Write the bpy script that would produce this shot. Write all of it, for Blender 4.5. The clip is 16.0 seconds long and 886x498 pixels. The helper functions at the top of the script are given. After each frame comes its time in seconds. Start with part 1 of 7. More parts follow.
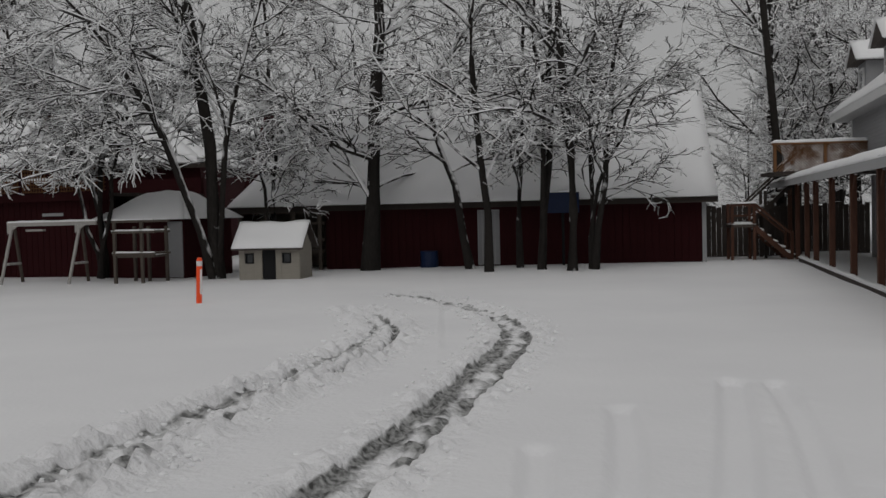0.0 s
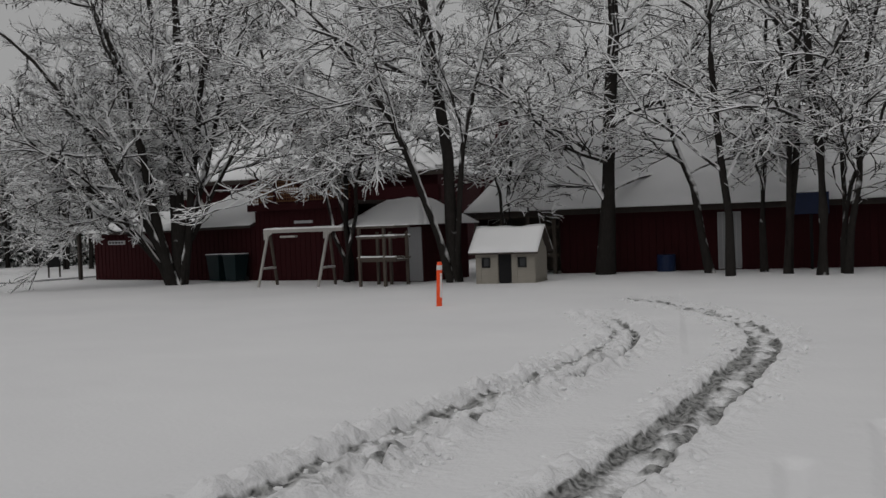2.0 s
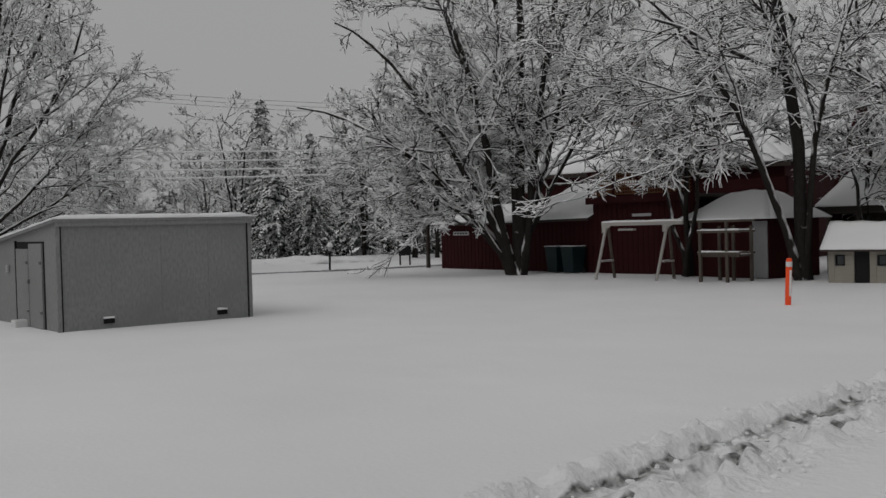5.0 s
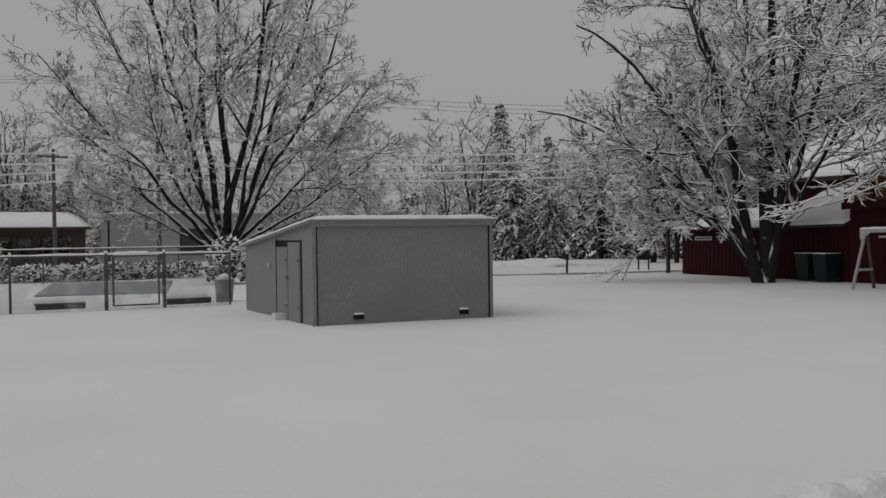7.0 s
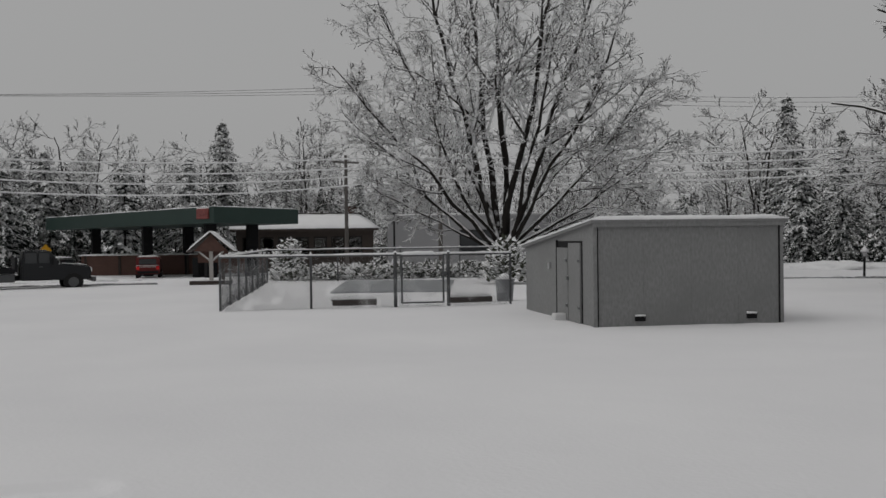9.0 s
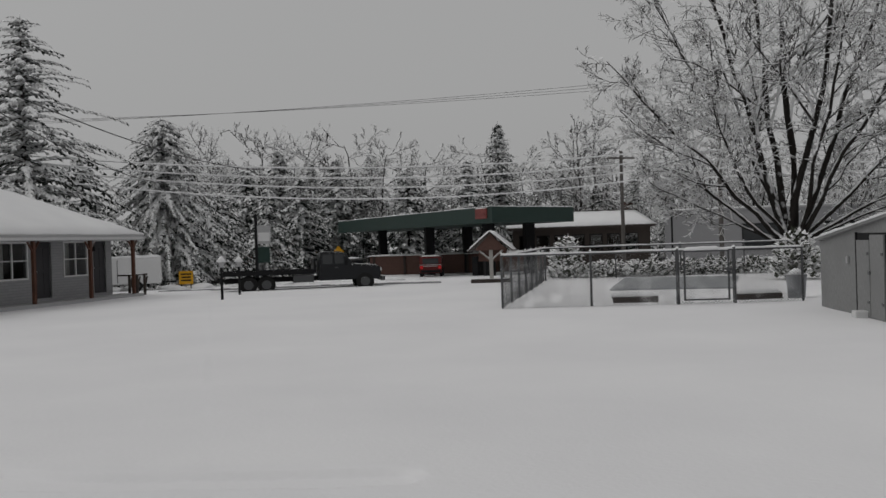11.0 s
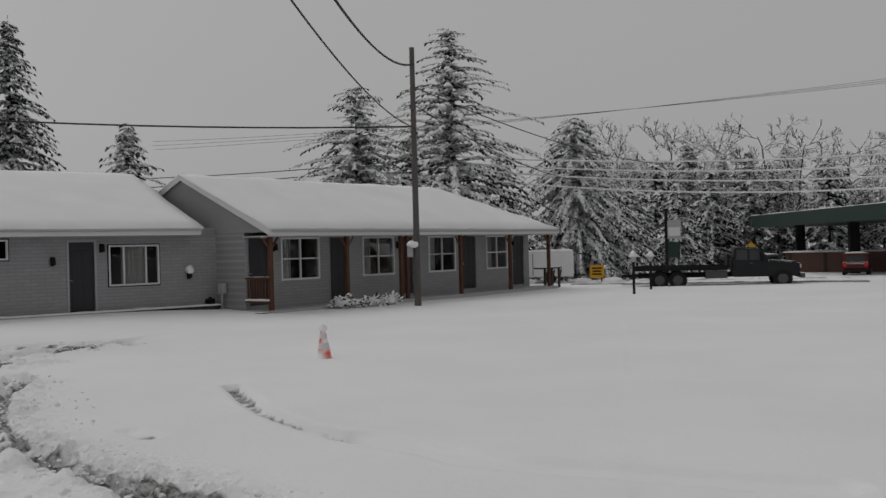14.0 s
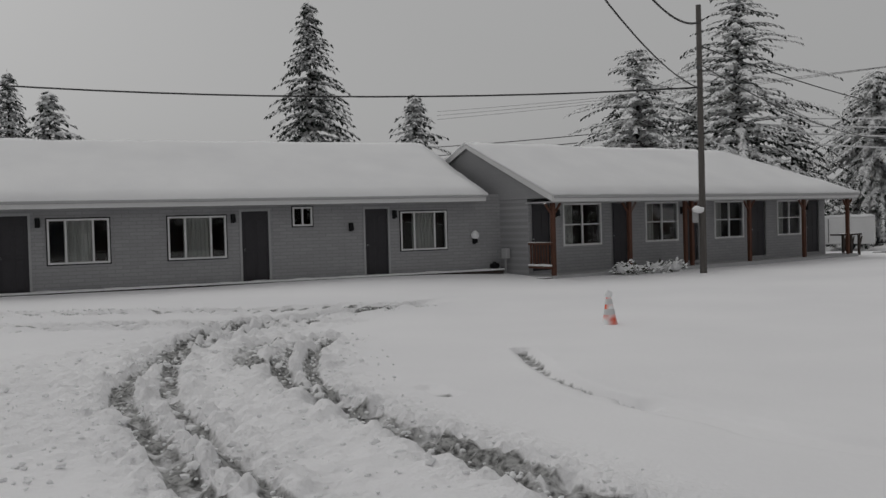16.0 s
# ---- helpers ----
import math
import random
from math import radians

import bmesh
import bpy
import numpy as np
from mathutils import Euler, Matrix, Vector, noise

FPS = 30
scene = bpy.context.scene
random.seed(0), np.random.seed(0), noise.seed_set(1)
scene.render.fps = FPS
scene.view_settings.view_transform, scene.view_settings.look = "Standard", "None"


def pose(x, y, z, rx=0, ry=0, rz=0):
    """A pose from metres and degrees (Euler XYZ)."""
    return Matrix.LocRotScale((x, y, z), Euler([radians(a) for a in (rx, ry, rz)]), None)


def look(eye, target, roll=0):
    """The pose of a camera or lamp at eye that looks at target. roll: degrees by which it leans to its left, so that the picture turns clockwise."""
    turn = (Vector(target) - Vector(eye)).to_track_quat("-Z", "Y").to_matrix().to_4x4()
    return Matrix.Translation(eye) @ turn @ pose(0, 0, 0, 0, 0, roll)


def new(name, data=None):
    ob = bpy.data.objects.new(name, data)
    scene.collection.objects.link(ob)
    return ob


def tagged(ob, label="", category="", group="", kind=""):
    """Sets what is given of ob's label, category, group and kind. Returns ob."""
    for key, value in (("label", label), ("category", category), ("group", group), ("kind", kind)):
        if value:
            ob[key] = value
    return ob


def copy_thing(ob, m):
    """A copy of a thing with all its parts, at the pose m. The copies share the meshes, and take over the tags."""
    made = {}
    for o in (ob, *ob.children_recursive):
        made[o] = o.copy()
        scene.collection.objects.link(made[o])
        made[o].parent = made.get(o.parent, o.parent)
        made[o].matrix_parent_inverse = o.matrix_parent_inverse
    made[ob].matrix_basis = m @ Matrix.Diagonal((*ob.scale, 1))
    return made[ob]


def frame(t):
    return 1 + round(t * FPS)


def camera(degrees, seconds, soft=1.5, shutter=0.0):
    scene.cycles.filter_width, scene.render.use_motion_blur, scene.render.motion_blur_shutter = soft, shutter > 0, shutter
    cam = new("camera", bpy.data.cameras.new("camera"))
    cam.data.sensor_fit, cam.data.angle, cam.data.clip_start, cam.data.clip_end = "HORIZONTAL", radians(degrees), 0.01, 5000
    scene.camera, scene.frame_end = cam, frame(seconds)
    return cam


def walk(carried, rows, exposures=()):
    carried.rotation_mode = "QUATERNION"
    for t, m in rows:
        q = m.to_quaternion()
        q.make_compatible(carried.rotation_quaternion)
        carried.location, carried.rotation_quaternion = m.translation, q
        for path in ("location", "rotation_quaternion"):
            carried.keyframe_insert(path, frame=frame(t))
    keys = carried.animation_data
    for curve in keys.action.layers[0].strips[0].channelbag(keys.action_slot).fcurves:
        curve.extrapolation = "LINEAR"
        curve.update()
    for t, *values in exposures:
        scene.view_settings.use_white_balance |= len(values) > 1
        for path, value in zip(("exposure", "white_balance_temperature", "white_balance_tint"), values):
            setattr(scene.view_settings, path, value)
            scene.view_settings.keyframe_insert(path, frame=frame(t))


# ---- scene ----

# ---------- camera: held by someone who turns round, the lens half a metre in front of the turning point ----------
cam = camera(47.98, 16.0)
EYE_HEIGHT, REACH = 1.85, 0.5
TURN = [  # seconds, yaw, pitch, roll
    (0, -0.10, -2.08, -1.37),
    (0.5, 2.67, -1.99, -1.04),
    (1, 5.67, -2.02, -1.23),
    (1.5, 9.76, -1.88, -1.72),
    (2, 13.14, -1.45, -2.03),
    (2.5, 16.41, -1.20, -1.92),
    (3, 19.33, -1.46, -0.99),
    (3.5, 22.96, -1.59, -0.83),
    (4, 26.22, -1.53, -1.15),
    (6.3, 40.43, -0.88, -1.16),
    (6.5, 41.89, -0.83, -1.07),
    (7, 45.58, -0.84, -0.73),
    (7.5, 49.51, -0.82, -0.56),
    (8, 54.03, -0.98, -0.89),
    (8.5, 57.86, -0.68, -0.78),
    (10.8, 75.02, -0.64, -1.76),
    (11, 76.95, -0.40, -1.83),
    (11.5, 80.64, -0.14, -1.55),
    (12, 84.77, 0.08, -1.71),
    (12.5, 88.88, 0.02, -1.51),
    (13, 92.78, -0.23, -1.63),
    (13.5, 96.20, 0.07, -1.47),
    (14, 100.03, -0.02, -1.48),
    (14.5, 104.04, -0.52, -1.64),
    (15, 107.88, -0.92, -1.39),
    (15.5, 111.74, -1.53, -1.27),
    (16, 115.95, -1.56, -1.57),
]


def held(yaw, pitch, roll):
    y, p = radians(yaw), radians(pitch)
    ahead = Vector((-math.sin(y) * math.cos(p), math.cos(y) * math.cos(p), math.sin(p)))
    eye = Vector((ahead.x * REACH, ahead.y * REACH, EYE_HEIGHT))
    return look(eye, eye + ahead, roll)


walk(cam, [(t, held(yaw, pitch, roll)) for t, yaw, pitch, roll in TURN], [(0, -0.03), (6, 0.0), (11, 0.07), (16, 0.04)])

# ---------- light: a grey snow sky with a faint wide sun ----------
world = bpy.data.worlds.new("overcast")
scene.world = world
world.use_nodes = True
wn, wl = world.node_tree.nodes, world.node_tree.links
wn.clear()
sky = wn.new("ShaderNodeTexSky")
sky.sky_type, sky.sun_disc = "NISHITA", False
sky.sun_elevation, sky.sun_rotation = radians(38), radians(200)
sky.air_density, sky.dust_density = 1.0, 6.0
grey = wn.new("ShaderNodeHueSaturation")
grey.inputs["Saturation"].default_value = 0.06
grey.inputs["Value"].default_value = 0.075
cloud = wn.new("ShaderNodeMixRGB")
cloud.inputs[0].default_value = 0.86
cloud.inputs[2].default_value = (0.352, 0.352, 0.352, 1)
back = wn.new("ShaderNodeBackground")
out = wn.new("ShaderNodeOutputWorld")
wl.new(sky.outputs[0], grey.inputs["Color"])
wl.new(grey.outputs[0], cloud.inputs[1])
wl.new(cloud.outputs[0], back.inputs["Color"])
wl.new(back.outputs[0], out.inputs["Surface"])
back.inputs["Strength"].default_value = 1.0
sun = new("sun", bpy.data.lights.new("sun", "SUN"))
sun.data.energy, sun.data.angle, sun.data.color = 0.35, radians(40), (1.0, 0.985, 0.96)
sun.matrix_world = look((0, 0, 60), (12, 40, 0))


# ---------- materials ----------
def nodes(m):
    m.use_nodes = True
    t = m.node_tree
    t.nodes.clear()
    o, b = t.nodes.new("ShaderNodeOutputMaterial"), t.nodes.new("ShaderNodeBsdfPrincipled")
    t.links.new(b.outputs[0], o.inputs[0])
    return t, b


def mixed(t, fac, a, b):
    """A colour between a and b; each is a colour or a socket, and fac a number or a socket."""
    n = t.nodes.new("ShaderNodeMixRGB")
    for i, v in enumerate((fac, a, b)):
        if isinstance(v, bpy.types.NodeSocket):
            t.links.new(v, n.inputs[i])
        else:
            n.inputs[i].default_value = v if i == 0 else (*v, 1)
    return n.outputs[0]


def grain(t, scale, detail=4.0, stretch=(1, 1, 1), space="Object"):
    c, s, n = t.nodes.new("ShaderNodeTexCoord"), t.nodes.new("ShaderNodeMapping"), t.nodes.new("ShaderNodeTexNoise")
    s.inputs["Scale"].default_value = stretch
    n.inputs["Scale"].default_value, n.inputs["Detail"].default_value = scale, detail
    t.links.new(c.outputs[space], s.inputs[0])
    t.links.new(s.outputs[0], n.inputs["Vector"])
    return n.outputs[0]


def ramp(t, value, lo, hi):
    n = t.nodes.new("ShaderNodeMapRange")
    n.inputs[1].default_value, n.inputs[2].default_value = lo, hi
    t.links.new(value, n.inputs[0])
    return n.outputs[0]


def relief(t, b, height, strength, distance):
    n = t.nodes.new("ShaderNodeBump")
    n.inputs["Strength"].default_value, n.inputs["Distance"].default_value = strength, distance
    t.links.new(height, n.inputs["Height"])
    t.links.new(n.outputs[0], b.inputs["Normal"])


SNOW = (0.9, 0.9, 0.905)


def paint(name, colour, rough=0.6, metal=0.0, fine=30.0, coarse=1.5, vary=0.25, bump=0.25, stretch=(1, 1, 1), dusted=0.0, spec=0.3, courses=False):
    """A surface with fine grain, broad stains and, if dusted, snow caught on what faces up."""
    m = bpy.data.materials.new(name)
    t, b = nodes(m)
    dark, light = [c * (1 - vary) for c in colour], [min(1, c * (1 + vary)) for c in colour]
    f, g = grain(t, fine, 5, stretch), grain(t, coarse, 3)
    c = mixed(t, ramp(t, f, 0.3, 0.7), dark, light)
    c = mixed(t, ramp(t, g, 0.45, 0.8), c, [v * (1 - 0.8 * vary) for v in colour])
    info = t.nodes.new("ShaderNodeObjectInfo")
    c = mixed(t, ramp(t, info.outputs["Random"], -2.0, 3.0), c, [v * 1.15 for v in colour])
    if dusted:
        geo, sep = t.nodes.new("ShaderNodeNewGeometry"), t.nodes.new("ShaderNodeSeparateXYZ")
        t.links.new(geo.outputs["Normal"], sep.inputs[0])
        add = t.nodes.new("ShaderNodeMath")
        add.operation = "MULTIPLY_ADD"
        t.links.new(grain(t, 2.2, 3), add.inputs[0])
        add.inputs[1].default_value = 0.9
        t.links.new(sep.outputs[2], add.inputs[2])
        c = mixed(t, ramp(t, add.outputs[0], 1.05 - dusted, 1.2 - dusted), c, SNOW)
    t.links.new(c, b.inputs["Base Color"])
    b.inputs["Roughness"].default_value, b.inputs["Metallic"].default_value = rough, metal
    b.inputs["Specular IOR Level"].default_value = spec
    if courses:
        co, mp, br = t.nodes.new("ShaderNodeTexCoord"), t.nodes.new("ShaderNodeMapping"), t.nodes.new("ShaderNodeTexBrick")
        mp.inputs["Rotation"].default_value = (radians(90), 0, 0)
        t.links.new(co.outputs["Object"], mp.inputs[0])
        t.links.new(mp.outputs[0], br.inputs["Vector"])
        for key, value in (("Scale", 1.0), ("Mortar Size", 0.011), ("Mortar Smooth", 0.3), ("Brick Width", 0.4), ("Row Height", 0.1)):
            br.inputs[key].default_value = value
        br.inputs["Color1"].default_value, br.inputs["Color2"].default_value, br.inputs["Mortar"].default_value = (1, 1, 1, 1), (0.9, 0.9, 0.9, 1), (0.78, 0.78, 0.78, 1)
        mul = t.nodes.new("ShaderNodeMixRGB")
        mul.blend_type = "MULTIPLY"
        mul.inputs[0].default_value = 1.0
        t.links.new(c, mul.inputs[1])
        t.links.new(br.outputs["Color"], mul.inputs[2])
        t.links.new(mul.outputs[0], b.inputs["Base Color"])
        relief(t, b, br.outputs["Color"], 0.5, 0.01)
    elif bump:
        relief(t, b, f, bump, 0.01)
    return m


def snow_material(name, bump=0.35):
    m = bpy.data.materials.new(name)
    t, b = nodes(m)
    f, g = grain(t, 14, 6), grain(t, 0.6, 3)
    c = mixed(t, ramp(t, g, 0.3, 0.7), (0.84, 0.84, 0.85), (0.90, 0.90, 0.905))
    t.links.new(c, b.inputs["Base Color"])
    b.inputs["Roughness"].default_value = 0.85
    b.inputs["Specular IOR Level"].default_value = 0.2
    relief(t, b, f, bump, 0.02)
    return m


def ground_material():
    """Snow, with wet grey slush where the attribute 'slush' says that wheels have cut through (it also greys one groove
    for its shade), crumbly where 'chewed'.
    """
    m = bpy.data.materials.new("trodden_snow")
    t, b = nodes(m)
    at, cr = t.nodes.new("ShaderNodeAttribute"), t.nodes.new("ShaderNodeAttribute")
    at.attribute_name, cr.attribute_name = "slush", "chewed"
    f, g, lump = grain(t, 16, 7), grain(t, 0.25, 3), grain(t, 5, 7)
    c = mixed(t, ramp(t, g, 0.3, 0.7), (0.85, 0.845, 0.86), (0.91, 0.905, 0.915))
    k = t.nodes.new("ShaderNodeMath")
    k.operation = "MULTIPLY_ADD"
    t.links.new(lump, k.inputs[0])
    k.inputs[1].default_value = 1.1
    t.links.new(at.outputs["Fac"], k.inputs[2])
    s = ramp(t, k.outputs[0], 0.98, 1.3)
    wet = mixed(t, ramp(t, f, 0.36, 0.6), (0.07, 0.07, 0.068), (0.42, 0.42, 0.415))
    t.links.new(mixed(t, s, c, wet), b.inputs["Base Color"])
    r = t.nodes.new("ShaderNodeMapRange")
    r.inputs[3].default_value, r.inputs[4].default_value = 0.85, 0.5
    t.links.new(s, r.inputs[0])
    t.links.new(r.outputs[0], b.inputs["Roughness"])
    b.inputs["Specular IOR Level"].default_value = 0.2
    fine = t.nodes.new("ShaderNodeBump")
    fine.inputs["Strength"].default_value, fine.inputs["Distance"].default_value = 0.35, 0.02
    t.links.new(f, fine.inputs["Height"])
    rough = t.nodes.new("ShaderNodeBump")
    rough.inputs["Distance"].default_value = 0.055
    t.links.new(cr.outputs["Fac"], rough.inputs["Strength"])
    t.links.new(grain(t, 13, 5), rough.inputs["Height"])
    t.links.new(fine.outputs[0], rough.inputs["Normal"])
    t.links.new(rough.outputs[0], b.inputs["Normal"])
    return m


def glass_material(name, through_it):
    m = bpy.data.materials.new(name)
    t, b = nodes(m)
    if through_it:
        b.inputs["Base Color"].default_value = (0.86, 0.88, 0.88, 1)
        b.inputs["Transmission Weight"].default_value = 1.0
        b.inputs["IOR"].default_value = 1.45
        b.inputs["Roughness"].default_value = 0.0
    else:
        b.inputs["Base Color"].default_value = (0.025, 0.028, 0.03, 1)
        b.inputs["Roughness"].default_value = 0.06
        relief(t, b, grain(t, 3, 2), 0.05, 0.01)
    return m


M_snow = snow_material("snow")
M_ground = ground_material()
M_glass = glass_material("dark_glass", False)
M_pane = glass_material("window_pane", True)
M_bark = paint("bark", (0.027, 0.024, 0.022), 0.95, fine=18, stretch=(1, 1, 0.3), vary=0.45, bump=0.6, dusted=0.42, spec=0.1)
M_twig = paint("snowy_twig", (0.034, 0.031, 0.029), 0.95, fine=6, vary=0.4, bump=0, dusted=1.04, spec=0.1)
M_twig_wood = paint("wood_twig", (0.045, 0.042, 0.04), 0.95, fine=3, vary=0.4, bump=0, dusted=0.8, spec=0.1)
M_pine_bark = paint("pine_bark", (0.025, 0.021, 0.019), 0.9, fine=18, vary=0.4, bump=0.6, dusted=0.1)
M_needle = paint("needles", (0.016, 0.022, 0.018), 0.8, fine=5, vary=0.4, bump=0, dusted=0.08)
M_needle_snowy = paint("snowy_needles", (0.024, 0.03, 0.025), 0.85, fine=3, vary=0.4, bump=0, dusted=0.2, spec=0.15)
M_red = paint("barn_red", (0.032, 0.0056, 0.007), 0.85, spec=0.15, fine=14, stretch=(6, 6, 0.25), vary=0.35, bump=0.5)
M_grey_brick = paint("grey_painted_block", (0.305, 0.305, 0.312), 0.75, fine=9, stretch=(1, 1, 5), vary=0.14, bump=0.3, courses=True)
M_grey_siding = paint("grey_siding", (0.271, 0.271, 0.277), 0.7, fine=12, stretch=(1, 1, 4), vary=0.1, bump=0.2)
M_dark_door = paint("dark_door_paint", (0.033, 0.031, 0.035), 0.5, fine=20, vary=0.2, bump=0.1)
M_white_trim = paint("white_trim", (0.62, 0.62, 0.62), 0.55, fine=25, vary=0.08, bump=0.1)
M_grey_trim = paint("grey_trim", (0.36, 0.36, 0.365), 0.6, fine=25, vary=0.1, bump=0.1)
M_black_trim = paint("black_trim", (0.012, 0.012, 0.013), 0.7, spec=0.15, fine=25, vary=0.2, bump=0.1)
M_curtain = paint("curtain", (0.40, 0.40, 0.38), 0.9, fine=4, stretch=(9, 9, 0.2), vary=0.3, bump=0.4)
M_post = paint("reddish_cedar", (0.088, 0.038, 0.024), 0.7, fine=16, stretch=(1, 1, 0.15), vary=0.4, bump=0.4, dusted=0.1)
M_old_wood = paint("weathered_wood", (0.085, 0.07, 0.058), 0.85, fine=16, stretch=(1, 1, 0.2), vary=0.35, bump=0.5, dusted=0.15)
M_dark_wood = paint("dark_wood", (0.05, 0.04, 0.035), 0.85, fine=16, stretch=(1, 1, 0.2), vary=0.35, bump=0.5, dusted=0.2)
M_orange_wood = paint("orange_lattice_wood", (0.16, 0.075, 0.03), 0.75, fine=16, vary=0.3, bump=0.3, dusted=0.15)
M_pale_wood = paint("cream_boards", (0.27, 0.25, 0.215), 0.75, fine=14, stretch=(0.3, 0.3, 3), vary=0.15, bump=0.3)
M_white_wood = paint("white_painted_wood", (0.36, 0.345, 0.325), 0.7, fine=14, vary=0.2, bump=0.3, dusted=0.2)
M_shed = paint("grey_shed_panel", (0.215, 0.217, 0.216), 0.65, fine=22, stretch=(1, 1, 0.4), coarse=0.9, vary=0.34, bump=0.35)
M_steel = paint("galvanised_steel", (0.085, 0.087, 0.09), 0.5, 0.2, fine=20, vary=0.2, bump=0.1, dusted=0.25)
M_pole = paint("utility_pole_wood", (0.10, 0.092, 0.086), 0.85, fine=14, stretch=(1, 1, 0.12), vary=0.45, bump=0.5, dusted=0.36)
M_wire = paint("cable_black", (0.02, 0.02, 0.02), 0.6, fine=5, vary=0.2, bump=0)
M_wire_snow = paint("snow_caked_cable", (0.72, 0.72, 0.73), 0.8, fine=5, vary=0.4, bump=0)
M_orange = paint("orange_plastic", (0.85, 0.085, 0.02), 0.45, fine=10, vary=0.12, bump=0.05)
M_cone = paint("snowy_orange_cone", (0.75, 0.10, 0.04), 0.5, fine=10, vary=0.15, bump=0.05, dusted=0.5)
M_badge = paint("faded_red_badge", (0.19, 0.05, 0.045), 0.6, fine=6, vary=0.5, bump=0.05, dusted=0.2)
M_yellow = paint("yellow_sign", (0.62, 0.32, 0.01), 0.5, fine=10, vary=0.1, bump=0.05)
M_green = paint("green_fascia", (0.014, 0.034, 0.028), 0.5, fine=3, vary=0.2, bump=0.05)
M_bin = paint("dark_green_bin", (0.005, 0.016, 0.018), 0.45, fine=10, vary=0.2, bump=0.05, dusted=0.15)
M_blue = paint("blue_plastic", (0.006, 0.016, 0.055), 0.45, fine=10, vary=0.2, bump=0.05)
M_trash = paint("grey_bin", (0.20, 0.205, 0.215), 0.5, fine=10, stretch=(6, 6, 0.2), vary=0.25, bump=0.3)
M_car_grey = paint("car_grey", (0.10, 0.105, 0.10), 0.3, 0.3, fine=10, vary=0.15, bump=0, dusted=0.1)
M_car_red = paint("car_red", (0.11, 0.012, 0.011), 0.3, 0.1, fine=10, vary=0.15, bump=0, dusted=0.1)
M_truck = paint("black_truck_paint", (0.012, 0.013, 0.015), 0.35, 0.1, fine=10, vary=0.2, bump=0, dusted=0.05)
M_tyre = paint("tyre_rubber", (0.015, 0.015, 0.015), 0.9, fine=20, vary=0.2, bump=0.2)
M_lamp_red = paint("red_lamp_plastic", (0.7, 0.02, 0.02), 0.3, fine=10, vary=0.1, bump=0)
M_brick_far = paint("brown_wall", (0.11, 0.062, 0.05), 0.8, fine=6, vary=0.25, bump=0.2)
M_ice = paint("pool_cover", (0.30, 0.31, 0.32), 0.6, fine=3, vary=0.2, bump=0.1)
M_hedge = paint("hedge_leaves", (0.045, 0.05, 0.035), 0.85, fine=8, vary=0.4, bump=0, dusted=0.85)


# ---------- mesh helpers ----------
def finish(name, bm, material, parent=None, label="", smooth=False):
    me = bpy.data.meshes.new(name)
    bm.to_mesh(me)
    bm.free()
    me.materials.append(material)
    if smooth:
        me.polygons.foreach_set("use_smooth", [True] * len(me.polygons))
    ob = new(name, me)
    if parent:
        ob.parent = parent
    return tagged(ob, label)


def part(name, bm, material, parent, label="", smooth=False):
    return finish(name, bm, material, parent, label, smooth)


def thing(name, m, label, category, group="", kind=""):
    ob = new(name)
    ob.empty_display_size = 0.2
    ob.matrix_basis = m
    return tagged(ob, label, category, group, kind)


def box(x0, x1, y0, y1, z0, z1, bevel=0.0, bm=None, m=None):
    bm = bm or bmesh.new()
    vs = bmesh.ops.create_cube(bm, size=1.0)["verts"]
    mm = Matrix.Translation(((x0 + x1) / 2, (y0 + y1) / 2, (z0 + z1) / 2)) @ Matrix.Diagonal((abs(x1 - x0), abs(y1 - y0), abs(z1 - z0), 1))
    bmesh.ops.transform(bm, matrix=(m @ mm) if m else mm, verts=vs)
    if bevel:
        bmesh.ops.bevel(bm, geom=list({e for v in vs for e in v.link_edges}), offset=bevel, segments=1, affect="EDGES")
    return bm


def prism(points, y0, y1, bm=None):
    """A solid whose outline in x and z is given, from y0 to y1."""
    bm = bm or bmesh.new()
    a = [bm.verts.new((x, y0, z)) for x, z in points]
    b = [bm.verts.new((x, y1, z)) for x, z in points]
    bm.faces.new(a), bm.faces.new(b[::-1])
    for i in range(len(a)):
        j = (i + 1) % len(a)
        bm.faces.new((a[j], a[i], b[i], b[j]))
    bmesh.ops.recalc_face_normals(bm, faces=bm.faces)
    return bm


def solid(low, high, bm=None):
    """A solid between two rings of points with the same count."""
    bm = bm or bmesh.new()
    a, b = [bm.verts.new(p) for p in low], [bm.verts.new(p) for p in high]
    bm.faces.new(a[::-1]), bm.faces.new(b)
    for i in range(len(a)):
        j = (i + 1) % len(a)
        bm.faces.new((a[i], a[j], b[j], b[i]))
    bmesh.ops.recalc_face_normals(bm, faces=bm.faces)
    return bm


def rod(p, q, r, sides=8, r2=None, bm=None):
    bm = bm or bmesh.new()
    p, q = Vector(p), Vector(q)
    turn = (q - p).to_track_quat("Z", "Y").to_matrix().to_4x4()
    vs = bmesh.ops.create_cone(bm, cap_ends=True, segments=sides, radius1=r, radius2=r if r2 is None else r2, depth=(q - p).length)["verts"]
    bmesh.ops.transform(bm, matrix=Matrix.Translation((p + q) / 2) @ turn, verts=vs)
    return bm


def wire(name, p, q, sag, r, parent, material, steps=18):
    p, q = np.array(p, float), np.array(q, float)
    us = [i / steps for i in range(steps + 1)]
    tb = Tubes()
    tb.add([p * (1 - u) + q * u - np.array((0, 0, 4 * sag * u * (1 - u))) for u in us], [r] * (steps + 1), 4)
    return tb.part(name, material, parent)


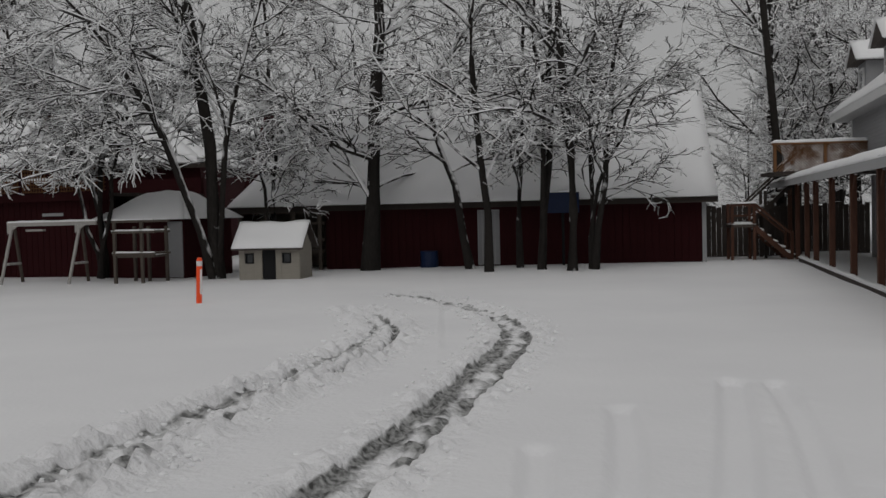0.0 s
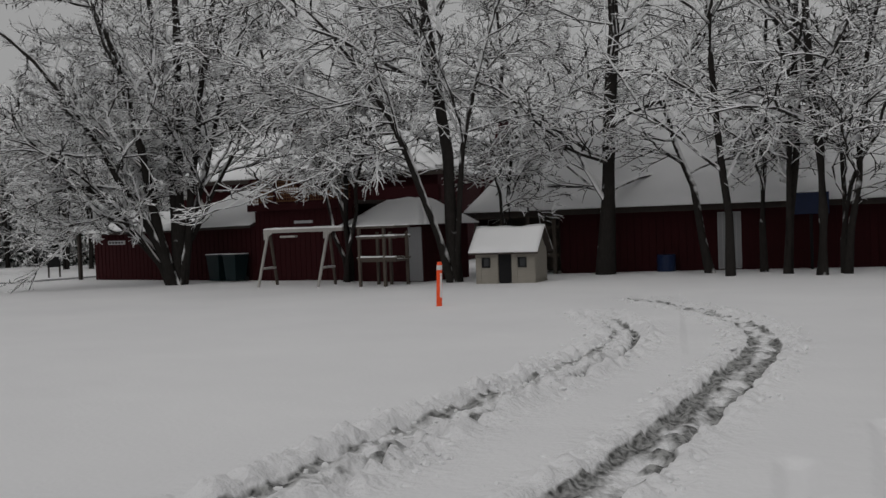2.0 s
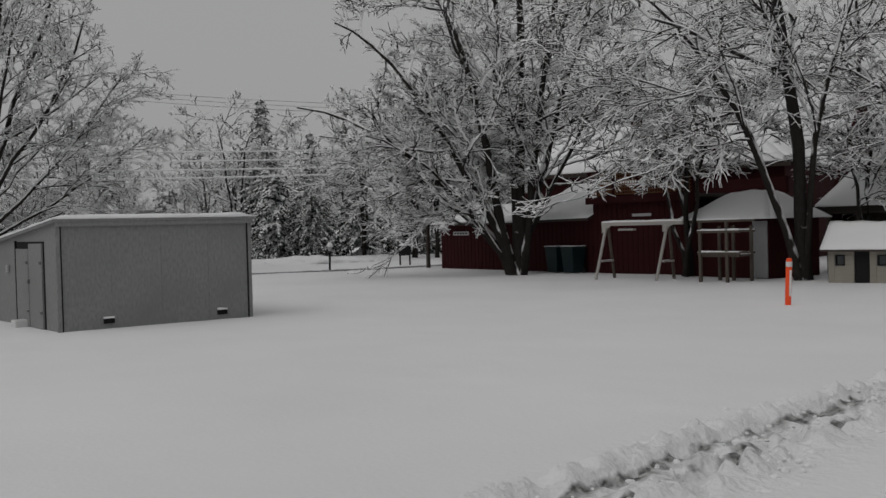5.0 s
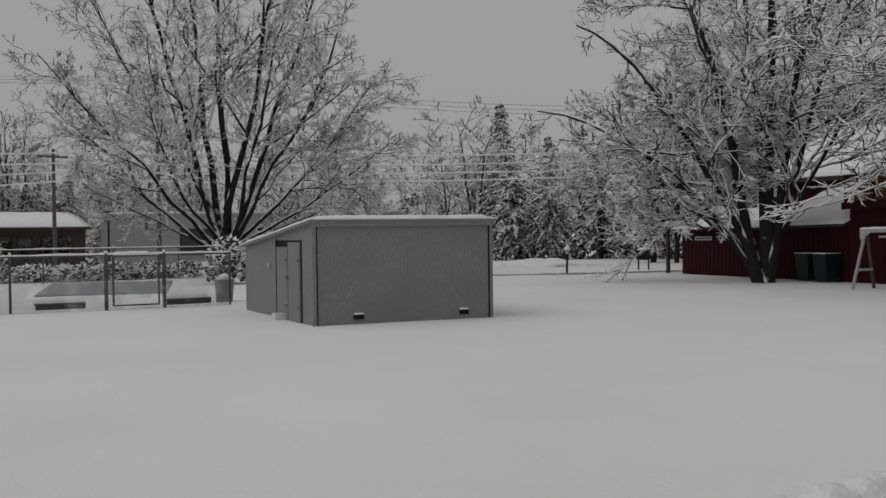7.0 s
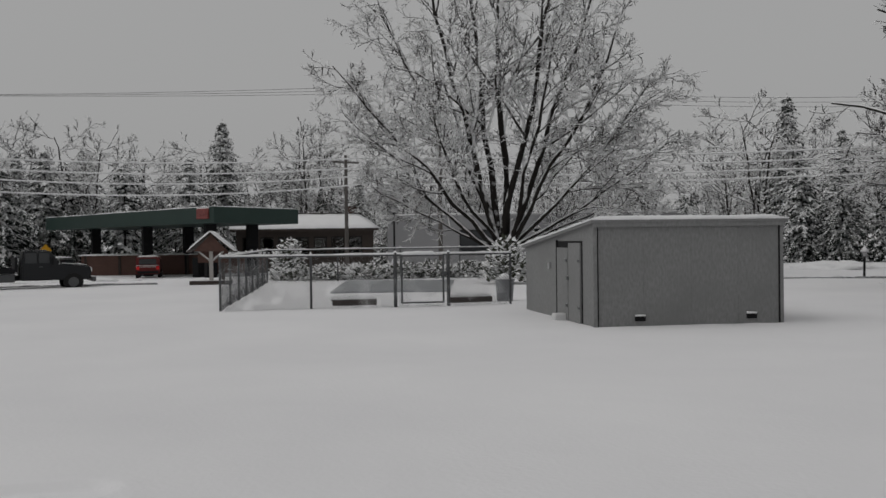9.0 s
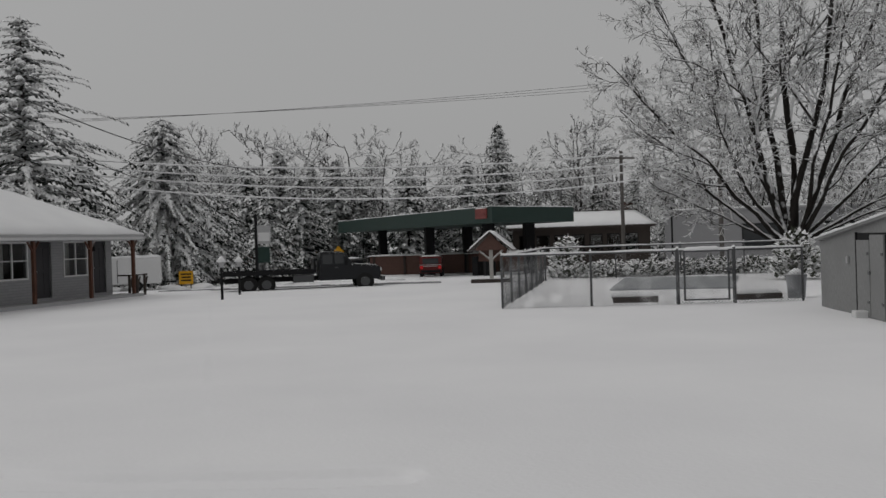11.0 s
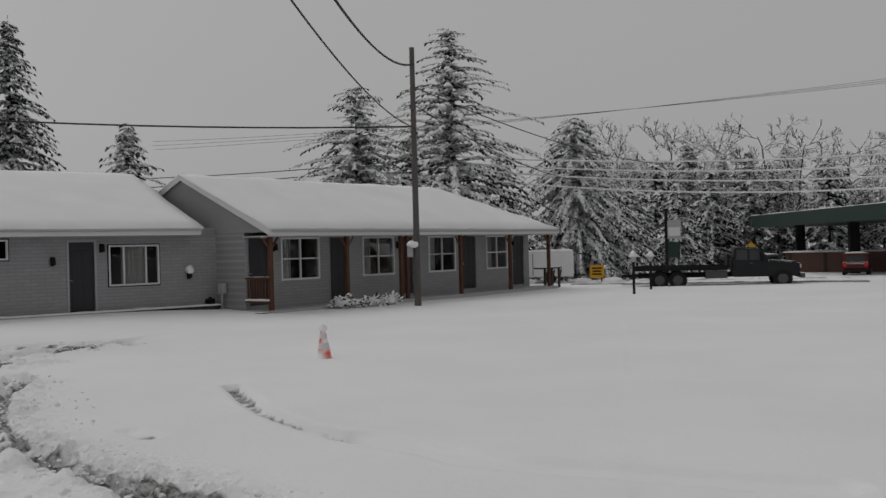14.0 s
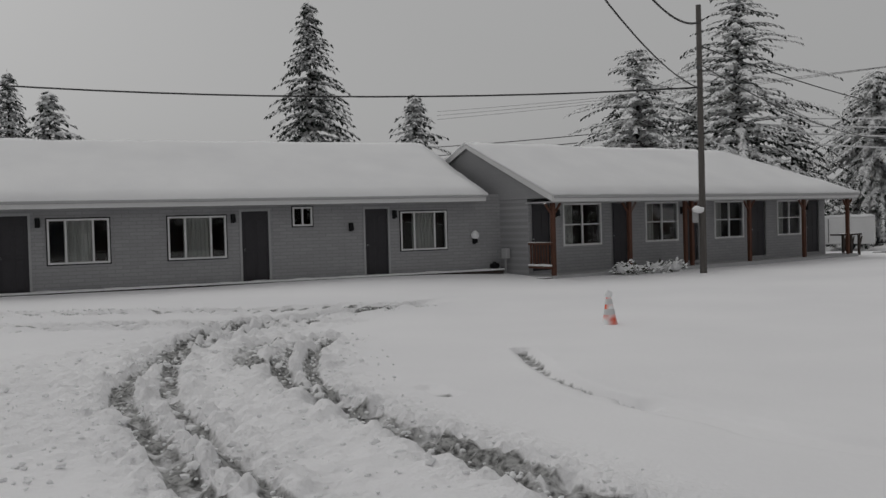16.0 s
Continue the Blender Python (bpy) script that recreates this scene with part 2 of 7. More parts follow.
def snow_slab(corners, thick, parent, name="snow_layer", cells=0.45, rough=0.035, rim=0.12):
    """A soft-edged blanket of snow on the plane through four corners (anticlockwise from above)."""
    a, b, c, d = [Vector(p) for p in corners]
    nu, nv = max(4, int((b - a).length / cells)), max(4, int((d - a).length / cells))
    bm = bmesh.new()
    top, low = [], []
    for j in range(nv + 1):
        for i in range(nu + 1):
            u, v = i / nu, j / nv
            p = a.lerp(b, u).lerp(d.lerp(c, u), v)
            edge = min(u * nu, (1 - u) * nu, v * nv, (1 - v) * nv)
            k = 0.35 if edge < 0.5 else (0.9 if edge < 1.5 else 1.0)
            h = thick * k + rough * noise.noise(p * 0.9) + 0.4 * rough * noise.noise(p * 3.1)
            wob = 0.05 * noise.noise(p * 1.7 + Vector((9, 3, 1))) if edge < 0.5 else 0
            top.append(bm.verts.new((p.x, p.y, p.z + max(0.03, h) + wob)))
            low.append(bm.verts.new((p.x, p.y, p.z)))
    w = nu + 1
    for j in range(nv):
        for i in range(nu):
            k = j * w + i
            bm.faces.new((top[k], top[k + 1], top[k + w + 1], top[k + w]))
    ring = [i for i in range(w)] + [j * w + nu for j in range(1, nv + 1)] + [nv * w + i for i in range(nu - 1, -1, -1)] + [j * w for j in range(nv - 1, 0, -1)]
    for i, k in enumerate(ring):
        n = ring[(i + 1) % len(ring)]
        bm.faces.new((low[k], low[n], top[n], top[k]))
    bm.faces.new([low[k] for k in reversed(ring)])
    for k, v in enumerate(low):
        if not v.link_faces:
            bm.verts.remove(v)
    bmesh.ops.recalc_face_normals(bm, faces=bm.faces)
    return part(name, bm, M_snow, parent, "white snow blanket", smooth=True)


def along(origin, direction, z=0.0):
    """A frame with x along a wall and y into it."""
    d = Vector((*direction, 0)).normalized()
    n = Vector((0, 0, 1)).cross(d)
    return Matrix(((d.x, n.x, 0, origin[0]), (d.y, n.y, 0, origin[1]), (0, 0, 1, z), (0, 0, 0, 1)))


# ---------- the ground: one sheet of snow to the horizon ----------
def smooth(v):
    v = np.clip(v, 0, 1)
    return v * v * (3 - 2 * v)


def lie(x, y):
    """The height of the ground without its small relief."""
    x, y = np.asarray(x, float), np.asarray(y, float)
    z = -1.05 * smooth((-x - 42) / 44) * smooth((y + 25) / 20)
    z = z + 0.26 * smooth((-y - 9) / 6) * smooth((-x - 8) / 8)
    return z - 0.06 * smooth((y - 30) / 8)


RUTS = [  # half width, depth, slush (in one groove painted shade), ridge, centre line
    (0.33, 0.13, 0.66, 0.12, [(-1.75, 20.3), (-1.29, 18.6), (-0.95, 16.7), (-1.05, 14.7), (-1.57, 12.6), (-1.99, 11.0), (-2.40, 9.43), (-2.66, 8.35), (-2.86, 7.1), (-3.7, 4), (-4.6, 1)]),
    (0.10, 0.17, 1.2, 0.05, [(-1.2, 19.0), (-0.78, 16.7), (-0.84, 14.7), (-1.33, 12.6), (-1.74, 11.0), (-2.08, 9.43), (-2.36, 8.35), (-2.56, 7.1), (-3.4, 4), (-4.4, 1)]),
    (0.14, 0.17, 1.05, 0.06, [(-4.6, 1), (-5.6, -1), (-6.7, -2.35), (-7.4, -3.25), (-7.93, -4.03), (-8.63, -4.99), (-9.4, -6.06), (-10.1, -6.91), (-11.2, -7.9), (-13.0, -9.0), (-14.1, -9.2)]),
    (0.28, 0.15, 1.0, 0.07, [(-1.04, 23.7), (0.24, 20.9), (0.83, 18.8), (1.15, 16.9), (1.0, 14.7), (0.52, 12.4), (0.03, 10.1), (-0.31, 8.8), (-0.58, 7.8), (-0.85, 6.9), (-1.6, 4), (-2.8, 1)]),
    (0.15, 0.18, 1.1, 0.06, [(-2.8, 1), (-4.2, -2), (-5.82, -4.67), (-6.84, -5.91), (-7.9, -7.23), (-8.87, -8.39), (-10.27, -9.49), (-12.0, -10.44), (-13.64, -11.15), (-15.42, -11.2), (-18.2, -10.9), (-20.3, -10.3)]),
    (0.12, 0.15, 1.0, 0.05, [(-4.5, -2.2), (-6.01, -4.24), (-7.0, -5.45), (-8.06, -6.73), (-9.04, -7.81), (-10.4, -9.04), (-12.07, -10.18), (-13.73, -10.75), (-15.0, -10.76)]),
    (0.12, 0.15, 1.0, 0.05, [(-6.0, -1.0), (-6.79, -2.12), (-7.34, -2.8), (-7.94, -3.67), (-8.61, -4.62), (-9.34, -5.68), (-10.2, -6.58), (-11.33, -7.48), (-12.84, -8.38), (-14.15, -8.91)]),
    (0.2, 0.08, 0.85, 0.05, [(-11.1, -8.2), (-11.8, -8.9), (-12.9, -9.6), (-13.7, -9.8)]),
    (0.22, 0.10, 0.86, 0.07, [(-13.4, -20), (-14.44, -16.95), (-15.1, -15.3), (-15.7, -13.7), (-16.6, -12.35), (-18.35, -11.4), (-20.3, -10.25)]),
    (0.2, 0.10, 1.1, 0.07, [(-12.2, -18), (-12.9, -15.1), (-13.4, -13.6), (-14.2, -12.4), (-15.1, -11.2), (-16.6, -10.3)]),
    # smooth curved groove: its slush value paints the shade of its side
    (0.12, 0.20, 0.92, 0.03, [(-13.75, -5.49), (-13.0, -5.05), (-11.93, -4.42), (-10.71, -3.53), (-10.09, -2.75)]),
    (0.12, 0.08, 0.5, 0.02, [(-10.4, -5.3), (-9.95, -4.85)]),
    (0.26, 0.10, 0.0, 0.02, [(-10.09, -2.75), (-9.41, -1.77), (-8.94, -1.06), (-8.6, 0.2), (-8.3, 1.4)]),
    (0.12, 0.11, 0.12, 0.02, [(1.0, 6.0), (1.43, 8.32), (1.62, 9.6)]),
    (0.14, 0.12, 0.12, 0.02, [(1.7, 6.2), (2.54, 9.12), (3.05, 11.0)]),
    (0.11, 0.11, 0.12, 0.02, [(2.4, 6.6), (3.02, 8.87), (3.45, 10.8)]),
    (0.11, 0.10, 0.1, 0.02, [(0.5, 6.2), (0.7, 8.1)]),
]


def rut_field(x, y, line, half):
    """Distance to a line through the points, smoothed at its corners."""
    pts = [Vector((*p, 0)) for p in line]
    fine = []
    for i in range(len(pts) - 1):
        p0, p1, p2, p3 = pts[max(0, i - 1)], pts[i], pts[i + 1], pts[min(len(pts) - 1, i + 2)]
        for k in range(5):
            u = k / 5
            fine.append(0.5 * (2 * p1 + (p2 - p0) * u + (2 * p0 - 5 * p1 + 4 * p2 - p3) * u * u + (3 * p1 - p0 - 3 * p2 + p3) * u ** 3))
    fine.append(pts[-1])
    best = np.full(x.shape, 9.0)
    for a, b in zip(fine, fine[1:]):
        near = (x > min(a.x, b.x) - 1.2) & (x < max(a.x, b.x) + 1.2) & (y > min(a.y, b.y) - 1.2) & (y < max(a.y, b.y) + 1.2)
        if not near.any():
            continue
        d = b - a
        u = np.clip(((x[near] - a.x) * d.x + (y[near] - a.y) * d.y) / max(d.length_squared, 1e-9), 0, 1)
        best[near] = np.minimum(best[near], np.hypot(x[near] - a.x - u * d.x, y[near] - a.y - u * d.y))
    return best


def spread(lo, hi, step, far):
    inner = np.arange(lo, hi + step / 2, step)
    grow = []
    s, v = step, 0.0
    while v < far:
        s *= 1.22
        v += s
        grow.append(v)
    return np.r_[lo - np.array(grow)[::-1], inner, hi + np.array(grow)]


def build_ground():
    xs, ys = spread(-16, 3.6, 0.05, 1800), spread(-13, 22, 0.062, 1800)
    X, Y = np.meshgrid(xs, ys)
    Z = lie(X, Y)
    near = (X > -22) & (X < 6) & (Y > -21) & (Y < 25)

    def lumps(scale, seed):
        """Value noise on a lattice of the given size."""
        r = np.random.default_rng(seed)
        n = 257
        tab = r.random((n, n))
        u, v = (X / scale) % (n - 1), (Y / scale) % (n - 1)
        i, j = u.astype(int), v.astype(int)
        fu, fv = smooth(u - i), smooth(v - j)
        return (tab[j, i] * (1 - fu) + tab[j, i + 1] * fu) * (1 - fv) + (tab[j + 1, i] * (1 - fu) + tab[j + 1, i + 1] * fu) * fv - 0.5

    L1, L2, L3, L4 = lumps(3.1, 1), lumps(0.42, 2), lumps(0.16, 3), lumps(0.09, 5)
    Z = Z + 0.05 * L1 + 0.012 * L2 * near
    slush = np.zeros_like(Z)
    chew = np.zeros_like(Z)
    for half, depth, wet, ridge, line in RUTS:
        d = rut_field(X, Y, line, half) + (0.08 if ridge < 0.05 else 0.35 if half < 0.11 else 0.7 if half < 0.2 else 1.0) * (0.06 * L1 + 0.05 * L2 + 0.05 * L3 + 0.05 * L4)
        fade = 0.5 + 0.5 * smooth((20.0 - Y) / 8.5)
        inside = smooth((half * (0.3 + 0.7 * fade) + 0.03 - d) / 0.065)
        rim = np.exp(-((d - half - 0.14) / 0.12) ** 2)
        Z = Z - 0.6 * depth * fade * inside + fade * ridge * rim * (1.0 if ridge > 0.04 else 0.4) * (0.35 + 0.6 * L2 + 0.9 * L3 + 1.1 * L4)
        if ridge > 0.04:
            Z = Z + inside * (0.06 * L3 + 0.055 * L4) * (1.0 if half > 0.2 else 0.6)
            chew = np.maximum(chew, smooth((1.0 - d) / 0.8))
        # trodden snow keeps a paler crown between the darker edges of a wide rut
        crown = 0.5 + 0.6 * smooth(d / half) if half > 0.2 else 0.74
        slush = np.maximum(slush, wet * (0.7 + 0.3 * fade) * inside * crown * (1.0 + 0.5 * L2 + 0.5 * L3))
    Z = Z + chew * (0.03 * L3 + 0.02 * L2 + 0.025 * L4)
    # churned, lumpy snow in the yard before the motel
    yard = smooth((-Y - 2.0) / 3) * smooth((X + 18) / 3) * smooth((-X - 5) / 2) * smooth((13.5 + Y) / 3)
    open_snow = smooth((X * 0.55 - Y * 0.8 + 1.3) / 1.2)
    Z = Z + yard * open_snow * (0.06 * L3 + 0.04 * L2 + 0.045 * L4)
    chew = np.maximum(chew, 0.8 * yard * open_snow)
    slush = np.maximum(slush, yard * open_snow * (0.2 + 0.9 * L1 + 0.3 * L2))
    ny, nx = X.shape
    me = bpy.data.meshes.new("ground")
    me.vertices.add(nx * ny)
    me.vertices.foreach_set("co", np.stack([X, Y, Z], -1).ravel().astype(np.float32))
    k = np.arange(nx * ny).reshape(ny, nx)
    q = np.stack([k[:-1, :-1], k[:-1, 1:], k[1:, 1:], k[1:, :-1]], -1).reshape(-1, 4)
    me.loops.add(q.size)
    me.polygons.add(len(q))
    me.polygons.foreach_set("loop_start", np.arange(0, q.size, 4))
    me.loops.foreach_set("vertex_index", q.ravel())
    me.polygons.foreach_set("use_smooth", np.ones(len(q), bool))
    me.update(calc_edges=True)
    a = me.attributes.new("slush", "FLOAT", "POINT")
    a.data.foreach_set("value", slush.ravel().astype(np.float32))
    a = me.attributes.new("chewed", "FLOAT", "POINT")
    a.data.foreach_set("value", (0.05 + 0.85 * chew).ravel().astype(np.float32))
    me.materials.append(M_ground)
    return tagged(new("ground", me), "white snow-covered yard with slushy tyre ruts", "ground", kind="structure")


build_ground()


def snow_clods():
    """Crumbs of snow thrown up along the wheel ruts and over the driven part of the yard."""
    rng = np.random.default_rng(9)
    bm = bmesh.new()
    bmesh.ops.create_icosphere(bm, subdivisions=1, radius=1.0)
    shape = np.array([v.co[:] for v in bm.verts])
    tris = np.array([[v.index for v in f.verts] for f in bm.faces])
    bm.free()
    spots = []
    for half, depth, wet, ridge, line in RUTS:
        if ridge < 0.05:
            continue
        pts = np.array(line, float)
        for p, q in zip(pts, pts[1:]):
            step = q - p
            length = math.hypot(*step)
            side = np.array((-step[1], step[0])) / max(length, 1e-6)
            for _ in range(int(length * (22 if half < 0.2 else 38))):
                off = rng.choice((-1, 1)) * (half + 0.06 + abs(rng.normal(0, 0.17)))
                spots.append((*(p + step * rng.random() + side * off), rng.lognormal(-4.05, 0.42)))
    for _ in range(1300):
        x, y = rng.uniform(-15, -5.5), rng.uniform(-12, -2.5)
        if x * 0.55 - y * 0.8 + 1.3 > 0 and y > -13.2 - 0.1 * x:
            spots.append((x, y, rng.lognormal(-4.2, 0.4)))
    verts, faces = [], []
    for k, (x, y, r) in enumerate(spots):
        r = min(r, 0.045)
        jag = 1 + rng.uniform(-0.32, 0.32, (len(shape), 1))
        z = float(lie(x, y))
        verts.append(shape * jag * np.array((r * rng.uniform(0.8, 1.5), r * rng.uniform(0.8, 1.5), r * 0.75)) + np.array((x, y, z + r * 0.25)))
        faces.append(tris + k * len(shape))
    me = bpy.data.meshes.new("snow_clods")
    me.from_pydata(np.concatenate(verts).tolist(), [], np.concatenate(faces).tolist())
    me.materials.append(M_snow)
    tagged(new("snow_clods", me), "crumbs of snow strewn along the wheel ruts", "snow", kind="stuff")


snow_clods()


# ---------- building parts ----------
def holed_wall(x0, x1, z0, z1, y0, y1, holes, tops=None):
    """A wall from y0 to y1 with rectangular holes (x0, x1, z0, z1) right through it."""
    bm = bmesh.new()
    cx = sorted({x0, x1, *(v for h in holes for v in h[:2])})
    cz = sorted({z0, z1, *(v for h in holes for v in h[2:])})
    for a, b in zip(cx, cx[1:]):
        run = None
        for c, d in zip(cz, cz[1:]):
            gap = any(h[0] <= a + 1e-6 and b <= h[1] + 1e-6 and h[2] <= c + 1e-6 and d <= h[3] + 1e-6 for h in holes)
            if gap:
                if run:
                    box(a, b, y0, y1, run[0], run[1], bm=bm)
                run = None
            else:
                run = (run[0], d) if run else (c, d)
        if run:
            box(a, b, y0, y1, run[0], run[1], bm=bm)
    bmesh.ops.remove_doubles(bm, verts=bm.verts, dist=0.0005)
    return bm


def window(parent, x0, x1, z0, z1, y, frame_mat, cols=1, rows=1, widths=None, border=0.06, surround=None, curtain=None):
    w = part("window", frame_bars(x0, x1, z0, z1, y - 0.035, y + 0.05, border), frame_mat, parent)
    if surround:
        part("surround", frame_bars(x0 - 0.03, x1 + 0.03, z0 - 0.03, z1 + 0.03, y - 0.02, y + 0.02, 0.03), surround, w)
    cuts = widths or [i / cols for i in range(cols + 1)]
    for a, b in zip(cuts, cuts[1:]):
        for j in range(rows):
            xa, xb = x0 + border + (x1 - x0 - 2 * border) * a, x0 + border + (x1 - x0 - 2 * border) * b
            za, zb = z0 + border + (z1 - z0 - 2 * border) * j / rows, z0 + border + (z1 - z0 - 2 * border) * (j + 1) / rows
            pane = part("pane", box(xa + 0.012, xb - 0.012, y + 0.01, y + 0.018, za + 0.012, zb - 0.012), M_pane, w)
            pane.visible_shadow = False
            if b < 1:
                part("mullion", box(xb - 0.025, xb + 0.025, y - 0.025, y + 0.045, za, zb), frame_mat, w)
            if j:
                part("glazing_bar", box(xa, xb, y - 0.02, y + 0.04, za - 0.02, za + 0.02), frame_mat, w)
    if curtain:
        bm = bmesh.new()
        n = int((curtain[1] - curtain[0]) / 0.035)
        pts = [(curtain[0] + (curtain[1] - curtain[0]) * i / n, y + 0.10 + 0.025 * math.sin(i * 1.9) + 0.01 * math.sin(i * 0.7)) for i in range(n + 1)]
        for (a, ya), (b, yb) in zip(pts, pts[1:]):
            vs = [bm.verts.new(p) for p in ((a, ya, z0 + 0.05), (b, yb, z0 + 0.05), (b, yb, z1 - 0.05), (a, ya, z1 - 0.05))]
            bm.faces.new(vs)
        bmesh.ops.remove_doubles(bm, verts=bm.verts, dist=0.001)
        bmesh.ops.solidify(bm, geom=bm.faces[:], thickness=0.006)
        part("curtain", bm, M_curtain, w, "pale curtain")
    return w


def frame_bars(x0, x1, z0, z1, y0, y1, b):
    bm = box(x0, x1, y0, y1, z0, z0 + b)
    box(x0, x1, y0, y1, z1 - b, z1, bm=bm)
    box(x0, x0 + b, y0, y1, z0 + b, z1 - b, bm=bm)
    return box(x1 - b, x1, y0, y1, z0 + b, z1 - b, bm=bm)


def door(parent, x0, x1, z0, z1, y, material, trim=None, knob=True):
    d = part("door", box(x0, x1, y + 0.04, y + 0.09, z0, z1, 0.006), material, parent)
    for k in range(2):
        for j in range(2):
            w, h = (x1 - x0 - 0.3) / 2, (z1 - z0 - 0.5) / 2
            xa, za = x0 + 0.1 + k * (w + 0.1), z0 + 0.15 + j * (h + 0.12)
            part("panel", box(xa, xa + w, y + 0.028, y + 0.045, za, za + h, 0.008), material, d)
    if trim:
        bm = box(x0 - 0.06, x0, y - 0.02, y + 0.1, z0, z1)
        box(x1, x1 + 0.06, y - 0.02, y + 0.1, z0, z1, bm=bm)
        box(x0 - 0.06, x1 + 0.06, y - 0.02, y + 0.1, z1, z1 + 0.06, bm=bm)
        part("door_frame", bm, trim, d)
    if knob:
        part("door_handle", rod((x0 + 0.08, y + 0.05, z0 + 0.98), (x0 + 0.08, y - 0.03, z0 + 0.98), 0.028, 8), M_steel, d)
    return d


def wall_lamp(m, label="black wall lantern beside a motel door"):
    l = thing("wall_lamp", m, label, "lamp", "wall lamps of the motel")
    part("back_plate", box(-0.06, 0.06, -0.02, 0.0, -0.13, 0.13, 0.01), M_black_trim, l)
    part("arm", rod((0, -0.01, 0.05), (0, -0.12, 0.1), 0.015, 6), M_black_trim, l)
    part("shade", rod((0, -0.12, 0.12), (0, -0.12, -0.1), 0.05, 8, 0.07), M_black_trim, l)
    return l


# ---------- motel: the long back range ----------
def main_range():
    m = along((-29.7, -12.9), (-0.785, 0.62), 0.2)
    h = thing("motel_range", m, "long grey painted motel range under a snowy roof", "building")
    doors = [(-20.9, -20.1), (-14.3, -13.55), (-7.91, -7.13), (-4.14, -3.4)]
    wins = [(-19.4, -17.8), (-17.0, -15.4), (-13.09, -11.52), (-9.98, -8.36), (-2.98, -1.41)]
    holes = [(a, b, 0.02, 2.1) for a, b in doors] + [(a, b, 0.80, 2.0) for a, b in wins] + [(-6.4, -5.8, 1.64, 2.2)]
    part("wall", holed_wall(-26, 0.6, -0.6, 2.5, 0, 0.2, holes), M_grey_brick, h, "grey painted block wall")
    part("back_wall", box(-26, 0.6, 7.8, 8.0, -0.6, 2.5), M_grey_brick, h)
    part("end_wall", box(-26, -25.8, 0.2, 7.8, -0.6, 2.5), M_grey_brick, h)
    part("room_floor", box(-25.8, 0.6, 0.2, 7.8, -0.1, 0.0), M_dark_wood, h)
    part("partition", box(-25.8, 0.6, 3.0, 3.1, 0.0, 2.5), M_dark_wood, h)
    for a, b in doors:
        door(h, a, b, 0.02, 2.1, 0.0, M_dark_door, M_grey_trim)
    for a, b in wins:
        w = b - a
        window(h, a, b, 0.80, 2.0, 0.0, M_white_trim, 1, 1, [0, 0.28, 0.75, 1], 0.05, M_black_trim, (a + w * 0.27, a + w * 0.76))
    window(h, -6.4, -5.8, 1.64, 2.2, 0.0, M_white_trim, 2, 1, None, 0.05, M_black_trim)
    for a in (-7.0, -5.2):
        part("vent", frame_bars(a, a + 0.35, 2.08, 2.2, -0.02, 0.0, 0.03), M_grey_brick, h)
    rise = 1.72
    roof = [(-0.75, 2.42), (4.0, 2.42 + rise + 0.25), (8.6, 2.42), (8.6, 2.3), (4.0, 2.3 + rise), (-0.75, 2.3)]
    bm = bmesh.new()
    a, b = [bm.verts.new((-26.3, y, z)) for y, z in roof], [bm.verts.new((-0.4, y, z)) for y, z in roof]
    bm.faces.new(a), bm.faces.new(b[::-1])
    for i in range(6):
        bm.faces.new((a[i], b[i], b[(i + 1) % 6], a[(i + 1) % 6]))
    bmesh.ops.recalc_face_normals(bm, faces=bm.faces)
    part("roof", bm, M_dark_wood, h)
    part("fascia", box(-26.3, -0.4, -0.79, -0.75, 2.26, 2.44), M_white_trim, h, "pale fascia board")
    part("gutter", box(-26.3, -0.4, -0.86, -0.79, 2.38, 2.46, 0.015), M_grey_trim, h)
    part("soffit", box(-26.3, -0.4, -0.75, 0.0, 2.26, 2.3), M_grey_trim, h)
    snow_slab([(-26.35, -0.85, 2.44), (-0.35, -0.85, 2.44), (-0.35, 4.0, 4.4), (-26.35, 4.0, 4.4)], 0.16, h)
    snow_slab([(-26.35, 4.0, 4.4), (-0.35, 4.0, 4.4), (-0.35, 8.7, 2.42), (-26.35, 8.7, 2.42)], 0.16, h)
    for x, z in ((-19.6, 1.9), (-13.32, 1.91), (-8.16, 1.91), (-4.61, 1.57), (-3.19, 1.92)):
        wall_lamp(m @ pose(x, 0, z))
    l = wall_lamp(m @ pose(-0.45, 0.0, 1.05), "wall lantern capped with a lump of snow")
    bm = bmesh.new()
    bmesh.ops.create_icosphere(bm, subdivisions=2, radius=0.13)
    for v in bm.verts:
        v.co = Vector((v.co.x, v.co.y - 0.1, v.co.z * 1.1 + 0.16)) + v.co * 0.25 * noise.noise(v.co * 9)
    part("snow_cap", bm, M_snow, l, smooth=True)
    # dark wood face puts the shadow line under the snowy edge into the colour
    part("walkway", box(-26, 0.3, -0.55, 0.0, -0.3, 0.075), M_dark_wood, h, "raised walkway, its edge darkened as a shadow line")
    snow_slab([(-26, -0.62, 0.085), (0.3, -0.62, 0.085), (0.3, 0.0, 0.085), (-26, 0.0, 0.085)], 0.035, h, cells=0.2, rough=0.012)
    for a, b in doors:
        part("sill", box(a - 0.1, b + 0.1, -0.25, 0.0, -0.12, 0.015, 0.01), M_grey_trim, h)
    return m


MAIN = main_range()


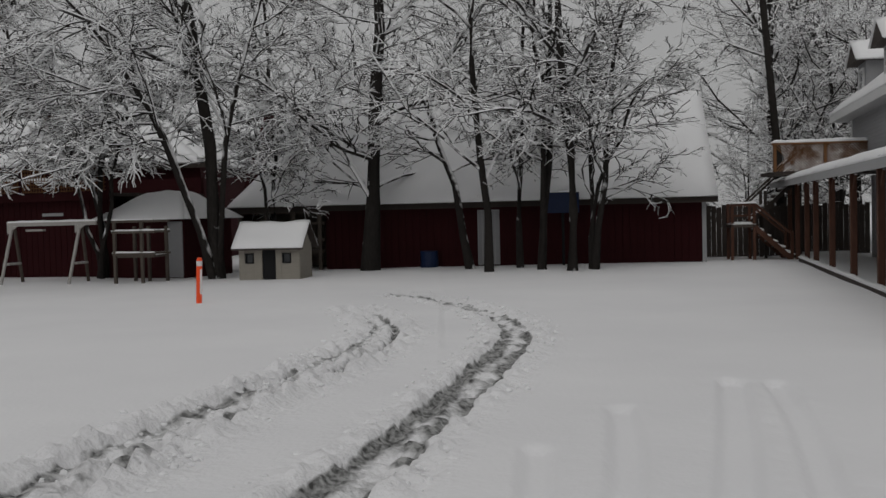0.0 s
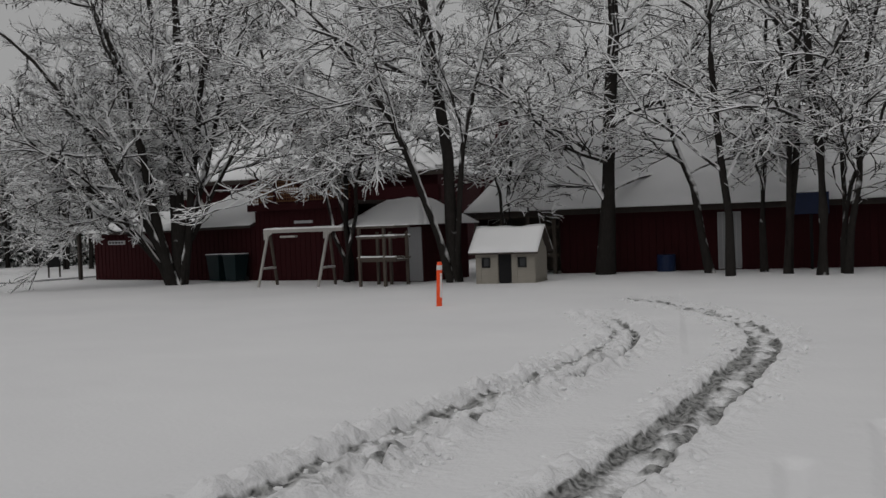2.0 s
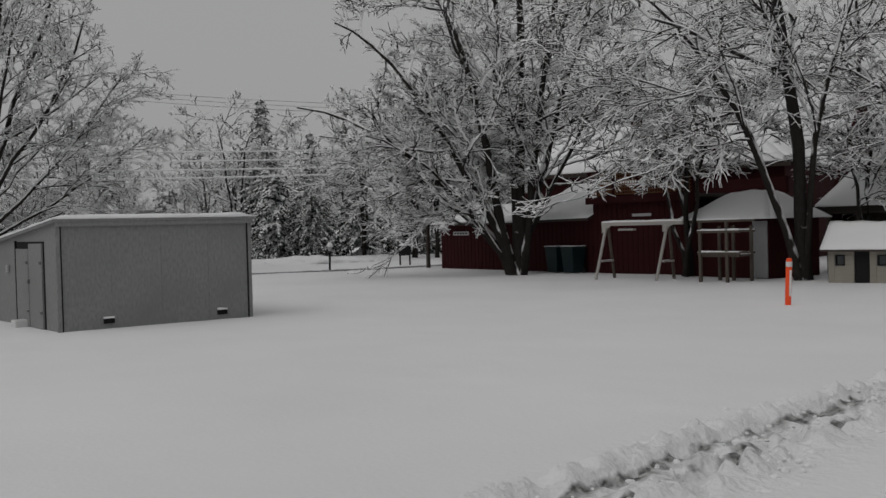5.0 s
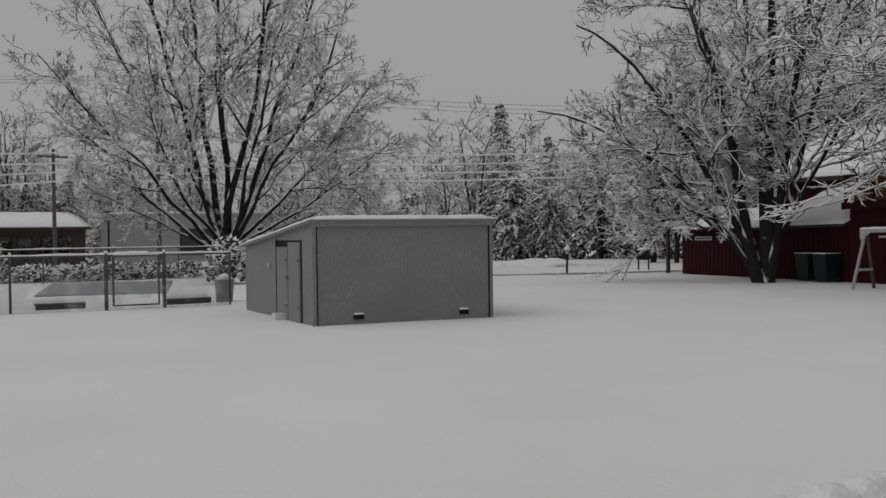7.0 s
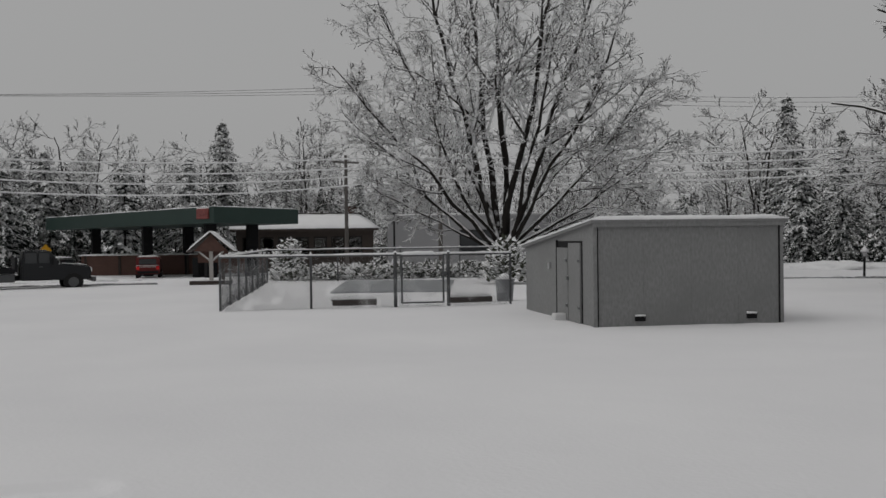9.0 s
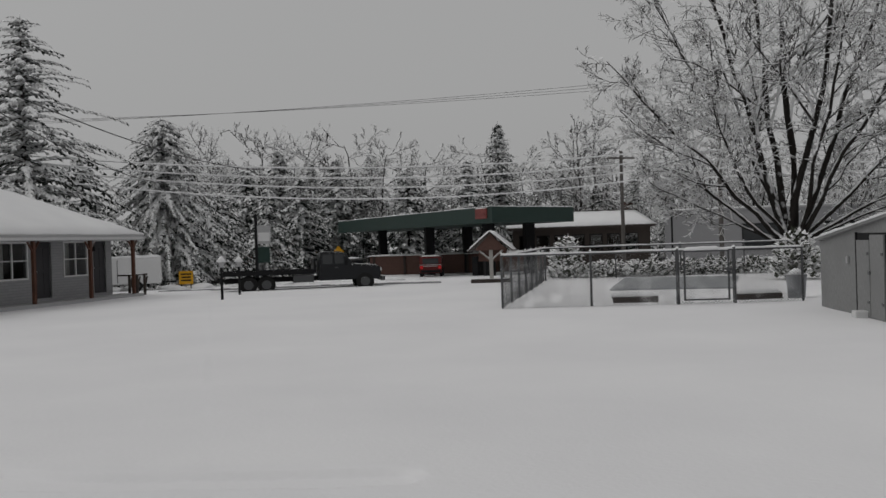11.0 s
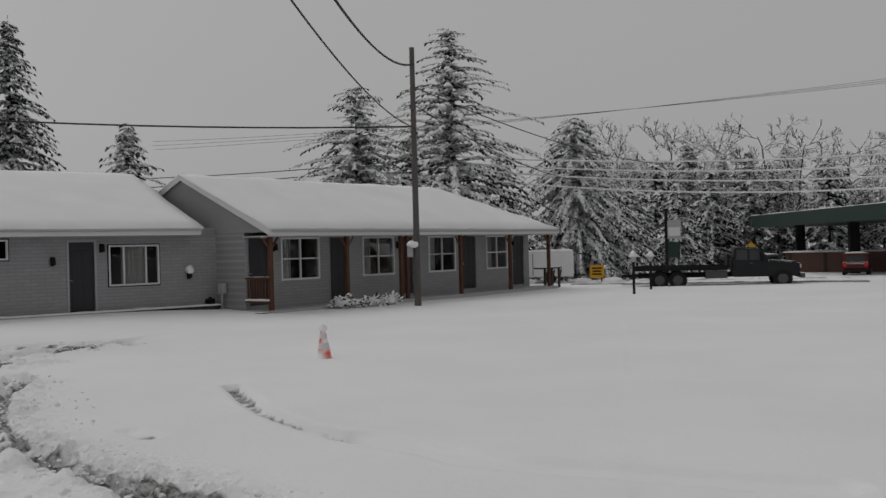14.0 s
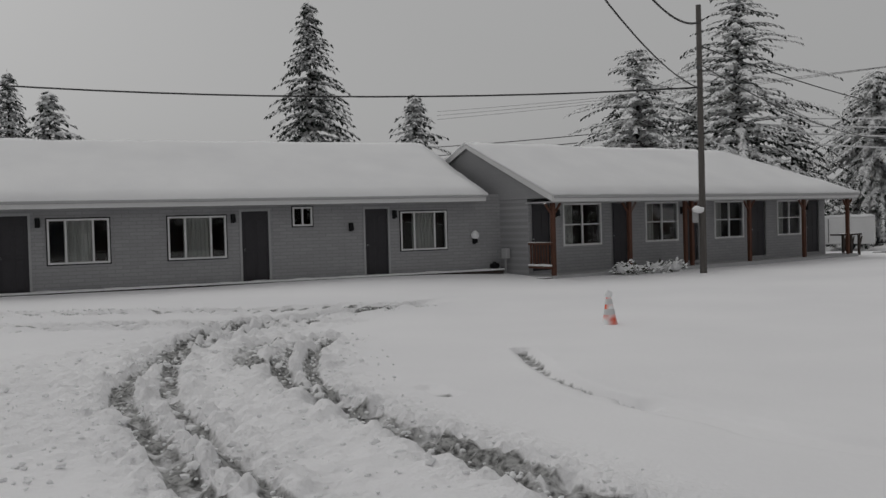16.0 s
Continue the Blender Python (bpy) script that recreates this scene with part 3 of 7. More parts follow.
def wing_range():
    m = along((-29.5, -11.4), (-0.89, 0.455), 0.08)
    h = thing("motel_wing", m, "grey motel wing with cedar porch posts and snowy roof", "building")
    length, deep = 16.3, 6.4
    doors = [(0.18, 0.98), (3.80, 4.55), (7.45, 8.2), (11.35, 12.25), (15.0, 15.85)]
    wins = [(1.50, 3.25), (5.40, 7.12), (9.15, 10.88), (13.0, 14.58)]
    holes = [(a, b, 0.15, 2.24) for a, b in doors] + [(a, b, 0.88, 2.26) for a, b in wins]
    part("wall", holed_wall(0, length, -0.6, 2.5, 0, 0.18, holes), M_grey_brick, h, "grey painted wall")
    part("back_wall", box(0, length, deep - 0.18, deep, -0.6, 2.5), M_grey_brick, h)
    part("far_end_wall", box(length - 0.18, length, 0.18, deep - 0.18, -0.6, 2.5), M_grey_brick, h)
    part("gable_wall", box(0, 0.18, 0.18, deep - 0.18, -0.6, 2.5), M_grey_brick, h)
    part("room_floor", box(0.18, length - 0.18, 0.18, deep - 0.18, 0.0, 0.1), M_dark_wood, h)
    part("partition", box(0.18, length - 0.18, 2.6, 2.7, 0.1, 2.5), M_dark_wood, h)
    # clapboards of the gable
    ridge, front, eave = 4.34, -1.25, 2.46
    mid = (front + deep + 0.6) / 2
    n = 22
    for i in range(n):
        z0 = 2.42 + i * 0.085
        half = (mid - front - 0.35) * (1 - (z0 - 2.42) / (ridge - 2.42))
        if half > 0.1:
            bm = box(-0.03, 0.02, mid - half, mid + half, z0, z0 + 0.09)
            for v in bm.verts:
                if v.co.x < 0 and v.co.z > z0 + 0.04:
                    v.co.x += 0.02
                if v.co.z > z0 + 0.04:
                    v.co.y += 0.13 if v.co.y < mid else -0.13
            part("clapboard", bm, M_grey_siding, h)
    core = [(front + 0.4, 2.4), (deep + 0.2, 2.4), (mid, ridge - 0.08)]
    part("gable_core", solid([(0.02, y, z) for y, z in core], [(0.12, y, z) for y, z in core]), M_grey_siding, h)
    # roof: gable towards the range, hipped at the road end
    x0, x1, y0, y1, hip = -0.08, length + 0.35, front, deep + 0.6, 3.6
    low = [(x0, y0, eave), (x1, y0, eave), (x1, y1, eave), (x0, y1, eave)]
    r0, r1 = (x0, mid, ridge), (x1 - hip, mid, ridge)
    bm = bmesh.new()
    vs = [bm.verts.new(p) for p in (*low, r0, r1)]
    vl = [bm.verts.new((x, y, z - 0.12)) for x, y, z in (*low, r0, r1)]
    for f in ((0, 1, 5, 4), (1, 2, 5), (2, 3, 4, 5)):
        bm.faces.new([vs[i] for i in f]), bm.faces.new([vl[i] for i in f[::-1]])
    for a, b in ((0, 1), (1, 2), (2, 3), (3, 4), (4, 0)):
        bm.faces.new((vl[a], vl[b], vs[b], vs[a]))
    bmesh.ops.recalc_face_normals(bm, faces=bm.faces)
    part("roof", bm, M_dark_wood, h)
    snow_slab([(x0 - 0.05, y0 - 0.06, eave + 0.01), (x1 + 0.05, y0 - 0.06, eave + 0.01), r1, (x0 - 0.05, mid, ridge)], 0.17, h)
    snow_slab([(x0 - 0.05, mid, ridge), r1, (x1 + 0.05, y1 + 0.06, eave + 0.01), (x0 - 0.05, y1 + 0.06, eave + 0.01)], 0.17, h)
    snow_slab([(x1 + 0.06, y0, eave + 0.01), (x1 + 0.06, y1, eave + 0.01), (r1[0] + 0.02, mid + 0.05, ridge), (r1[0] + 0.02, mid - 0.05, ridge)], 0.17, h)
    part("fascia", box(x0, x1, y0 - 0.035, y0, eave - 0.17, eave + 0.02), M_white_trim, h, "pale fascia board")
    part("gutter", box(x0, x1, y0 - 0.11, y0 - 0.035, eave - 0.07, eave + 0.02, 0.015), M_grey_trim, h)
    part("end_fascia", box(x1, x1 + 0.035, y0, y1, eave - 0.17, eave + 0.02), M_white_trim, h)
    part("porch_ceiling", box(x0, x1, y0, 0.0, eave - 0.2, eave - 0.16), M_grey_trim, h)
    for s in (-1, 1):
        ya = y0 if s < 0 else y1
        bm = bmesh.new()
        q = [(x0 - 0.035, ya, eave - 0.17), (x0 - 0.035, mid, ridge - 0.15), (x0 - 0.035, mid, ridge + 0.03), (x0 - 0.035, ya, eave + 0.03)]
        p = [(x0, y, z) for _, y, z in q]
        solid(q, p, bm)
        part("bargeboard", bm, M_white_trim, h)
    for a, b in doors:
        door(h, a, b, 0.15, 2.24, 0.02, M_dark_door, M_grey_trim)
    for a, b in wins:
        window(h, a, b, 0.88, 2.26, 0.0, M_white_trim, 2, 2, None, 0.06, None, (a + 0.05, a + 0.55))
    part("porch_floor", box(0.0, length + 0.6, -1.1, 0.0, -0.4, 0.04), M_grey_trim, h)
    for x in (0.13, 3.52, 6.64, 9.87, 13.28, 16.3):
        post = part("porch_post", box(x - 0.065, x + 0.065, -1.065, -0.935, 0.0, 2.28, 0.012), M_post, h, "reddish cedar post")
        for s in (-1, 1):
            part("brace", rod((x, -1.0, 1.85), (x + s * 0.32, -1.0, 2.25), 0.04, 5), M_post, post)
    for x in (6.3,):
        post = part("porch_post", box(x - 0.06, x + 0.06, -1.06, -0.94, 0.0, 2.28, 0.012), M_post, h)
    # small porch rail at the near end
    part("rail", box(-0.02, 0.06, -1.0, 0.0, 0.98, 1.06, 0.01), M_post, h)
    part("rail", box(0.0, 0.13, -1.03, -0.97, 0.98, 1.06, 0.01), M_post, h)
    part("rail", box(-0.02, 0.06, -1.0, 0.0, 0.25, 0.33, 0.01), M_post, h)
    for i in range(7):
        part("baluster", box(0.0, 0.04, -0.9 + i * 0.13, -0.86 + i * 0.13, 0.33, 0.98), M_post, h)
    snow_slab([(-0.03, -1.0, 0.33), (0.07, -1.0, 0.33), (0.07, 0.0, 0.33), (-0.03, 0.0, 0.33)], 0.06, h, cells=0.05, rough=0.01)
    for k in range(2):
        part("porch_step", box(-0.35 - 0.3 * k, -0.0 - 0.3 * k, -1.05, -0.1, -0.3, 0.0 - 0.12 * k, 0.01), M_dark_wood, h)
    wall_lamp(m @ pose(1.2, 0, 1.95))
    wall_lamp(m @ pose(7.3, 0, 1.95))
    wall_lamp(m @ pose(14.85, 0, 1.95))
    u = thing("utility_box", m @ pose(-0.12, 0.9, 0.25), "grey electric meter box on the gable wall", "meter")
    part("cabinet", box(-0.12, 0.05, -0.12, 0.12, 0.3, 0.62, 0.015), M_grey_trim, u)
    part("conduit", rod((-0.05, 0, -0.35), (-0.05, 0, 0.3), 0.03, 6), M_grey_trim, u)
    ac = thing("gas_pipe", m @ pose(-0.3, 1.3, 0.0), "dark gas meter at the foot of the gable wall", "meter")
    part("pipe", rod((0, 0, -0.35), (0, 0, 0.45), 0.05, 8), M_black_trim, ac)
    part("meter", box(-0.12, 0.12, -0.14, 0.14, 0.15, 0.4, 0.04), M_black_trim, ac)
    return m


WING = wing_range()


# ---------- grey shed ----------
def pump_shed():
    d = Vector((0.33, 0.944))
    m = along((-16.75, 12.72), d, 0.0)
    h = thing("garden_shed", m, "grey metal-panelled shed with a low snow-edged roof", "shed")
    w, deep, zf, zb = 4.08, 5.7, 2.13, 1.58
    part("front_wall", box(0, w, 0, 0.08, -0.3, zf), M_shed, h)
    side = [(0.08, -0.3), (deep, -0.3), (deep, zb), (0.08, zf)]
    for x in (0, w - 0.08):
        bm = solid([(x, y, z) for y, z in side], [(x + 0.08, y, z) for y, z in side])
        part("side_wall", bm, M_shed, h)
    part("back_wall", box(0.08, w - 0.08, deep - 0.08, deep, -0.3, zb), M_shed, h)
    part("roof", solid([(-0.1, -0.1, zf), (w + 0.1, -0.1, zf), (w + 0.1, deep + 0.1, zb), (-0.1, deep + 0.1, zb)], [(-0.1, -0.1, zf + 0.06), (w + 0.1, -0.1, zf + 0.06), (w + 0.1, deep + 0.1, zb + 0.06), (-0.1, deep + 0.1, zb + 0.06)]), M_shed, h)
    snow_slab([(-0.13, -0.14, zf + 0.06), (w + 0.13, -0.14, zf + 0.06), (w + 0.13, deep + 0.12, zb + 0.06), (-0.13, deep + 0.12, zb + 0.06)], 0.12, h, cells=0.25, rough=0.02)
    for x in (0.0, w):
        part("corner_trim", box(x - 0.045, x + 0.045, -0.02, 0.03, -0.25, zf - 0.01, 0.006), M_shed, h)
    for x in (1.04, 2.08, 3.12):
        part("panel_seam", box(x - 0.01, x + 0.01, -0.006, 0.0, -0.2, zf - 0.02), M_shed, h)
    for x in (0.95, 3.4):
        v = part("foundation_vent", frame_bars(x - 0.11, x + 0.11, 0.1, 0.2, -0.03, 0.0, 0.025), M_black_trim, h, "small black foundation vent")
        part("louvre", box(x - 0.09, x + 0.09, -0.02, -0.005, 0.125, 0.175), M_black_trim, v)
        snow_slab([(x - 0.11, -0.035, 0.2), (x + 0.11, -0.035, 0.2), (x + 0.11, 0, 0.2), (x - 0.11, 0, 0.2)], 0.03, h, cells=0.05, rough=0.005)
    # black sheet behind the leaves stands for the shade in the gaps round them
    part("door_gap", box(-0.012, 0.0, 0.84, 2.72, 0.0, 1.76), M_black_trim, h)
    for x, y in ((0.05, -0.026), (w - 0.05, -0.026)):
        part("corner_joint", box(x - 0.012, x + 0.012, y, -0.0, -0.2, zf - 0.03), M_black_trim, h)
    part("fascia_board", box(-0.06, w + 0.06, -0.09, -0.02, zf - 0.09, zf, 0.008), M_shed, h)
    for y0, y1 in ((0.9, 1.75), (1.8, 2.65)):
        d2 = part("door", box(-0.05, 0.0, y0, y1, 0.0, 1.72 - (y0 - 0.9) * 0.12, 0.008), M_shed, h, "grey shed door leaf")
        part("hinge", box(-0.065, -0.05, y0 + 0.02, y0 + 0.14, 0.3, 0.36), M_steel, d2)
        part("hinge", box(-0.065, -0.05, y0 + 0.02, y0 + 0.14, 1.3, 1.36), M_steel, d2)
    part("door_jamb", box(-0.04, 0.0, 2.7, 2.76, 0.0, 1.78), M_black_trim, h)
    part("hasp", box(-0.08, -0.05, 1.7, 1.82, 0.9, 0.98), M_steel, h)
    part("socket_box", box(-0.06, 0, 3.3, 3.42, 1.1, 1.25, 0.01), M_grey_trim, h)
    part("chock", box(-0.3, 0.0, 1.95, 2.25, -0.02, 0.14, 0.02), M_white_trim, h)
    return m


SHED = pump_shed()


# ---------- barn ----------
def barn():
    m = along((9.07, 34.8), (-13.1, 1.1), 0.0)
    # x runs away from the house end, y runs towards the yard: the inside is negative y
    h = thing("red_barn", m, "long dark red barn under a tall snow-laden roof", "barn")
    L_, deep = 13.2, 9.0
    part("front_wall", box(0, L_, -0.15, 0, -0.4, 2.3), M_red, h, "dark red boarded wall")
    part("back_wall", box(0, L_, -deep, -deep + 0.15, -0.4, 2.3), M_red, h)
    tri = [(0.0, -0.4), (-deep, -0.4), (-deep, 2.3), (-deep / 2, 6.4), (0.0, 2.3)]
    for x in (0.0, L_ + 3.0):
        part("gable_wall", solid([(x, y - 0.001, z) for y, z in tri], [(x + 0.12, y - 0.001, z) for y, z in tri]), M_red, h)
    x0, x1, xr = -0.4, L_ + 3.4, L_ + 0.2
    e, r = 2.2, 6.45
    pts = [(x0, 0.5, e), (x1, 0.5, e), (x1, -deep - 0.5, e), (x0, -deep - 0.5, e), (x0 - 0.3, -deep / 2, r), (xr, -deep / 2, r)]
    bm = bmesh.new()
    vs, vl = [bm.verts.new(p) for p in pts], [bm.verts.new((a, b, c - 0.14)) for a, b, c in pts]
    for f in ((0, 1, 5, 4), (1, 2, 5), (2, 3, 4, 5)):
        bm.faces.new([vs[i] for i in f]), bm.faces.new([vl[i] for i in f[::-1]])
    for a, b in ((0, 1), (1, 2), (2, 3), (3, 4), (4, 0)):
        bm.faces.new((vl[a], vl[b], vs[b], vs[a]))
    bmesh.ops.recalc_face_normals(bm, faces=bm.faces)
    part("roof", bm, M_dark_wood, h)
    snow_slab([pts[1], pts[0], pts[4], pts[5]], 0.2, h)
    snow_slab([pts[3], pts[2], pts[5], pts[4]], 0.2, h)
    snow_slab([pts[2], pts[1], (xr + 0.02, -deep / 2 + 0.05, r), (xr + 0.02, -deep / 2 - 0.05, r)], 0.2, h)
    part("eave_board", box(x0, x1, 0.46, 0.5, 2.0, 2.2), M_dark_wood, h)
    # boards
    share = {}
    for i in range(52):
        k = i % 4
        if k not in share:
            bm = box(-0.115, 0.115, 0.0, 0.018 + 0.006 * k, -0.3, 2.28)
            share[k] = part("board", bm, M_red, h)
            share[k].location.x = 0.13 + i * 0.252
        else:
            ob = new("board", share[k].data)
            ob.parent = h
            ob.location = (0.13 + i * 0.252, 0, 0)
    d = part("barn_door", box(7.03, 7.8, 0.02, 0.07, 0.0, 1.92, 0.01), M_grey_trim, h, "weathered grey plank door")
    for i in range(5):
        part("plank", box(7.05 + i * 0.15, 7.18 + i * 0.15, 0.07, 0.082, 0.03, 1.88), M_grey_siding, d)
    part("corner_board", box(-0.08, 0.06, -0.1, 0.05, -0.3, 2.25), M_grey_trim, h)
    # open lean-to at the far end
    part("lean_to_wall", box(L_, L_ + 3.0, -2.4, -2.3, -0.3, 2.2), M_old_wood, h)
    for i in range(4):
        part("lean_to_post", box(L_ + 0.1 + i * 0.95, L_ + 0.22 + i * 0.95, 0.2, 0.32, -0.3, 2.1), M_old_wood, h)
    for z in (1.55, 1.95):
        part("lean_to_beam", box(L_, L_ + 3.1, 0.2, 0.3, z, z + 0.09), M_old_wood, h)
    for z in (0.55, 0.95):
        part("lean_to_rail", box(L_, L_ + 3.1, 0.22, 0.28, z, z + 0.1), M_old_wood, h)
    bb = thing("basketball_backboard", m @ pose(4.85, 0.9, 0), "blue backboard panel on the barn's eave", "backboard")
    part("board", box(-0.55, 0.55, -0.03, 0.03, 1.75, 2.45, 0.01), M_blue, bb)
    part("bracket", box(-0.05, 0.05, -0.9, -0.03, 2.0, 2.08), M_steel, bb)
    part("post", rod((0, -0.1, -0.2), (0, -0.1, 2.0), 0.05, 8), M_black_trim, bb)
    snow_slab([(-0.4, -0.06, 2.45), (0.2, -0.06, 2.45), (0.2, 0.06, 2.45), (-0.4, 0.06, 2.45)], 0.12, bb, cells=0.06)
    t = thing("blue_barrel", m @ pose(9.48, 0.55, -0.08), "blue plastic barrel against the barn wall", "barrel")
    part("drum", rod((0, 0, -0.1), (0, 0, 0.62), 0.31, 20), M_blue, t)
    for z in (0.15, 0.4):
        part("hoop", rod((0, 0, z), (0, 0, z + 0.03), 0.322, 20), M_blue, t)
    return m


BARN = barn()


# ---------- red sheds and deck ----------
def red_sheds():
    m = along((-24.68, 39.19), (12.9, -5.3), 0.0)  # y runs away from the yard
    h = thing("red_shed_row", m, "low dark red sheds with snowy roofs and a latticed deck", "building")
    part("low_wall", box(0, 5.6, 0, 0.15, -0.4, 1.9), M_red, h)
    part("mid_wall", box(5.6, 10.0, 0, 0.15, -0.4, 1.95), M_red, h)
    part("deck_wall", box(10.0, 14.9, 0, 0.15, -0.4, 2.7), M_red, h)
    part("back_wall", box(0, 14.9, 5.0, 5.15, -0.4, 3.4), M_red, h)
    part("end_wall", box(-0.02, 0.13, 0.15, 5.0, -0.4, 1.9), M_red, h)
    part("inner_wall", box(10.0, 10.15, 0.15, 5.0, -0.4, 3.3), M_red, h)
    part("low_roof", solid([(-0.3, -0.3, 1.88), (5.55, -0.3, 1.88), (5.55, 3.0, 2.7), (-0.3, 3.0, 2.7)], [(-0.3, -0.3, 1.96), (5.55, -0.3, 1.96), (5.55, 3.0, 2.78), (-0.3, 3.0, 2.78)]), M_dark_wood, h)
    snow_slab([(-0.35, -0.35, 1.96), (5.55, -0.35, 1.96), (5.55, 3.0, 2.78), (-0.35, 3.0, 2.78)], 0.15, h)
    part("mid_roof", solid([(5.5, -0.3, 1.9), (9.95, -0.3, 1.95), (9.95, 3.4, 3.4), (5.5, 3.4, 3.4)], [(5.5, -0.3, 2.0), (9.95, -0.3, 2.05), (9.95, 3.4, 3.5), (5.5, 3.4, 3.5)]), M_dark_wood, h)
    snow_slab([(5.45, -0.35, 2.0), (9.98, -0.35, 2.05), (9.98, 3.4, 3.5), (5.45, 3.4, 3.5)], 0.18, h)
    part("deck_floor", box(9.9, 15.0, -0.25, 5.0, 2.66, 2.78), M_dark_wood, h)
    part("deck_edge", box(9.85, 15.05, -0.3, -0.25, 2.55, 2.8), M_red, h)
    for x in np.arange(9.95, 15.1, 1.25):
        part("rail_post", box(x - 0.05, x + 0.05, -0.22, -0.12, 2.78, 3.75), M_red, h)
    part("rail_cap", box(9.9, 15.0, -0.25, -0.1, 3.7, 3.76), M_red, h)
    snow_slab([(9.9, -0.25, 3.76), (15.0, -0.25, 3.76), (15.0, -0.1, 3.76), (9.9, -0.1, 3.76)], 0.05, h, cells=0.1, rough=0.02)
    la = bmesh.new()
    for i in range(42):
        box(9.97 + i * 0.12, 10.0 + i * 0.12, -0.19, -0.175, 2.85, 3.7, bm=la)
    for j in range(7):
        box(9.95, 15.0, -0.175, -0.16, 2.87 + j * 0.12, 2.9 + j * 0.12, bm=la)
    tagged(part("lattice", la, M_orange_wood, h, "square wooden lattice"), kind="stuff")
    # boards
    share = None
    for i in range(58):
        x = 0.13 + i * 0.255
        hgt = 1.9 if x < 10 else 2.6
        if share is None:
            share = part("board", box(-0.11, 0.11, -0.02, 0.0, -0.3, 1.0), M_red, h)
            share.location.x, share.scale.z = x, 1.88
        else:
            ob = new("board", share.data)
            ob.parent, ob.location = h, (x, 0, 0)
            ob.scale.z = 1.88 if hgt < 2 else 2.55
    for a in (1.0, 2.6):
        s = part("sign_board", box(a, a + 1.15, -0.05, -0.022, 1.45, 1.62, 0.005), M_grey_trim, h, "small pale sign with dark lettering bars")
        for k in range(5):
            part("lettering_bar", box(a + 0.1 + k * 0.2, a + 0.24 + k * 0.2, -0.055, -0.05, 1.5, 1.57), M_black_trim, s)
    for z in (1.78, 2.05):
        part("wall_plate", box(12.0, 12.9, -0.06, -0.03, z, z + 0.1), M_grey_trim, h)
    # side porch
    for x, y in ((-1.1, 0.0), (-0.9, 1.6)):
        part("side_post", box(x - 0.07, x + 0.07, y - 0.07, y + 0.07, -0.4, 2.0), M_dark_wood, h)
    part("side_porch_roof", box(-1.5, -0.3, -0.3, 2.6, 2.0, 2.12), M_dark_wood, h)
    snow_slab([(-1.55, -0.35, 2.12), (-0.3, -0.35, 2.12), (-0.3, 2.6, 2.3), (-1.55, 2.6, 2.3)], 0.14, h, cells=0.25)
    # hut
    k = thing("red_hut", m @ pose(14.95, -0.35, 0), "small red hut with a snow-covered hipped roof", "hut")
    part("front_wall", box(0, 3.1, 0, 0.12, -0.4, 1.85), M_red, k)
    part("side_wall", box(2.98, 3.1, 0.12, 2.6, -0.4, 1.85), M_red, k)
    part("side_wall", box(0, 0.12, 0.12, 2.6, -0.4, 1.85), M_red, k)
    part("door", box(2.5, 3.05, -0.05, 0.0, 0.0, 1.78, 0.01), M_grey_siding, k, "pale grey door")
    low = [(-0.3, -0.35, 1.85), (3.4, -0.35, 1.85), (3.4, 2.9, 1.85), (-0.3, 2.9, 1.85)]
    top = [(0.9, 1.0, 2.75), (2.3, 1.0, 2.75), (2.3, 1.5, 2.75), (0.9, 1.5, 2.75)]
    part("roof", solid(low, top), M_green, k)
    for i in range(4):
        j = (i + 1) % 4
        snow_slab([low[i], low[j], top[j], top[i]], 0.07, k, cells=0.3, rough=0.03)
    # higher house behind
    b = thing("farmhouse_behind", pose(-24.0, 47.0, 0, 0, 0, -5), "farmhouse behind with snowy roof and red dormer", "house")
    part("wall", box(0, 13.2, 0, 8, -0.4, 4.4), M_red, b)
    ends = [(-0.4, -0.5, 4.35), (13.6, -0.5, 4.35), (13.6, 8.5, 4.35), (-0.4, 8.5, 4.35), (-0.4, 4, 7.0), (9.4, 4, 7.0)]
    snow_slab([ends[0], ends[1], ends[5], ends[4]], 0.2, b, name="roof", cells=0.6)
    snow_slab([ends[4], ends[5], ends[2], ends[3]], 0.2, b, name="roof", cells=0.6)
    snow_slab([ends[1], ends[2], (9.42, 4.05, 7.0), (9.42, 3.95, 7.0)], 0.2, b, name="roof", cells=0.6)
    part("eave", box(-0.4, 13.6, -0.5, -0.4, 4.15, 4.4), M_dark_wood, b)
    part("dormer", solid([(8.6, 0.2, 4.6), (10.6, 0.2, 4.6), (9.6, 0.2, 5.95)], [(8.6, 3, 4.6), (10.6, 3, 4.6), (9.6, 3, 5.95)]), M_red, b, "red dormer gable")
    part("chimney", box(4.6, 5.2, 2.4, 3.0, 5.2, 7.0, 0.02), M_brick_far, b)


red_sheds()


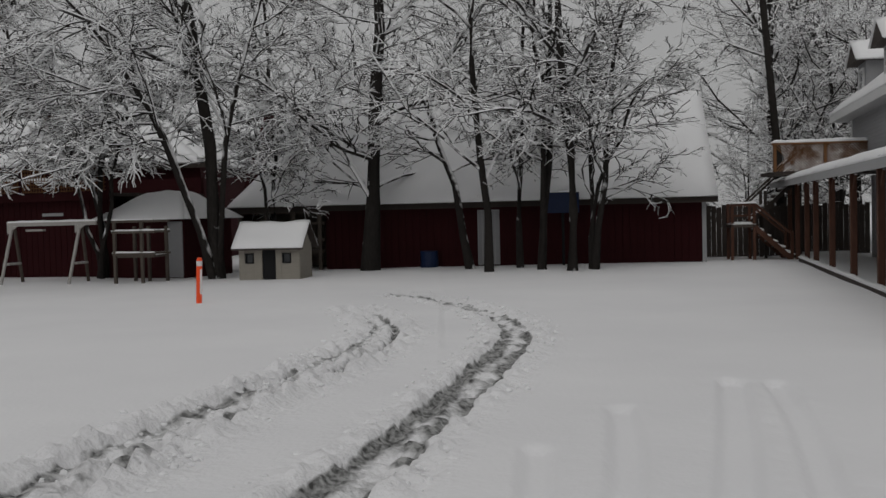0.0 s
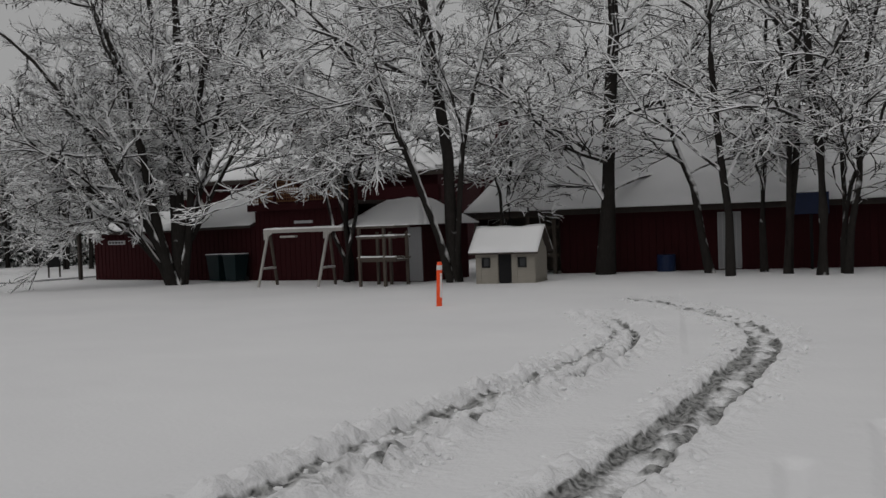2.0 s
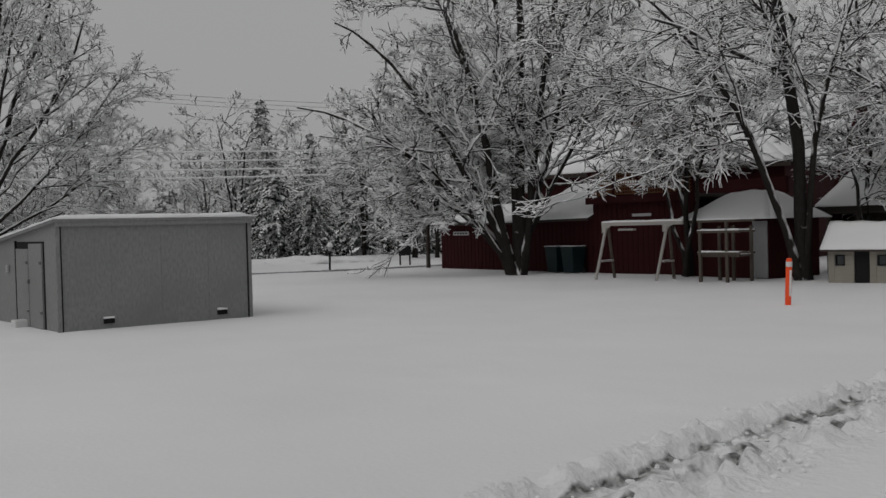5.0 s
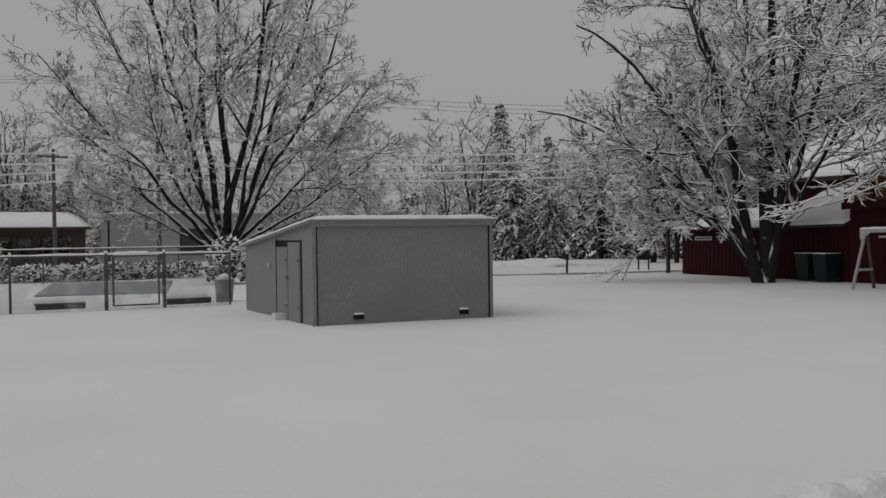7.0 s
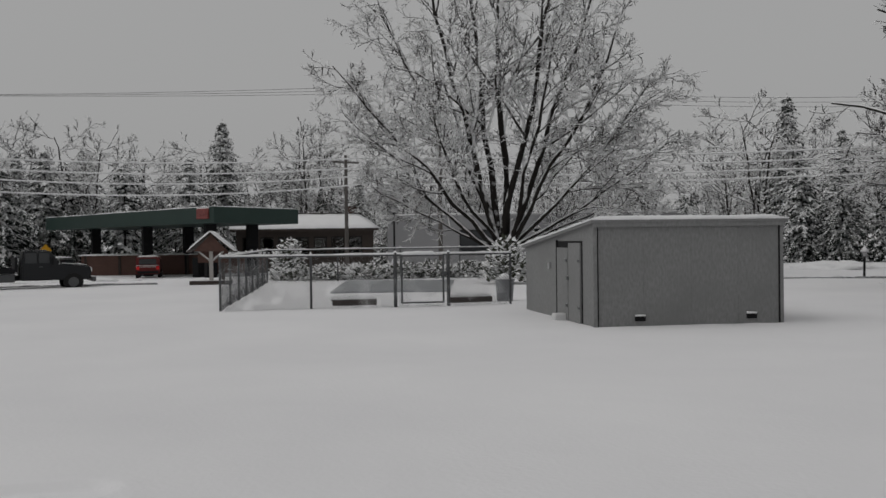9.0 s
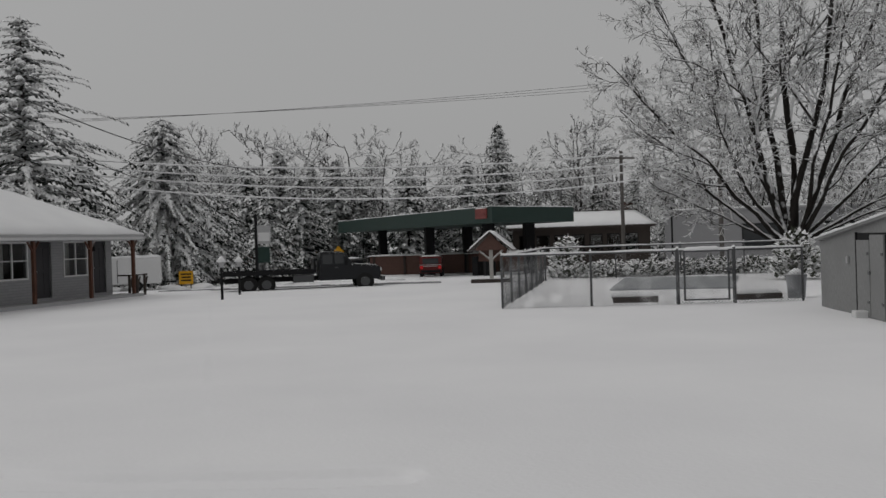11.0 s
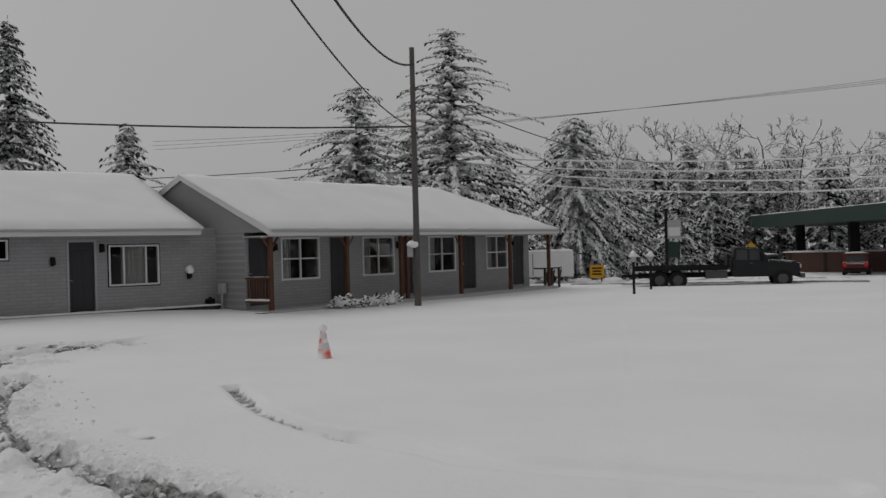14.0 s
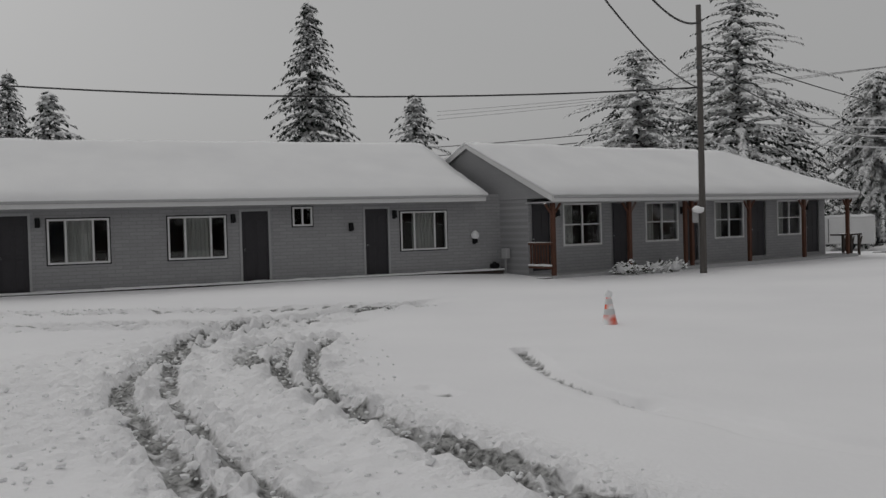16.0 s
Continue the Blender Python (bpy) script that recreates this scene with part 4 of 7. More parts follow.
# ---------- trees ----------
class Tubes:
    """Collects tapered tubes and turns them into one mesh."""

    def __init__(self):
        self.v, self.f = [], []

    def add(self, pts, radii, sides):
        n0, last = len(self.v), len(pts) - 1
        for i, p in enumerate(pts):
            d = pts[min(i + 1, last)] - pts[max(i - 1, 0)]
            d /= max(1e-6, math.sqrt(d @ d))
            side = np.array((-d[1], d[0], 0.0)) if abs(d[2]) < 0.95 else np.array((1.0, 0, 0))
            side /= max(1e-6, math.sqrt(side @ side))
            up = np.array((side[1] * d[2] - side[2] * d[1], side[2] * d[0] - side[0] * d[2], side[0] * d[1] - side[1] * d[0]))
            for k in range(sides):
                a = 2 * math.pi * k / sides + (math.pi / 2 if sides == 3 else 0)
                self.v.append(tuple(p + radii[i] * (math.cos(a) * side - math.sin(a) * up)))
        if sides == 3 and last == 1:  # the last twigs end in a point
            del self.v[-3:]
            self.v.append(tuple(pts[1]))
            self.f += [(n0, n0 + 1, n0 + 3), (n0 + 1, n0 + 2, n0 + 3), (n0 + 2, n0, n0 + 3)]
            return
        for i in range(last):
            for k in range(sides):
                a, b = n0 + i * sides + k, n0 + i * sides + (k + 1) % sides
                self.f.append((a, b, b + sides, a + sides))
        if sides > 3:
            self.f.append(tuple(range(n0 + last * sides, n0 + last * sides + sides)))

    def part(self, name, material, parent, label="", smooth=False):
        me = bpy.data.meshes.new(name)
        me.from_pydata(self.v, [], self.f)
        me.materials.append(material)
        if smooth:
            me.polygons.foreach_set("use_smooth", [True] * len(me.polygons))
        ob = new(name, me)
        ob.parent = parent
        return tagged(ob, label)


def unit(v):
    return v / max(1e-6, math.sqrt(v @ v))


class Boughs:
    """Collects whole generations of tapered boughs, all with the same number of segments, as one mesh."""

    def __init__(self):
        self.v, self.f, self.n = [], [], 0

    def add(self, pts, radii, sides):
        """pts: boughs x points x 3; radii: boughs x points. Four sides make a ridge on top and a keel below."""
        count, m, _ = pts.shape
        d = np.gradient(pts, axis=1)
        d /= np.linalg.norm(d, axis=2, keepdims=True) + 1e-9
        side = np.stack([-d[..., 1], d[..., 0], np.full(d.shape[:2], 1e-4)], -1)
        side /= np.linalg.norm(side, axis=2, keepdims=True)
        up = np.cross(d, side)
        rings = []
        for k in range(sides):
            a = 2 * math.pi * k / sides + (math.pi / 2 if sides == 3 else 0)
            rings.append(pts + radii[..., None] * (math.cos(a) * side + math.sin(a) * up))
        v = np.stack(rings, 2)
        base = self.n + (np.arange(count) * m * sides)[:, None, None] + (np.arange(m - 1) * sides)[None, :, None]
        k = np.arange(sides)[None, None, :]
        a, b = base + k, base + (k + 1) % sides
        self.f.append(np.stack([a, b, b + sides, a + sides], -1).reshape(-1, 4))
        self.v.append(v.reshape(-1, 3))
        self.n += count * m * sides

    def part(self, name, material, parent, label="", smooth=False):
        v, f = np.concatenate(self.v).astype(np.float32), np.concatenate(self.f)
        me = bpy.data.meshes.new(name)
        me.vertices.add(len(v))
        me.vertices.foreach_set("co", v.ravel())
        me.loops.add(f.size)
        me.polygons.add(len(f))
        me.polygons.foreach_set("loop_start", np.arange(0, f.size, 4))
        me.loops.foreach_set("vertex_index", f.ravel())
        me.polygons.foreach_set("use_smooth", np.full(len(f), smooth))
        me.update(calc_edges=True)
        me.materials.append(material)
        ob = new(name, me)
        ob.parent = parent
        return tagged(ob, label)


def unit(v):
    return v / max(1e-6, math.sqrt(v @ v))


def units(v):
    return v / (np.linalg.norm(v, axis=-1, keepdims=True) + 1e-9)


def lengthen(rng, p, d, length, segs, wander, rise):
    """Crooked lines from p along d; rise bends them up (or down) as they grow."""
    pts = [p]
    for i in range(segs):
        d = units(d + rng.normal(0, wander, d.shape) + np.array((0, 0, rise)))
        p = p + d * (length / segs)[:, None]
        pts.append(p)
    return np.stack(pts, 1)


def offshoots(rng, pts, radii, lengths, each, start, angles, share, lower=1.0):
    """Where the next generation leaves its parents: places, directions, lengths, thickness."""
    count, m, _ = pts.shape
    u = start + (1 - start) * ((np.arange(each)[None, :] + rng.random((count, each))) / each) ** lower
    i = np.minimum(m - 2, (u * (m - 1)).astype(int))
    f = (u * (m - 1) - i)[..., None]
    rows = np.arange(count)[:, None]
    p = pts[rows, i] * (1 - f) + pts[rows, i + 1] * f
    d0 = units(pts[rows, i + 1] - pts[rows, i])
    away = units(np.cross(d0, rng.normal(0, 1, d0.shape)))
    angle = rng.uniform(*angles, (count, each))[..., None]
    d = d0 * np.cos(angle) + away * np.sin(angle)
    length = lengths[:, None] * share * rng.uniform(0.65, 1.3, (count, each)) * (1.2 - 0.65 * u)
    return p.reshape(-1, 3), d.reshape(-1, 3), length.ravel(), radii[rows, i].ravel()


def broadleaf(m, stems, label, seed, kids=(14, 8, 7, 4), group="", start=0.25, sizes=0.4, twig=0.022, flare=(1.2, 1.6), sag=-0.03, crown=None, angles=(0.6, 1.2), shares=(0.5, 0.55, 0.6), flat=0.55, fork=0.0, near=True):
    """A bare tree under snow. stems: (sideways, away, height, radius) of each stem's end; flare: how fast stems lean and climb."""
    rng = np.random.default_rng(seed)
    t = thing("broadleaf_tree", m, label, "tree", group)
    trunk, boughs = Boughs(), Boughs()
    lines, thick, long = [], [], []
    n = 10
    u = np.linspace(0, 1, n + 1)
    for sx, sy, h, r in stems:
        b = rng.normal(0, 0.14, 2) if len(stems) > 1 else np.zeros(2)
        drift = np.cumsum(np.vstack([np.zeros(2), rng.normal(0, 0.16 if fork else 0.085, (n, 2))]), 0)
        z = h * (1 - (1 - u) ** flare[1]) if flare[1] > 1.3 else h * u ** flare[1]
        z = fork + (1 - fork / h) * z
        z[0] = fork - 0.25
        lines.append(np.stack([b[0] + sx * u ** flare[0] + drift[:, 0], b[1] + sy * u ** flare[0] + drift[:, 1], z], -1))
        thick.append(r * (1 - 0.84 * u) + 0.018)
        thick[-1][0] *= 1.35
        long.append(math.hypot(math.hypot(sx, sy), h))
    pts, radii, lengths = np.stack(lines), np.stack(thick), np.array(long)
    trunk.add(pts, radii, 10)
    if len(stems) > 12:  # the stems share one stout foot
        foot = np.array([[(0, 0, -0.3), (0.02, 0, 0.2), (-0.02, 0.03, 0.9), (0, 0, fork + 0.4)]], float)
        trunk.add(foot, np.array([[0.8, 0.62, 0.58, 0.5]]), 14)
    caps = (0.085, 0.042, 0.03, 1.0)
    segs = (7, 5, 3, 2) if near else (5, 3, 2, 1)
    wander = (0.14, 0.2, 0.24, 0.2)
    for g in range(4):
        p, d, lengths, r = offshoots(rng, pts, radii, lengths, kids[g], start if g == 0 else 0.16, angles if g == 0 else (0.4, 1.0), sizes if g == 0 else shares[g - 1], 1.9 if g == 0 and near else 1.0)
        lengths = np.maximum(lengths, 0.22)
        if g:  # sprays spread flat under the load
            d = units(d * np.array((1, 1, flat)))
        pts = lengthen(rng, p, d, lengths, segs[g], wander[g], (0.02, sag * 0.6, sag, sag)[g])
        r = np.clip(r * 0.6, twig, max(twig, caps[g])) if g < 3 else np.full(len(r), twig)
        fade = np.linspace(1, 0.45 if g < 3 else 0.35, segs[g] + 1)
        radii = np.maximum(r[:, None] * fade, twig * (0.8 if g < 3 else 0.35))
        boughs.add(pts, radii, 6 if g == 0 and near else 4 if g < (3 if near else 2) else 3)
    trunk.part("trunk", M_bark, t, "dark bark dusted with snow", True)
    boughs.part("crown", crown or M_twig, t, "bare twigs caked in snow")
    return t


def spray(v, f, p, d, w, length, thick, droop):
    """A flat drooping tuft of needles: a thin spiked leaf shape."""
    side = unit(np.array((-d[1], d[0], 0.0)) + 1e-6)
    n0 = len(v)
    mid = p + d * length * 0.45 + np.array((0, 0, thick * 0.4))
    tip = p + d * length - np.array((0, 0, droop))
    v += [tuple(p), tuple(mid + side * w - (0, 0, thick)), tuple(tip), tuple(mid - side * w - (0, 0, thick)), tuple(mid + (0, 0, thick)), tuple(mid - (0, 0, thick * 1.2))]
    a, b, c, e, top, low = range(n0, n0 + 6)
    f += [(a, b, top), (b, c, top), (c, e, top), (e, a, top), (b, a, low), (c, b, low), (e, c, low), (a, e, low)]


def conifer(m, height, radius, label, seed, ragged=0.25, bare=0.06, material=None, dense=1.0, group="", name="spruce_tree", lift=0.1, power=0.85, gap=1.0, fine=1.0):
    rng = np.random.default_rng(seed)
    t = thing(name, m, label, "tree", group)
    trunk = Tubes()
    r0 = height * 0.016
    trunk.add([np.array((0, 0, -0.3)), np.array((0.03, 0, height * 0.5)), np.array((0, 0.02, height))], [r0, r0 * 0.6, 0.02], 7)
    v, f = [], []
    z = height * bare
    while z < height * 0.99:
        u = z / height
        reach = radius * (1 - u) ** power * (1 - 0.35 * math.exp(-((u - bare) / 0.08) ** 2)) + 0.12
        if gap > 1:  # layered like a pine
            reach *= rng.uniform(0.62, 1.15)
        count = max(4, int((7 + 3 * (1 - u)) * dense / fine ** 0.6))
        for k in range(count):
            if rng.random() < ragged * 0.5:
                continue
            az = 2 * math.pi * (k + rng.random()) / count
            length = reach * rng.uniform(1 - ragged * 1.6, 1.0 + ragged * 0.5)
            out_ = np.array((math.cos(az), math.sin(az), 0.0))
            p0 = np.array((0, 0, z + rng.normal(0, 0.12)))
            steps = max(2, int(length / (0.55 * fine)))
            pts = []
            for s in range(steps + 1):
                w = s / steps
                pts.append(p0 + out_ * length * w + np.array((0, 0, length * (lift * w - (0.28 + 0.3 * (1 - u)) * w * w))))
            trunk.add([pts[0], pts[steps // 2], pts[-1]], [0.035, 0.022, 0.01], 3)
            for s in range(steps):
                a, b = pts[s], pts[s + 1]
                d = unit(b - a)
                side = np.array((-d[1], d[0], 0.0))
                size = (0.36 + 0.26 * (1 - s / steps)) * (0.7 + 0.5 * (1 - u)) * rng.uniform(0.75, 1.3) * fine
                for sg in (-1, 1):
                    dd = unit(d + side * sg * rng.uniform(0.6, 1.3) + np.array((0, 0, rng.uniform(-0.55, 0.0))))
                    spray(v, f, b * 0.7 + a * 0.3, dd, size * 0.34, size * rng.uniform(0.9, 1.5), size * 0.11, size * 0.35)
                spray(v, f, a, unit(d + np.array((0, 0, rng.uniform(-0.5, 0.1)))), size * 0.36, size * 1.5, size * 0.12, size * 0.3)
        z += (0.30 + 0.16 * (1 - u)) * height / 14 * gap
    trunk.part("trunk", M_pine_bark, t, smooth=True)
    me = bpy.data.meshes.new("crown")
    me.from_pydata(v, [], f)
    me.materials.append(material or M_needle)
    tagged(new("crown", me), "dark needles loaded with snow").parent = t
    return t


def level(x, y):
    return float(lie(x, y))


def plant_yard_trees():
    # the axes of each tree face the yard: x to the right as seen from it, y away
    row = "trees in front of the barn"
    broadleaf(pose(-17.75, 33.4, -0.02, 0, 0, 27), [(-8.6, 0.5, 6.6, 0.15), (-6.4, -0.6, 9.5, 0.15), (-3.8, -1.0, 12.0, 0.17), (-1.4, 1.5, 13.8, 0.15), (0.3, -0.3, 14.5, 0.19), (2.0, -1.0, 12.5, 0.13), (3.4, 0.8, 10.0, 0.11), (4.6, -0.8, 7.6, 0.09), (-7.2, 1.6, 5.6, 0.08), (-5.4, -2.0, 5.2, 0.07), (-4.4, 2.2, 7.5, 0.09)],
              "many-stemmed bare tree coated in snow beside red shed", 11, (10, 7, 5, 4), start=0.24, sizes=0.34, flare=(1.15, 1.5), sag=0.0)
    broadleaf(pose(-6.95, 31.3, -0.02, 0, 0, 12), [(-2.0, 0.5, 13.5, 0.2), (-5.4, -0.6, 9.2, 0.1), (1.6, 0.8, 9.5, 0.09), (-3.8, 1.2, 7.2, 0.06)], "leaning bare tree coated in snow by the playhouse", 12, (13, 7, 5, 3), start=0.32, sizes=0.46, sag=-0.03, angles=(0.7, 1.4))
    broadleaf(pose(-2.42, 34.1, -0.03, 0, 0, 4), [(0.1, 0.2, 14.5, 0.25)], "tall bare tree with thick dark trunk before the barn", 13, (27, 7, 5, 3), group=row, start=0.1, sizes=0.40, sag=-0.02, angles=(0.8, 1.5))
    broadleaf(pose(1.47, 31.3, -0.02), [(-0.9, 0.3, 11.5, 0.105)], "slender bare tree coated in snow", 14, (13, 6, 5, 3), group=row, start=0.16, sizes=0.36, sag=-0.02, angles=(0.7, 1.4))
    broadleaf(pose(1.0, 33.7, -0.02), [(-1.9, 0.4, 6.4, 0.12)], "short arching bare tree coated in snow", 15, (8, 6, 5, 3), group=row, start=0.35, sizes=0.5, sag=-0.02, angles=(0.6, 1.3))
    broadleaf(pose(3.2, 31.5, -0.02), [(0.5, 0.0, 11.0, 0.10), (-0.5, 0.5, 9.0, 0.08)], "slender twin-stemmed bare tree coated in snow", 16, (8, 6, 5, 3), group=row, start=0.18, sizes=0.34, sag=-0.02, angles=(0.7, 1.35))
    broadleaf(pose(3.95, 30.6, -0.02), [(-0.2, 0.2, 12.0, 0.135)], "bare tree with dark trunk coated in snow", 17, (12, 6, 5, 3), group=row, start=0.2, sizes=0.33, sag=-0.02, angles=(0.7, 1.4))
    broadleaf(pose(4.8, 31.4, -0.02), [(1.0, 0.2, 9.0, 0.09), (0.3, 0.5, 7.5, 0.06), (1.9, 0, 6.0, 0.06)], "slim bare tree coated in snow", 18, (7, 6, 5, 3), group=row, start=0.2, sizes=0.42, sag=-0.02, angles=(0.6, 1.3))
    broadleaf(pose(2.6, 33.3, -0.02), [(0.2, 0.0, 9.5, 0.09)], "thin bare tree coated in snow", 19, (8, 6, 4, 3), group=row, start=0.18, sizes=0.38, angles=(0.7, 1.3), sag=-0.02)
    broadleaf(pose(-11.0, 33.0, -0.02), [(-0.9, 0.2, 5.2, 0.09), (0.6, 0.4, 6.4, 0.09), (-1.9, 0, 5.2, 0.06), (1.5, 0.2, 5.6, 0.06)], "small bare tree leaning by the latticed deck", 20, (9, 7, 5, 3), start=0.4, sizes=0.32, sag=0.0, angles=(0.6, 1.1))
    broadleaf(pose(-5.4, 33.0, -0.02), [(0.4, 0.4, 5.8, 0.07), (-0.6, 0.2, 5.0, 0.05)], "small bare tree with a few rusty leaves", 21, (9, 6, 5, 3), start=0.3, sizes=0.4, sag=-0.03)
    # the big tree behind the pool
    broadleaf(pose(-42.8, 26.9, -0.05, 0, 0, 57), [(-8.2, 0.5, 8.2, 0.10), (-8.4, -1.5, 10.5, 0.12), (-6.6, 1.6, 13.8, 0.14), (-4.2, -0.8, 16.5, 0.16), (-1.6, 0.9, 18.0, 0.17), (0.6, 0.4, 19.0, 0.2), (2.6, -1.2, 18.0, 0.17), (4.8, 1.4, 16.0, 0.15), (6.6, -0.6, 13.2, 0.13), (8.0, 0.4, 10.0, 0.11), (8.8, -1.0, 6.6, 0.09), (-3.0, 3, 12, 0.11), (3.6, -3, 12, 0.11), (-5.6, 0.8, 4.6, 0.07), (6.9, 2, 4.2, 0.07), (-5.2, -2.6, 8.5, 0.09), (5.4, 2.4, 8.0, 0.08)],
              "great spreading bare tree coated in snow behind the pool", 22, (13, 6, 4, 4), start=0.34, sizes=0.29, twig=0.023, flare=(0.95, 1.14), sag=-0.03, angles=(0.4, 0.95), shares=(0.5, 0.55, 0.62), flat=0.75, near=False, fork=1.3)


plant_yard_trees()


def plant_woods():
    g1 = "bare trees of the wood behind"
    a = broadleaf(pose(15.5, 47, 0), [(-0.6, 0, 13.5, 0.18)], "tall bare tree coated in snow behind the barn", 31, (26, 7, 4, 3), group=g1, start=0.1, sizes=0.40, twig=0.026, crown=M_twig_wood, near=False)
    b = broadleaf(pose(19.5, 44, 0), [(0.9, 0, 12.5, 0.16), (-1.6, 0.3, 9.5, 0.12)], "bare tree coated in snow behind the barn", 32, (15, 7, 4, 3), group=g1, start=0.08, sizes=0.40, twig=0.026, crown=M_twig_wood, near=False)
    rng = random.Random(5)
    spots = [(17.5, 53, 1.05), (22.5, 50, 1.0), (26, 45, 1.1), (23.0, 41, 0.9), (30, 53, 1.2), (8, 56, 1.0), (2, 58, 1.05), (-4, 57, 1.0), (-10, 60, 1.1), (-17, 60, 1.05), (-24, 57, 1.0), (-29, 52, 0.85), (-34, 60, 1.0), (-30, 66, 1.1), (28, 36, 0.9), (17.2, 43.5, 0.75), (22, 60, 1.3), (16.6, 47.5, 0.62), (18.2, 50, 0.68), (15.4, 44.5, 0.45), (19.2, 46, 0.7), (14.2, 46.5, 0.42)]
    for i, (x, y, s) in enumerate(spots):
        copy_thing((a, b)[i % 2], pose(x, y, 0, 0, 0, rng.uniform(0, 360)) @ Matrix.Scale(s, 4))
    # trees across the road
    g2 = "bare trees across the road"
    e = broadleaf(pose(-70, 72, -0.6), [(1.6, 0, 11.0, 0.09), (-1.9, 0.5, 9.5, 0.08), (0.2, -1.2, 7.5, 0.07)], "bare tree frosted white across the road", 33, (8, 5, 4, 3), group=g2, start=0.06, sizes=0.42, twig=0.042, crown=M_twig_wood, near=False, flat=0.9, sag=0.03)
    for k in range(58):
        u = (k + rng.random()) / 58
        az = radians(20 + 72 * u)
        dist = rng.uniform(84, 122) if u > 0.25 else rng.uniform(62, 95)
        if 0.52 < u < 0.8:
            dist += 12
        if u > 0.68:
            dist = max(dist, 116 + 10 * rng.random())
        x, y = -math.sin(az) * dist, math.cos(az) * dist
        s = rng.uniform(0.75, 1.1) * (1.25 if dist > 105 else 1.0)
        copy_thing(e, pose(x, y, level(x, y) - 0.1, 0, 0, rng.uniform(0, 360)) @ Matrix.Scale(s, 4))
    t = thing("bare_trunk", pose(12.9, 38.4, -0.1, 0, 0, 0), "tall dark limbless trunk beside the stairs", "tree")
    tb = Tubes()
    tb.add([np.array((0.15, 0, -0.3)), np.array((0, 0, 3.5)), np.array((-0.5, 0.1, 9.7)), np.array((-0.9, 0.1, 15))], [0.19, 0.16, 0.13, 0.08], 10)
    tb.part("trunk", M_bark, t, smooth=True)


plant_woods()


def plant_conifers():
    near = conifer(pose(-50.6, -33.1, 0), 15.4, 5.3, "tall dark spruce laden with snow behind the motel", 41, 0.2, fine=0.7)
    conifer(pose(-59.7, -9.9, -0.3), 15.6, 10.5, "tall ragged white pine weighed down with snow", 42, 0.5, 0.2, dense=1.5, name="pine_tree", lift=0.3, power=0.8, gap=1.15, material=M_needle_snowy, fine=0.6)
    conifer(pose(-58.6, -15.5, -0.2), 12.0, 9.0, "ragged pine weighed down with snow behind the motel", 43, 0.5, 0.2, dense=1.5, name="pine_tree", lift=0.3, power=0.75, gap=1.15, material=M_needle_snowy, fine=0.6)
    fir = conifer(pose(-70.4, -3.0, -0.7), 11.7, 7.2, "broad bushy fir loaded with snow across the road", 44, 0.3, 0.03, dense=1.6, name="fir_tree", lift=0.05, power=0.62, material=M_needle_snowy, fine=0.65)
    small = conifer(pose(-53.8, -27.8, 0), 9.6, 4.4, "small pine top with snow over the motel roof", 45, 0.5, 0.2, name="pine_tree", lift=0.25, fine=0.75)
    rng = random.Random(8)
    group = "snowy conifers across the road"
    far_fir = conifer(pose(-77, -9, -0.9), 10.0, 5.6, "broad snow-laden fir across the road", 46, 0.35, 0.03, dense=0.62, name="fir_tree", lift=0.05, power=0.65, group=group)
    for src in (fir, small):
        src["group"] = group
    spots = [("n", -39.6, -45.7, 0.7), ("s", -40.9, -44.0, 1.0), ("f", -75.5, 2.5, 0.0), ("f", -66, -19, 0.6), ("s", -72, -15, 1.1), ("f", -92, 5.2, 0.85), ("s", -114, 14.2, 1.35), ("f", -86, 0.6, 0.8), ("f", -95, 2, 0.8), ("s", -125, 20, 1.5), ("n", -106, 31.2, 1.05), ("s", -100, 26, 1.2), ("n", -94, 34, 0.62), ("n", -90, 40, 0.6), ("n", -95, 46, 0.55), ("f", -118, 27, 0.9), ("n", -60.8, 67, 0.94), ("f", -54, 60, 0.72), ("n", -48, 58.2, 0.62), ("f", -45.1, 60.5, 0.75), ("f", -50.5, 57, 0.66), ("f", -57, 62, 0.78), ("f", -41, 62, 0.7), ("f", -63, 58, 0.6), ("f", -37.5, 63, 0.6), ("f", -66, 70, 0.7), ("n", -30, 72, 0.8), ("s", -120, 34, 1.3), ("f", -108, 44, 0.9), ("f", -78, 60, 0.65), ("f", -72, 66, 0.7), ("n", 13.5, 58, 0.7), ("n", 9.5, 60, 0.75), ("f", -112, 4, 1.2), ("f", -108, 9.5, 1.05), ("s", -118, 8, 1.5), ("f", -115, 17, 1.1), ("f", -112, 22, 1.15), ("n", -120, 12, 0.85)]
    for k, x, y, s in spots:
        if s:
            copy_thing({"n": near, "f": far_fir, "s": small}[k], pose(x, y, level(x, y) - 0.1, 0, 0, rng.uniform(0, 360)) @ Matrix.Scale(s, 4))


plant_conifers()


